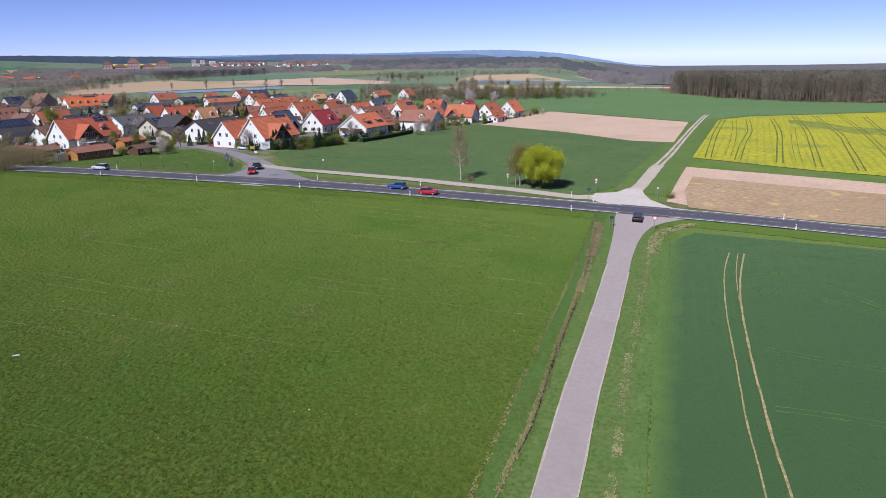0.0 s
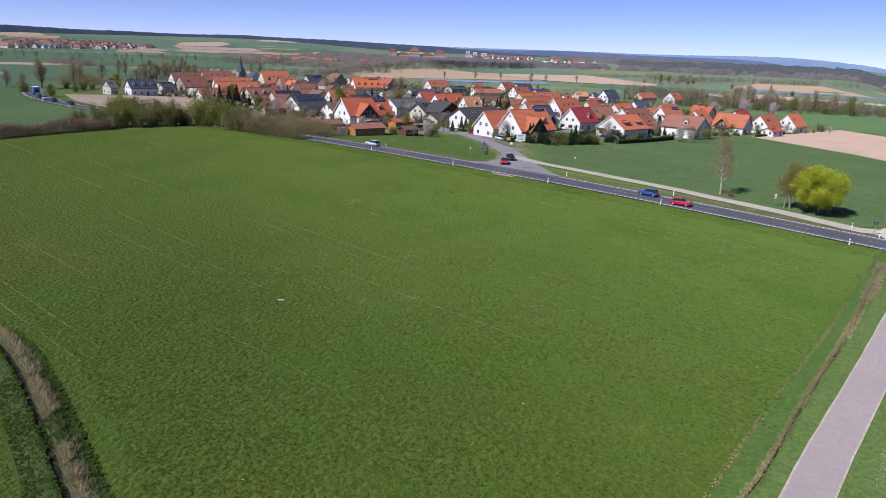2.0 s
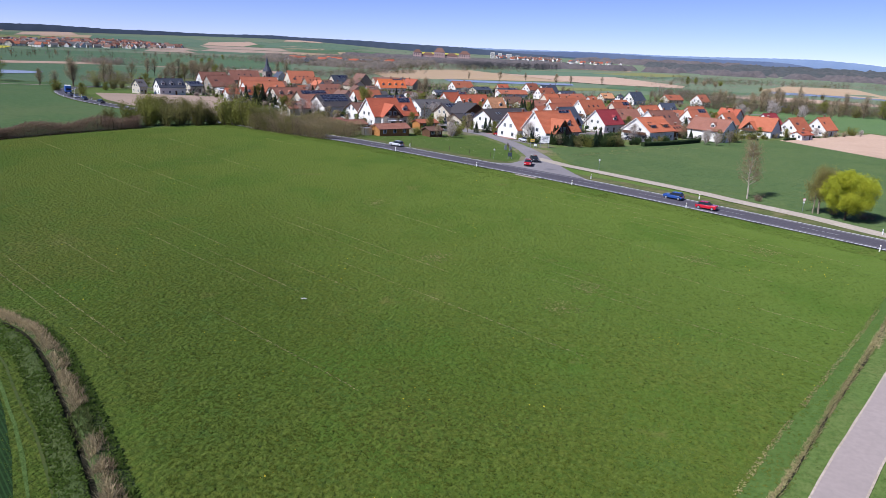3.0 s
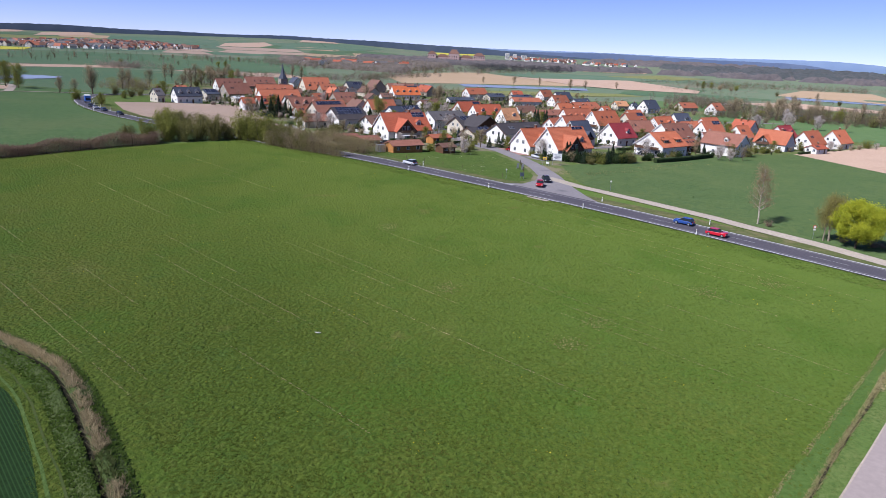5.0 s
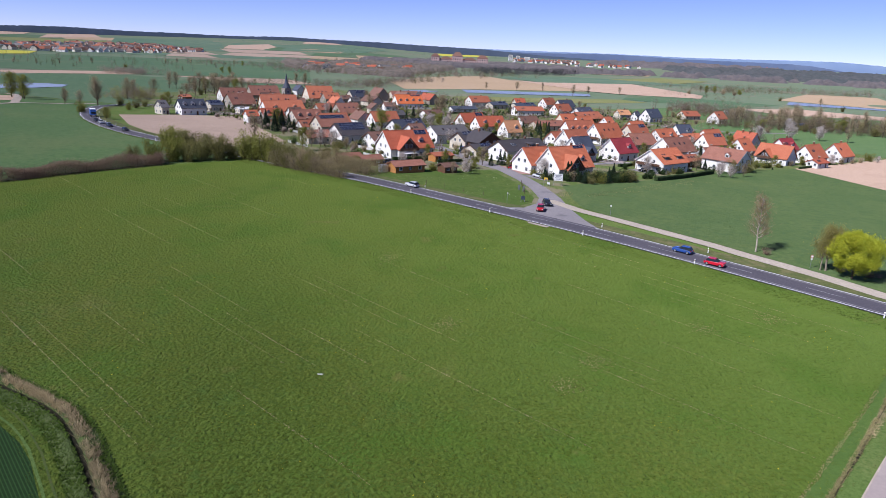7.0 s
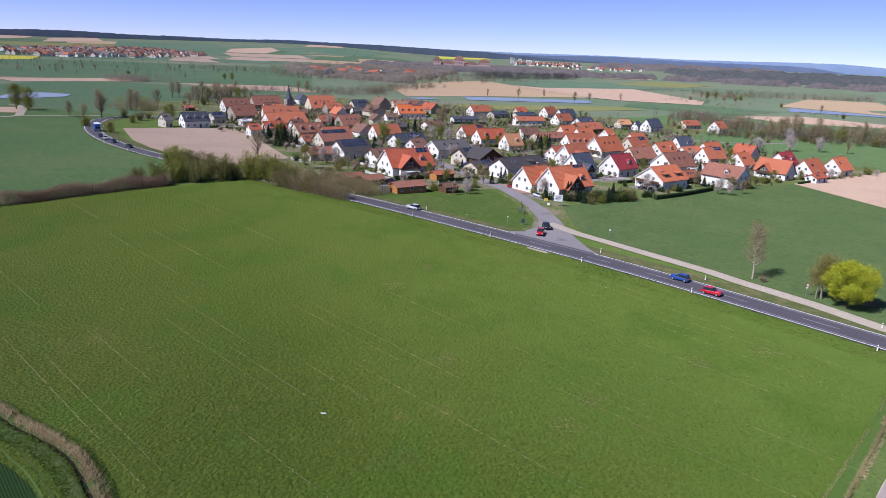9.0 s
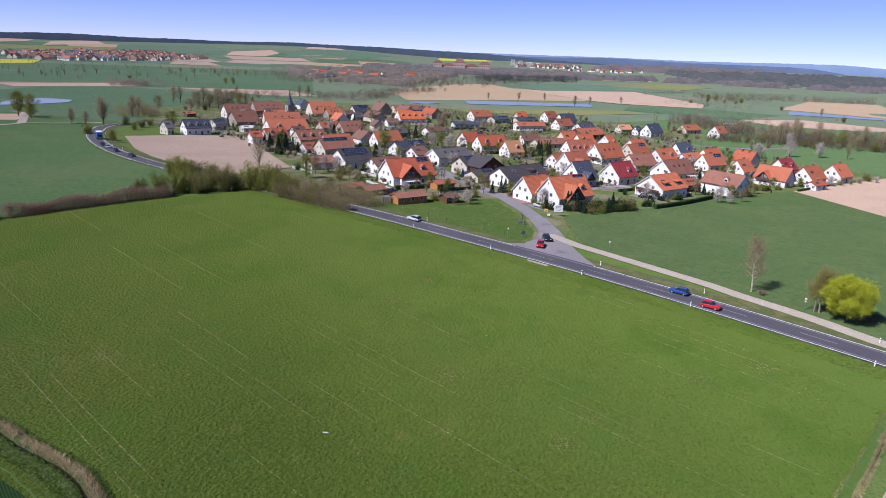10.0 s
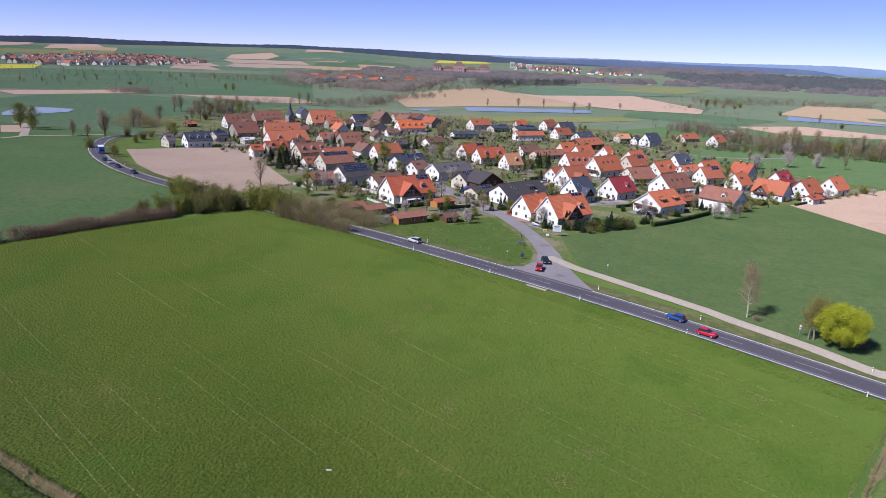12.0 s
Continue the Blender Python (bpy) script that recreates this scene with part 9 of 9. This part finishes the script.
round_sign(13.8, 153.3, 20, "round white and red traffic sign on a thin pole")
round_sign(32.2, 148.1, 10, "round white and red traffic sign beside the track")
round_sign(43, 140.4, 10, "plain white round sign on a grey pole", ring=False)
yield_sign(28.9, 139.5, 190, "triangular give-way sign seen from behind")
yield_sign(36.1, 119, -30, "white triangular give-way sign at the farm road")
round_sign(-29.6, 171.6, 0, "small white sign on a pole beside the path", ring=False)
round_sign(-55.4, 168.6, 30, "small white sign at the junction corner", ring=False)


def direction_sign(x, y, turn, w, h, z, mat, label, lines=0):
    root = tagged(new("signboard"), label, "signboard")
    root.matrix_basis = pose(x, y, tz(x, y), 0, 0, turn)
    for px in (-w * 0.46, w * 0.46):
        pole_part(root, z + h, 0.06, px)
    bm = bmesh.new()
    box_into(bm, -w / 2, w / 2, -0.14, -0.07, z, z + h)
    board = part("board", bm, mat, root)
    rows = lines
    for k in range(rows):
        bm = bmesh.new()
        zz = z + h - 0.35 - k * (h - 0.5) / max(rows, 1)
        ww = w * (0.36, 0.30, 0.40, 0.26)[k % 4]
        box_into(bm, -ww, ww, -0.155, -0.141, zz - 0.13, zz + 0.03)
        part("text_bar", bm, M_TEXT, board)
    return root


direction_sign(-51.1, 202.2, 20, 2.6, 2.0, 1.5, M_WHITE, "large white notice board on two posts by the side road", 4)
direction_sign(-54, 199.2, 10, 1.1, 0.75, 1.7, M_YELLOW, "yellow place-name sign at the village entrance", 2)
direction_sign(-53, 198.8, 10, 0.8, 0.6, 0.6, M_WHITE, "small white sign near the village entrance", 0)
direction_sign(-52.2, 171.8, 25, 1.0, 1.0, 0.7, M_SIGN_BACK, "dark back of a direction sign at the junction", 0)
direction_sign(-57.9, 186.0, 40, 0.6, 1.3, 0.3, M_ALU, "narrow grey information panel beside the side road", 0)
direction_sign(-56.2, 185.0, 40, 0.6, 1.3, 0.3, M_ALU, "narrow grey information panel beside the side road", 0)
direction_sign(29.1, 121.2, 15, 0.7, 0.5, 1.6, M_SIGN_BACK, "small dark sign at the farm road mouth", 0)

# wooden stakes of the paddock beside the side road
STAKE = tagged(new("fence_stake"), "thin weathered wooden fence stake", "fence stake", "paddock stakes")
v_, f_ = [], []
tube(v_, f_, [Vector((0, 0, -0.3)), Vector((0, 0, 0.7)), Vector((0, 0, 1.3))], [0.06, 0.055, 0.045], 6)
mesh_part("stake", v_, f_ + [tuple(range(12, 18))], M_BARK, STAKE)
for k in range(16):
    u = k / 15
    x, y = (-60.5 + 9.5 * u, 196 - 24 * u) if k < 10 else (-57 - (k - 10) * 6.2, 170.6 + (k - 10) * 1.35)
    m = pose(x, y, tz(x, y), 2 * math.sin(k), 2 * math.cos(k), 0)
    if k == 0:
        STAKE.matrix_basis = m
    else:
        copy_thing(STAKE, m)

# a blue container, a white van body and a pale shed box among the gardens
def container(x, y, turn, l, w, h, mat, label, category="container"):
    root = tagged(new("container"), label, category)
    root.matrix_basis = pose(x, y, tz(x, y), 0, 0, turn)
    bm = bmesh.new()
    n = int(l / 0.4)
    prof = [(-w / 2, -0.2), (w / 2, -0.2), (w / 2, h), (-w / 2, h)]
    prism_into(bm, prof, -l / 2, l / 2)
    part("body", bm, mat, root)
    for k in range(n):
        bm = bmesh.new()
        xx = -l / 2 + (k + 0.5) * l / n
        box_into(bm, xx - 0.08, xx + 0.08, -w / 2 - 0.05, -w / 2 - 0.004, 0.1, h - 0.1)
        part("rib", bm, mat, root)


container(-103.2, 256.2, 62, 3.4, 2.2, 2.1, M_BLUE_PAINT, "bright blue metal container beside a garage")
container(-100.2, 184.4, 60, 2.4, 2.0, 2.2, M_ALU, "pale grey-green metal tool box beside the shed", "tool shed")
container(28.5, 560, 30, 9.0, 3.0, 2.6, M_BLUE_PAINT, "blue tarpaulin-covered stack near the stream", "stack")
container(-22, 640, 40, 11, 3.0, 3.0, M_WHITE, "long white trailer in the fields", "trailer")


# ------------------------------------------------------------------ vehicles
def paint(name, c, rough=0.25):
    m = material(name, [c, tuple(v * 1.06 for v in c), tuple(v * 0.9 for v in c)], (0.8, 4.0), rough)
    m.node_tree.nodes["Principled BSDF"].inputs["Coat Weight"].default_value = 0.6
    return m


M_TYRE = material("tyre_rubber", [(0.02, 0.02, 0.02), (0.03, 0.03, 0.03), (0.015, 0.015, 0.015)], (2.0, 12.0), 0.9)
M_CAR_GLASS = material("car_glass", [(0.02, 0.025, 0.03), (0.03, 0.035, 0.04), (0.015, 0.02, 0.025)], (1.0, 5.0), 0.08)
M_LAMP = material("clear_lamp", [(0.65, 0.66, 0.68), (0.7, 0.7, 0.72), (0.55, 0.56, 0.58)], (2.0, 9.0), 0.2)
M_TAIL = material("red_lamp", [(0.35, 0.015, 0.015), (0.4, 0.02, 0.02), (0.3, 0.012, 0.012)], (2.0, 9.0), 0.25)


def car(x, y, turn, colour, label, estate=False, tall=0.0):
    """A small car, nose towards its own +x."""
    root = tagged(new("car"), label, "car")
    root.matrix_basis = pose(x, y, tz(x, y) + 0.2, 0, 0, turn)
    m = paint(label.split()[0] + "_car_paint", colour)
    L, W, H = 1.98, 0.84, 1.44 + tall
    low = [(-L, 0.42), (-L + 0.08, 0.28), (L - 0.1, 0.26), (L, 0.45), (L - 0.06, 0.68), (L - 1.0, 0.88), (-L + 0.12, 0.92), (-L, 0.80)]
    bm = bmesh.new()
    turnm = Matrix.Rotation(radians(90), 4, "Z")
    prism_into(bm, [(-a, b) for a, b in low], -W, W, 0, Matrix.Rotation(radians(-90), 4, "Z"))
    bmesh.ops.bevel(bm, geom=[e for e in bm.edges], offset=0.07, segments=2, affect="EDGES", profile=0.6)
    part("body", bm, m, root, smooth=True)
    rear = -L + (0.12 if estate else 0.35)
    bm = bmesh.new()
    lo = [(L - 1.05, 0.86), (rear, 0.90)]
    hi = [(L - 1.75, H - 0.06), (rear + 0.35, H - 0.06)]
    v = [bm.verts.new(c) for c in ((lo[0][0], -W + 0.06, lo[0][1]), (lo[0][0], W - 0.06, lo[0][1]), (lo[1][0], W - 0.06, lo[1][1]), (lo[1][0], -W + 0.06, lo[1][1]), (hi[0][0], -W + 0.2, hi[0][1]), (hi[0][0], W - 0.2, hi[0][1]), (hi[1][0], W - 0.2, hi[1][1]), (hi[1][0], -W + 0.2, hi[1][1]))]
    for q in ((0, 1, 2, 3), (4, 7, 6, 5), (0, 4, 5, 1), (1, 5, 6, 2), (2, 6, 7, 3), (3, 7, 4, 0)):
        bm.faces.new([v[i] for i in q])
    part("cabin_glass", bm, M_CAR_GLASS, root)
    bm = bmesh.new()
    box_into(bm, rear + 0.33, L - 1.74, -W + 0.18, W - 0.18, H - 0.06, H)
    bmesh.ops.bevel(bm, geom=bm.edges[:], offset=0.025, segments=2, affect="EDGES")
    part("roof", bm, m, root)
    for sx in (-1.28, 1.3):
        for sy in (-1, 1):
            bm = bmesh.new()
            disc_into(bm, 0.31, -0.1, 0.1, 0.31, 16)
            tyre = part("tyre", bm, M_TYRE, root)
            tyre.matrix_basis = pose(sx, sy * (W - 0.06), 0)
            bm = bmesh.new()
            disc_into(bm, 0.2, -0.115, 0.115, 0.31, 12)
            part("rim", bm, M_ALU, tyre)
    for sy in (-0.6, 0.6):
        bm = bmesh.new()
        box_into(bm, L - 0.12, L + 0.01, sy - 0.17, sy + 0.17, 0.55, 0.68)
        part("headlight", bm, M_LAMP, root)
        bm = bmesh.new()
        box_into(bm, -L - 0.01, -L + 0.1, sy - 0.14, sy + 0.14, 0.62, 0.82)
        part("tail_light", bm, M_TAIL, root)
    return root


car(-45.6, 165.4, -78, (0.42, 0.015, 0.02), "red small car waiting at the junction")
car(-45.9, 172.1, -62, (0.02, 0.022, 0.028), "black car waiting on the side road")
car(34.9, 125.2, 70, (0.03, 0.024, 0.024), "dark estate car waiting at the crossing", True, 0.08)
car(-83, 169.5, 165, (0.55, 0.56, 0.58), "silver estate car on the main road", True)
car(-3.6, 144.3, -17, (0.50, 0.012, 0.03), "red hatchback on the main road")
car(-10.2, 149.3, 163, (0.025, 0.07, 0.26), "blue estate car on the main road", True)
car(-71.6, 222.4, 20, (0.48, 0.02, 0.02), "red car parked on the paved forecourt")
car(-263, 221.2, -30, (0.05, 0.05, 0.06), "dark car in a queue on the bend")
car(-254.6, 216.6, -27, (0.5, 0.5, 0.52), "silver car in a queue on the bend")
car(-243, 210.6, -24, (0.03, 0.04, 0.08), "navy car in a queue on the bend")
car(-226, 203.2, -20, (0.04, 0.04, 0.045), "black car in a queue on the bend")


def lorry(x, y, turn):
    root = tagged(new("lorry"), "blue box lorry with a white roof on the bend", "lorry")
    root.matrix_basis = pose(x, y, tz(x, y) + 0.2, 0, 0, turn)
    bm = bmesh.new()
    box_into(bm, -4.6, 2.0, -1.2, 1.2, 0.95, 3.5)
    body = part("box_body", bm, M_BLUE_PAINT, root)
    bm = bmesh.new()
    box_into(bm, -4.62, 2.02, -1.22, 1.22, 3.5, 3.58)
    part("roof", bm, M_WHITE, body)
    bm = bmesh.new()
    prism_into(bm, [(-4.2, 0.5), (-4.35, 1.6), (-3.9, 2.7), (-2.2, 2.8), (-2.2, 0.5)], -1.15, 1.15, 0, Matrix.Rotation(radians(-90), 4, "Z") @ Matrix.Identity(4))
    cab = part("cab", bm, M_BLUE_PAINT, root)
    bm = bmesh.new()
    box_into(bm, 4.14, 4.3, -1.0, 1.0, 1.65, 2.5)
    part("windscreen", bm, M_CAR_GLASS, cab)
    for sx in (-3.4, 3.2):
        for sy in (-1, 1):
            bm = bmesh.new()
            disc_into(bm, 0.48, -0.15, 0.15, 0.48, 16)
            part("tyre", bm, M_TYRE, root).matrix_basis = pose(sx, sy * 1.05, 0)


lorry(-284, 237.4, -36)

# cars parked on the drives of the village
HUES = (((0.55, 0.56, 0.58), "silver car parked on a house drive"), ((0.03, 0.03, 0.035), "black car parked on a house drive"), ((0.70, 0.70, 0.70), "white car parked on a house drive"), ((0.03, 0.05, 0.14), "dark blue car parked on a house drive"))
kinds = []
for k, (x, y, turn) in enumerate(DRIVES[::2]):
    if k < 4:
        kinds.append(car(x, y, turn, *HUES[k]))
    else:
        copy_thing(kinds[k % 4], pose(x, y, tz(x, y) + 0.2, 0, 0, turn))


# a pale scrap of sheeting that lies in the meadow
def scrap(x, y, turn):
    rnd = random.Random(3)
    bm = bmesh.new()
    grid = [[bm.verts.new((-0.42 + 0.14 * i + rnd.uniform(-0.04, 0.04), -0.2 + 0.1 * j + rnd.uniform(-0.03, 0.03), 0.09 + rnd.uniform(0, 0.12))) for i in range(7)] for j in range(5)]
    for j in range(4):
        for i in range(6):
            if (i, j) not in ((0, 0), (5, 3), (5, 0)):
                bm.faces.new((grid[j][i], grid[j][i + 1], grid[j + 1][i + 1], grid[j + 1][i]))
    bmesh.ops.solidify(bm, geom=bm.faces[:], thickness=0.01)
    ob = tagged(part("plastic_sheet", bm, M_WHITE), "crumpled scrap of pale sheeting lying in the meadow", "litter")
    ob.matrix_basis = pose(x, y, tz(x, y) + 0.02, 0, 0, turn)


scrap(-48.6, 73.6, 15)
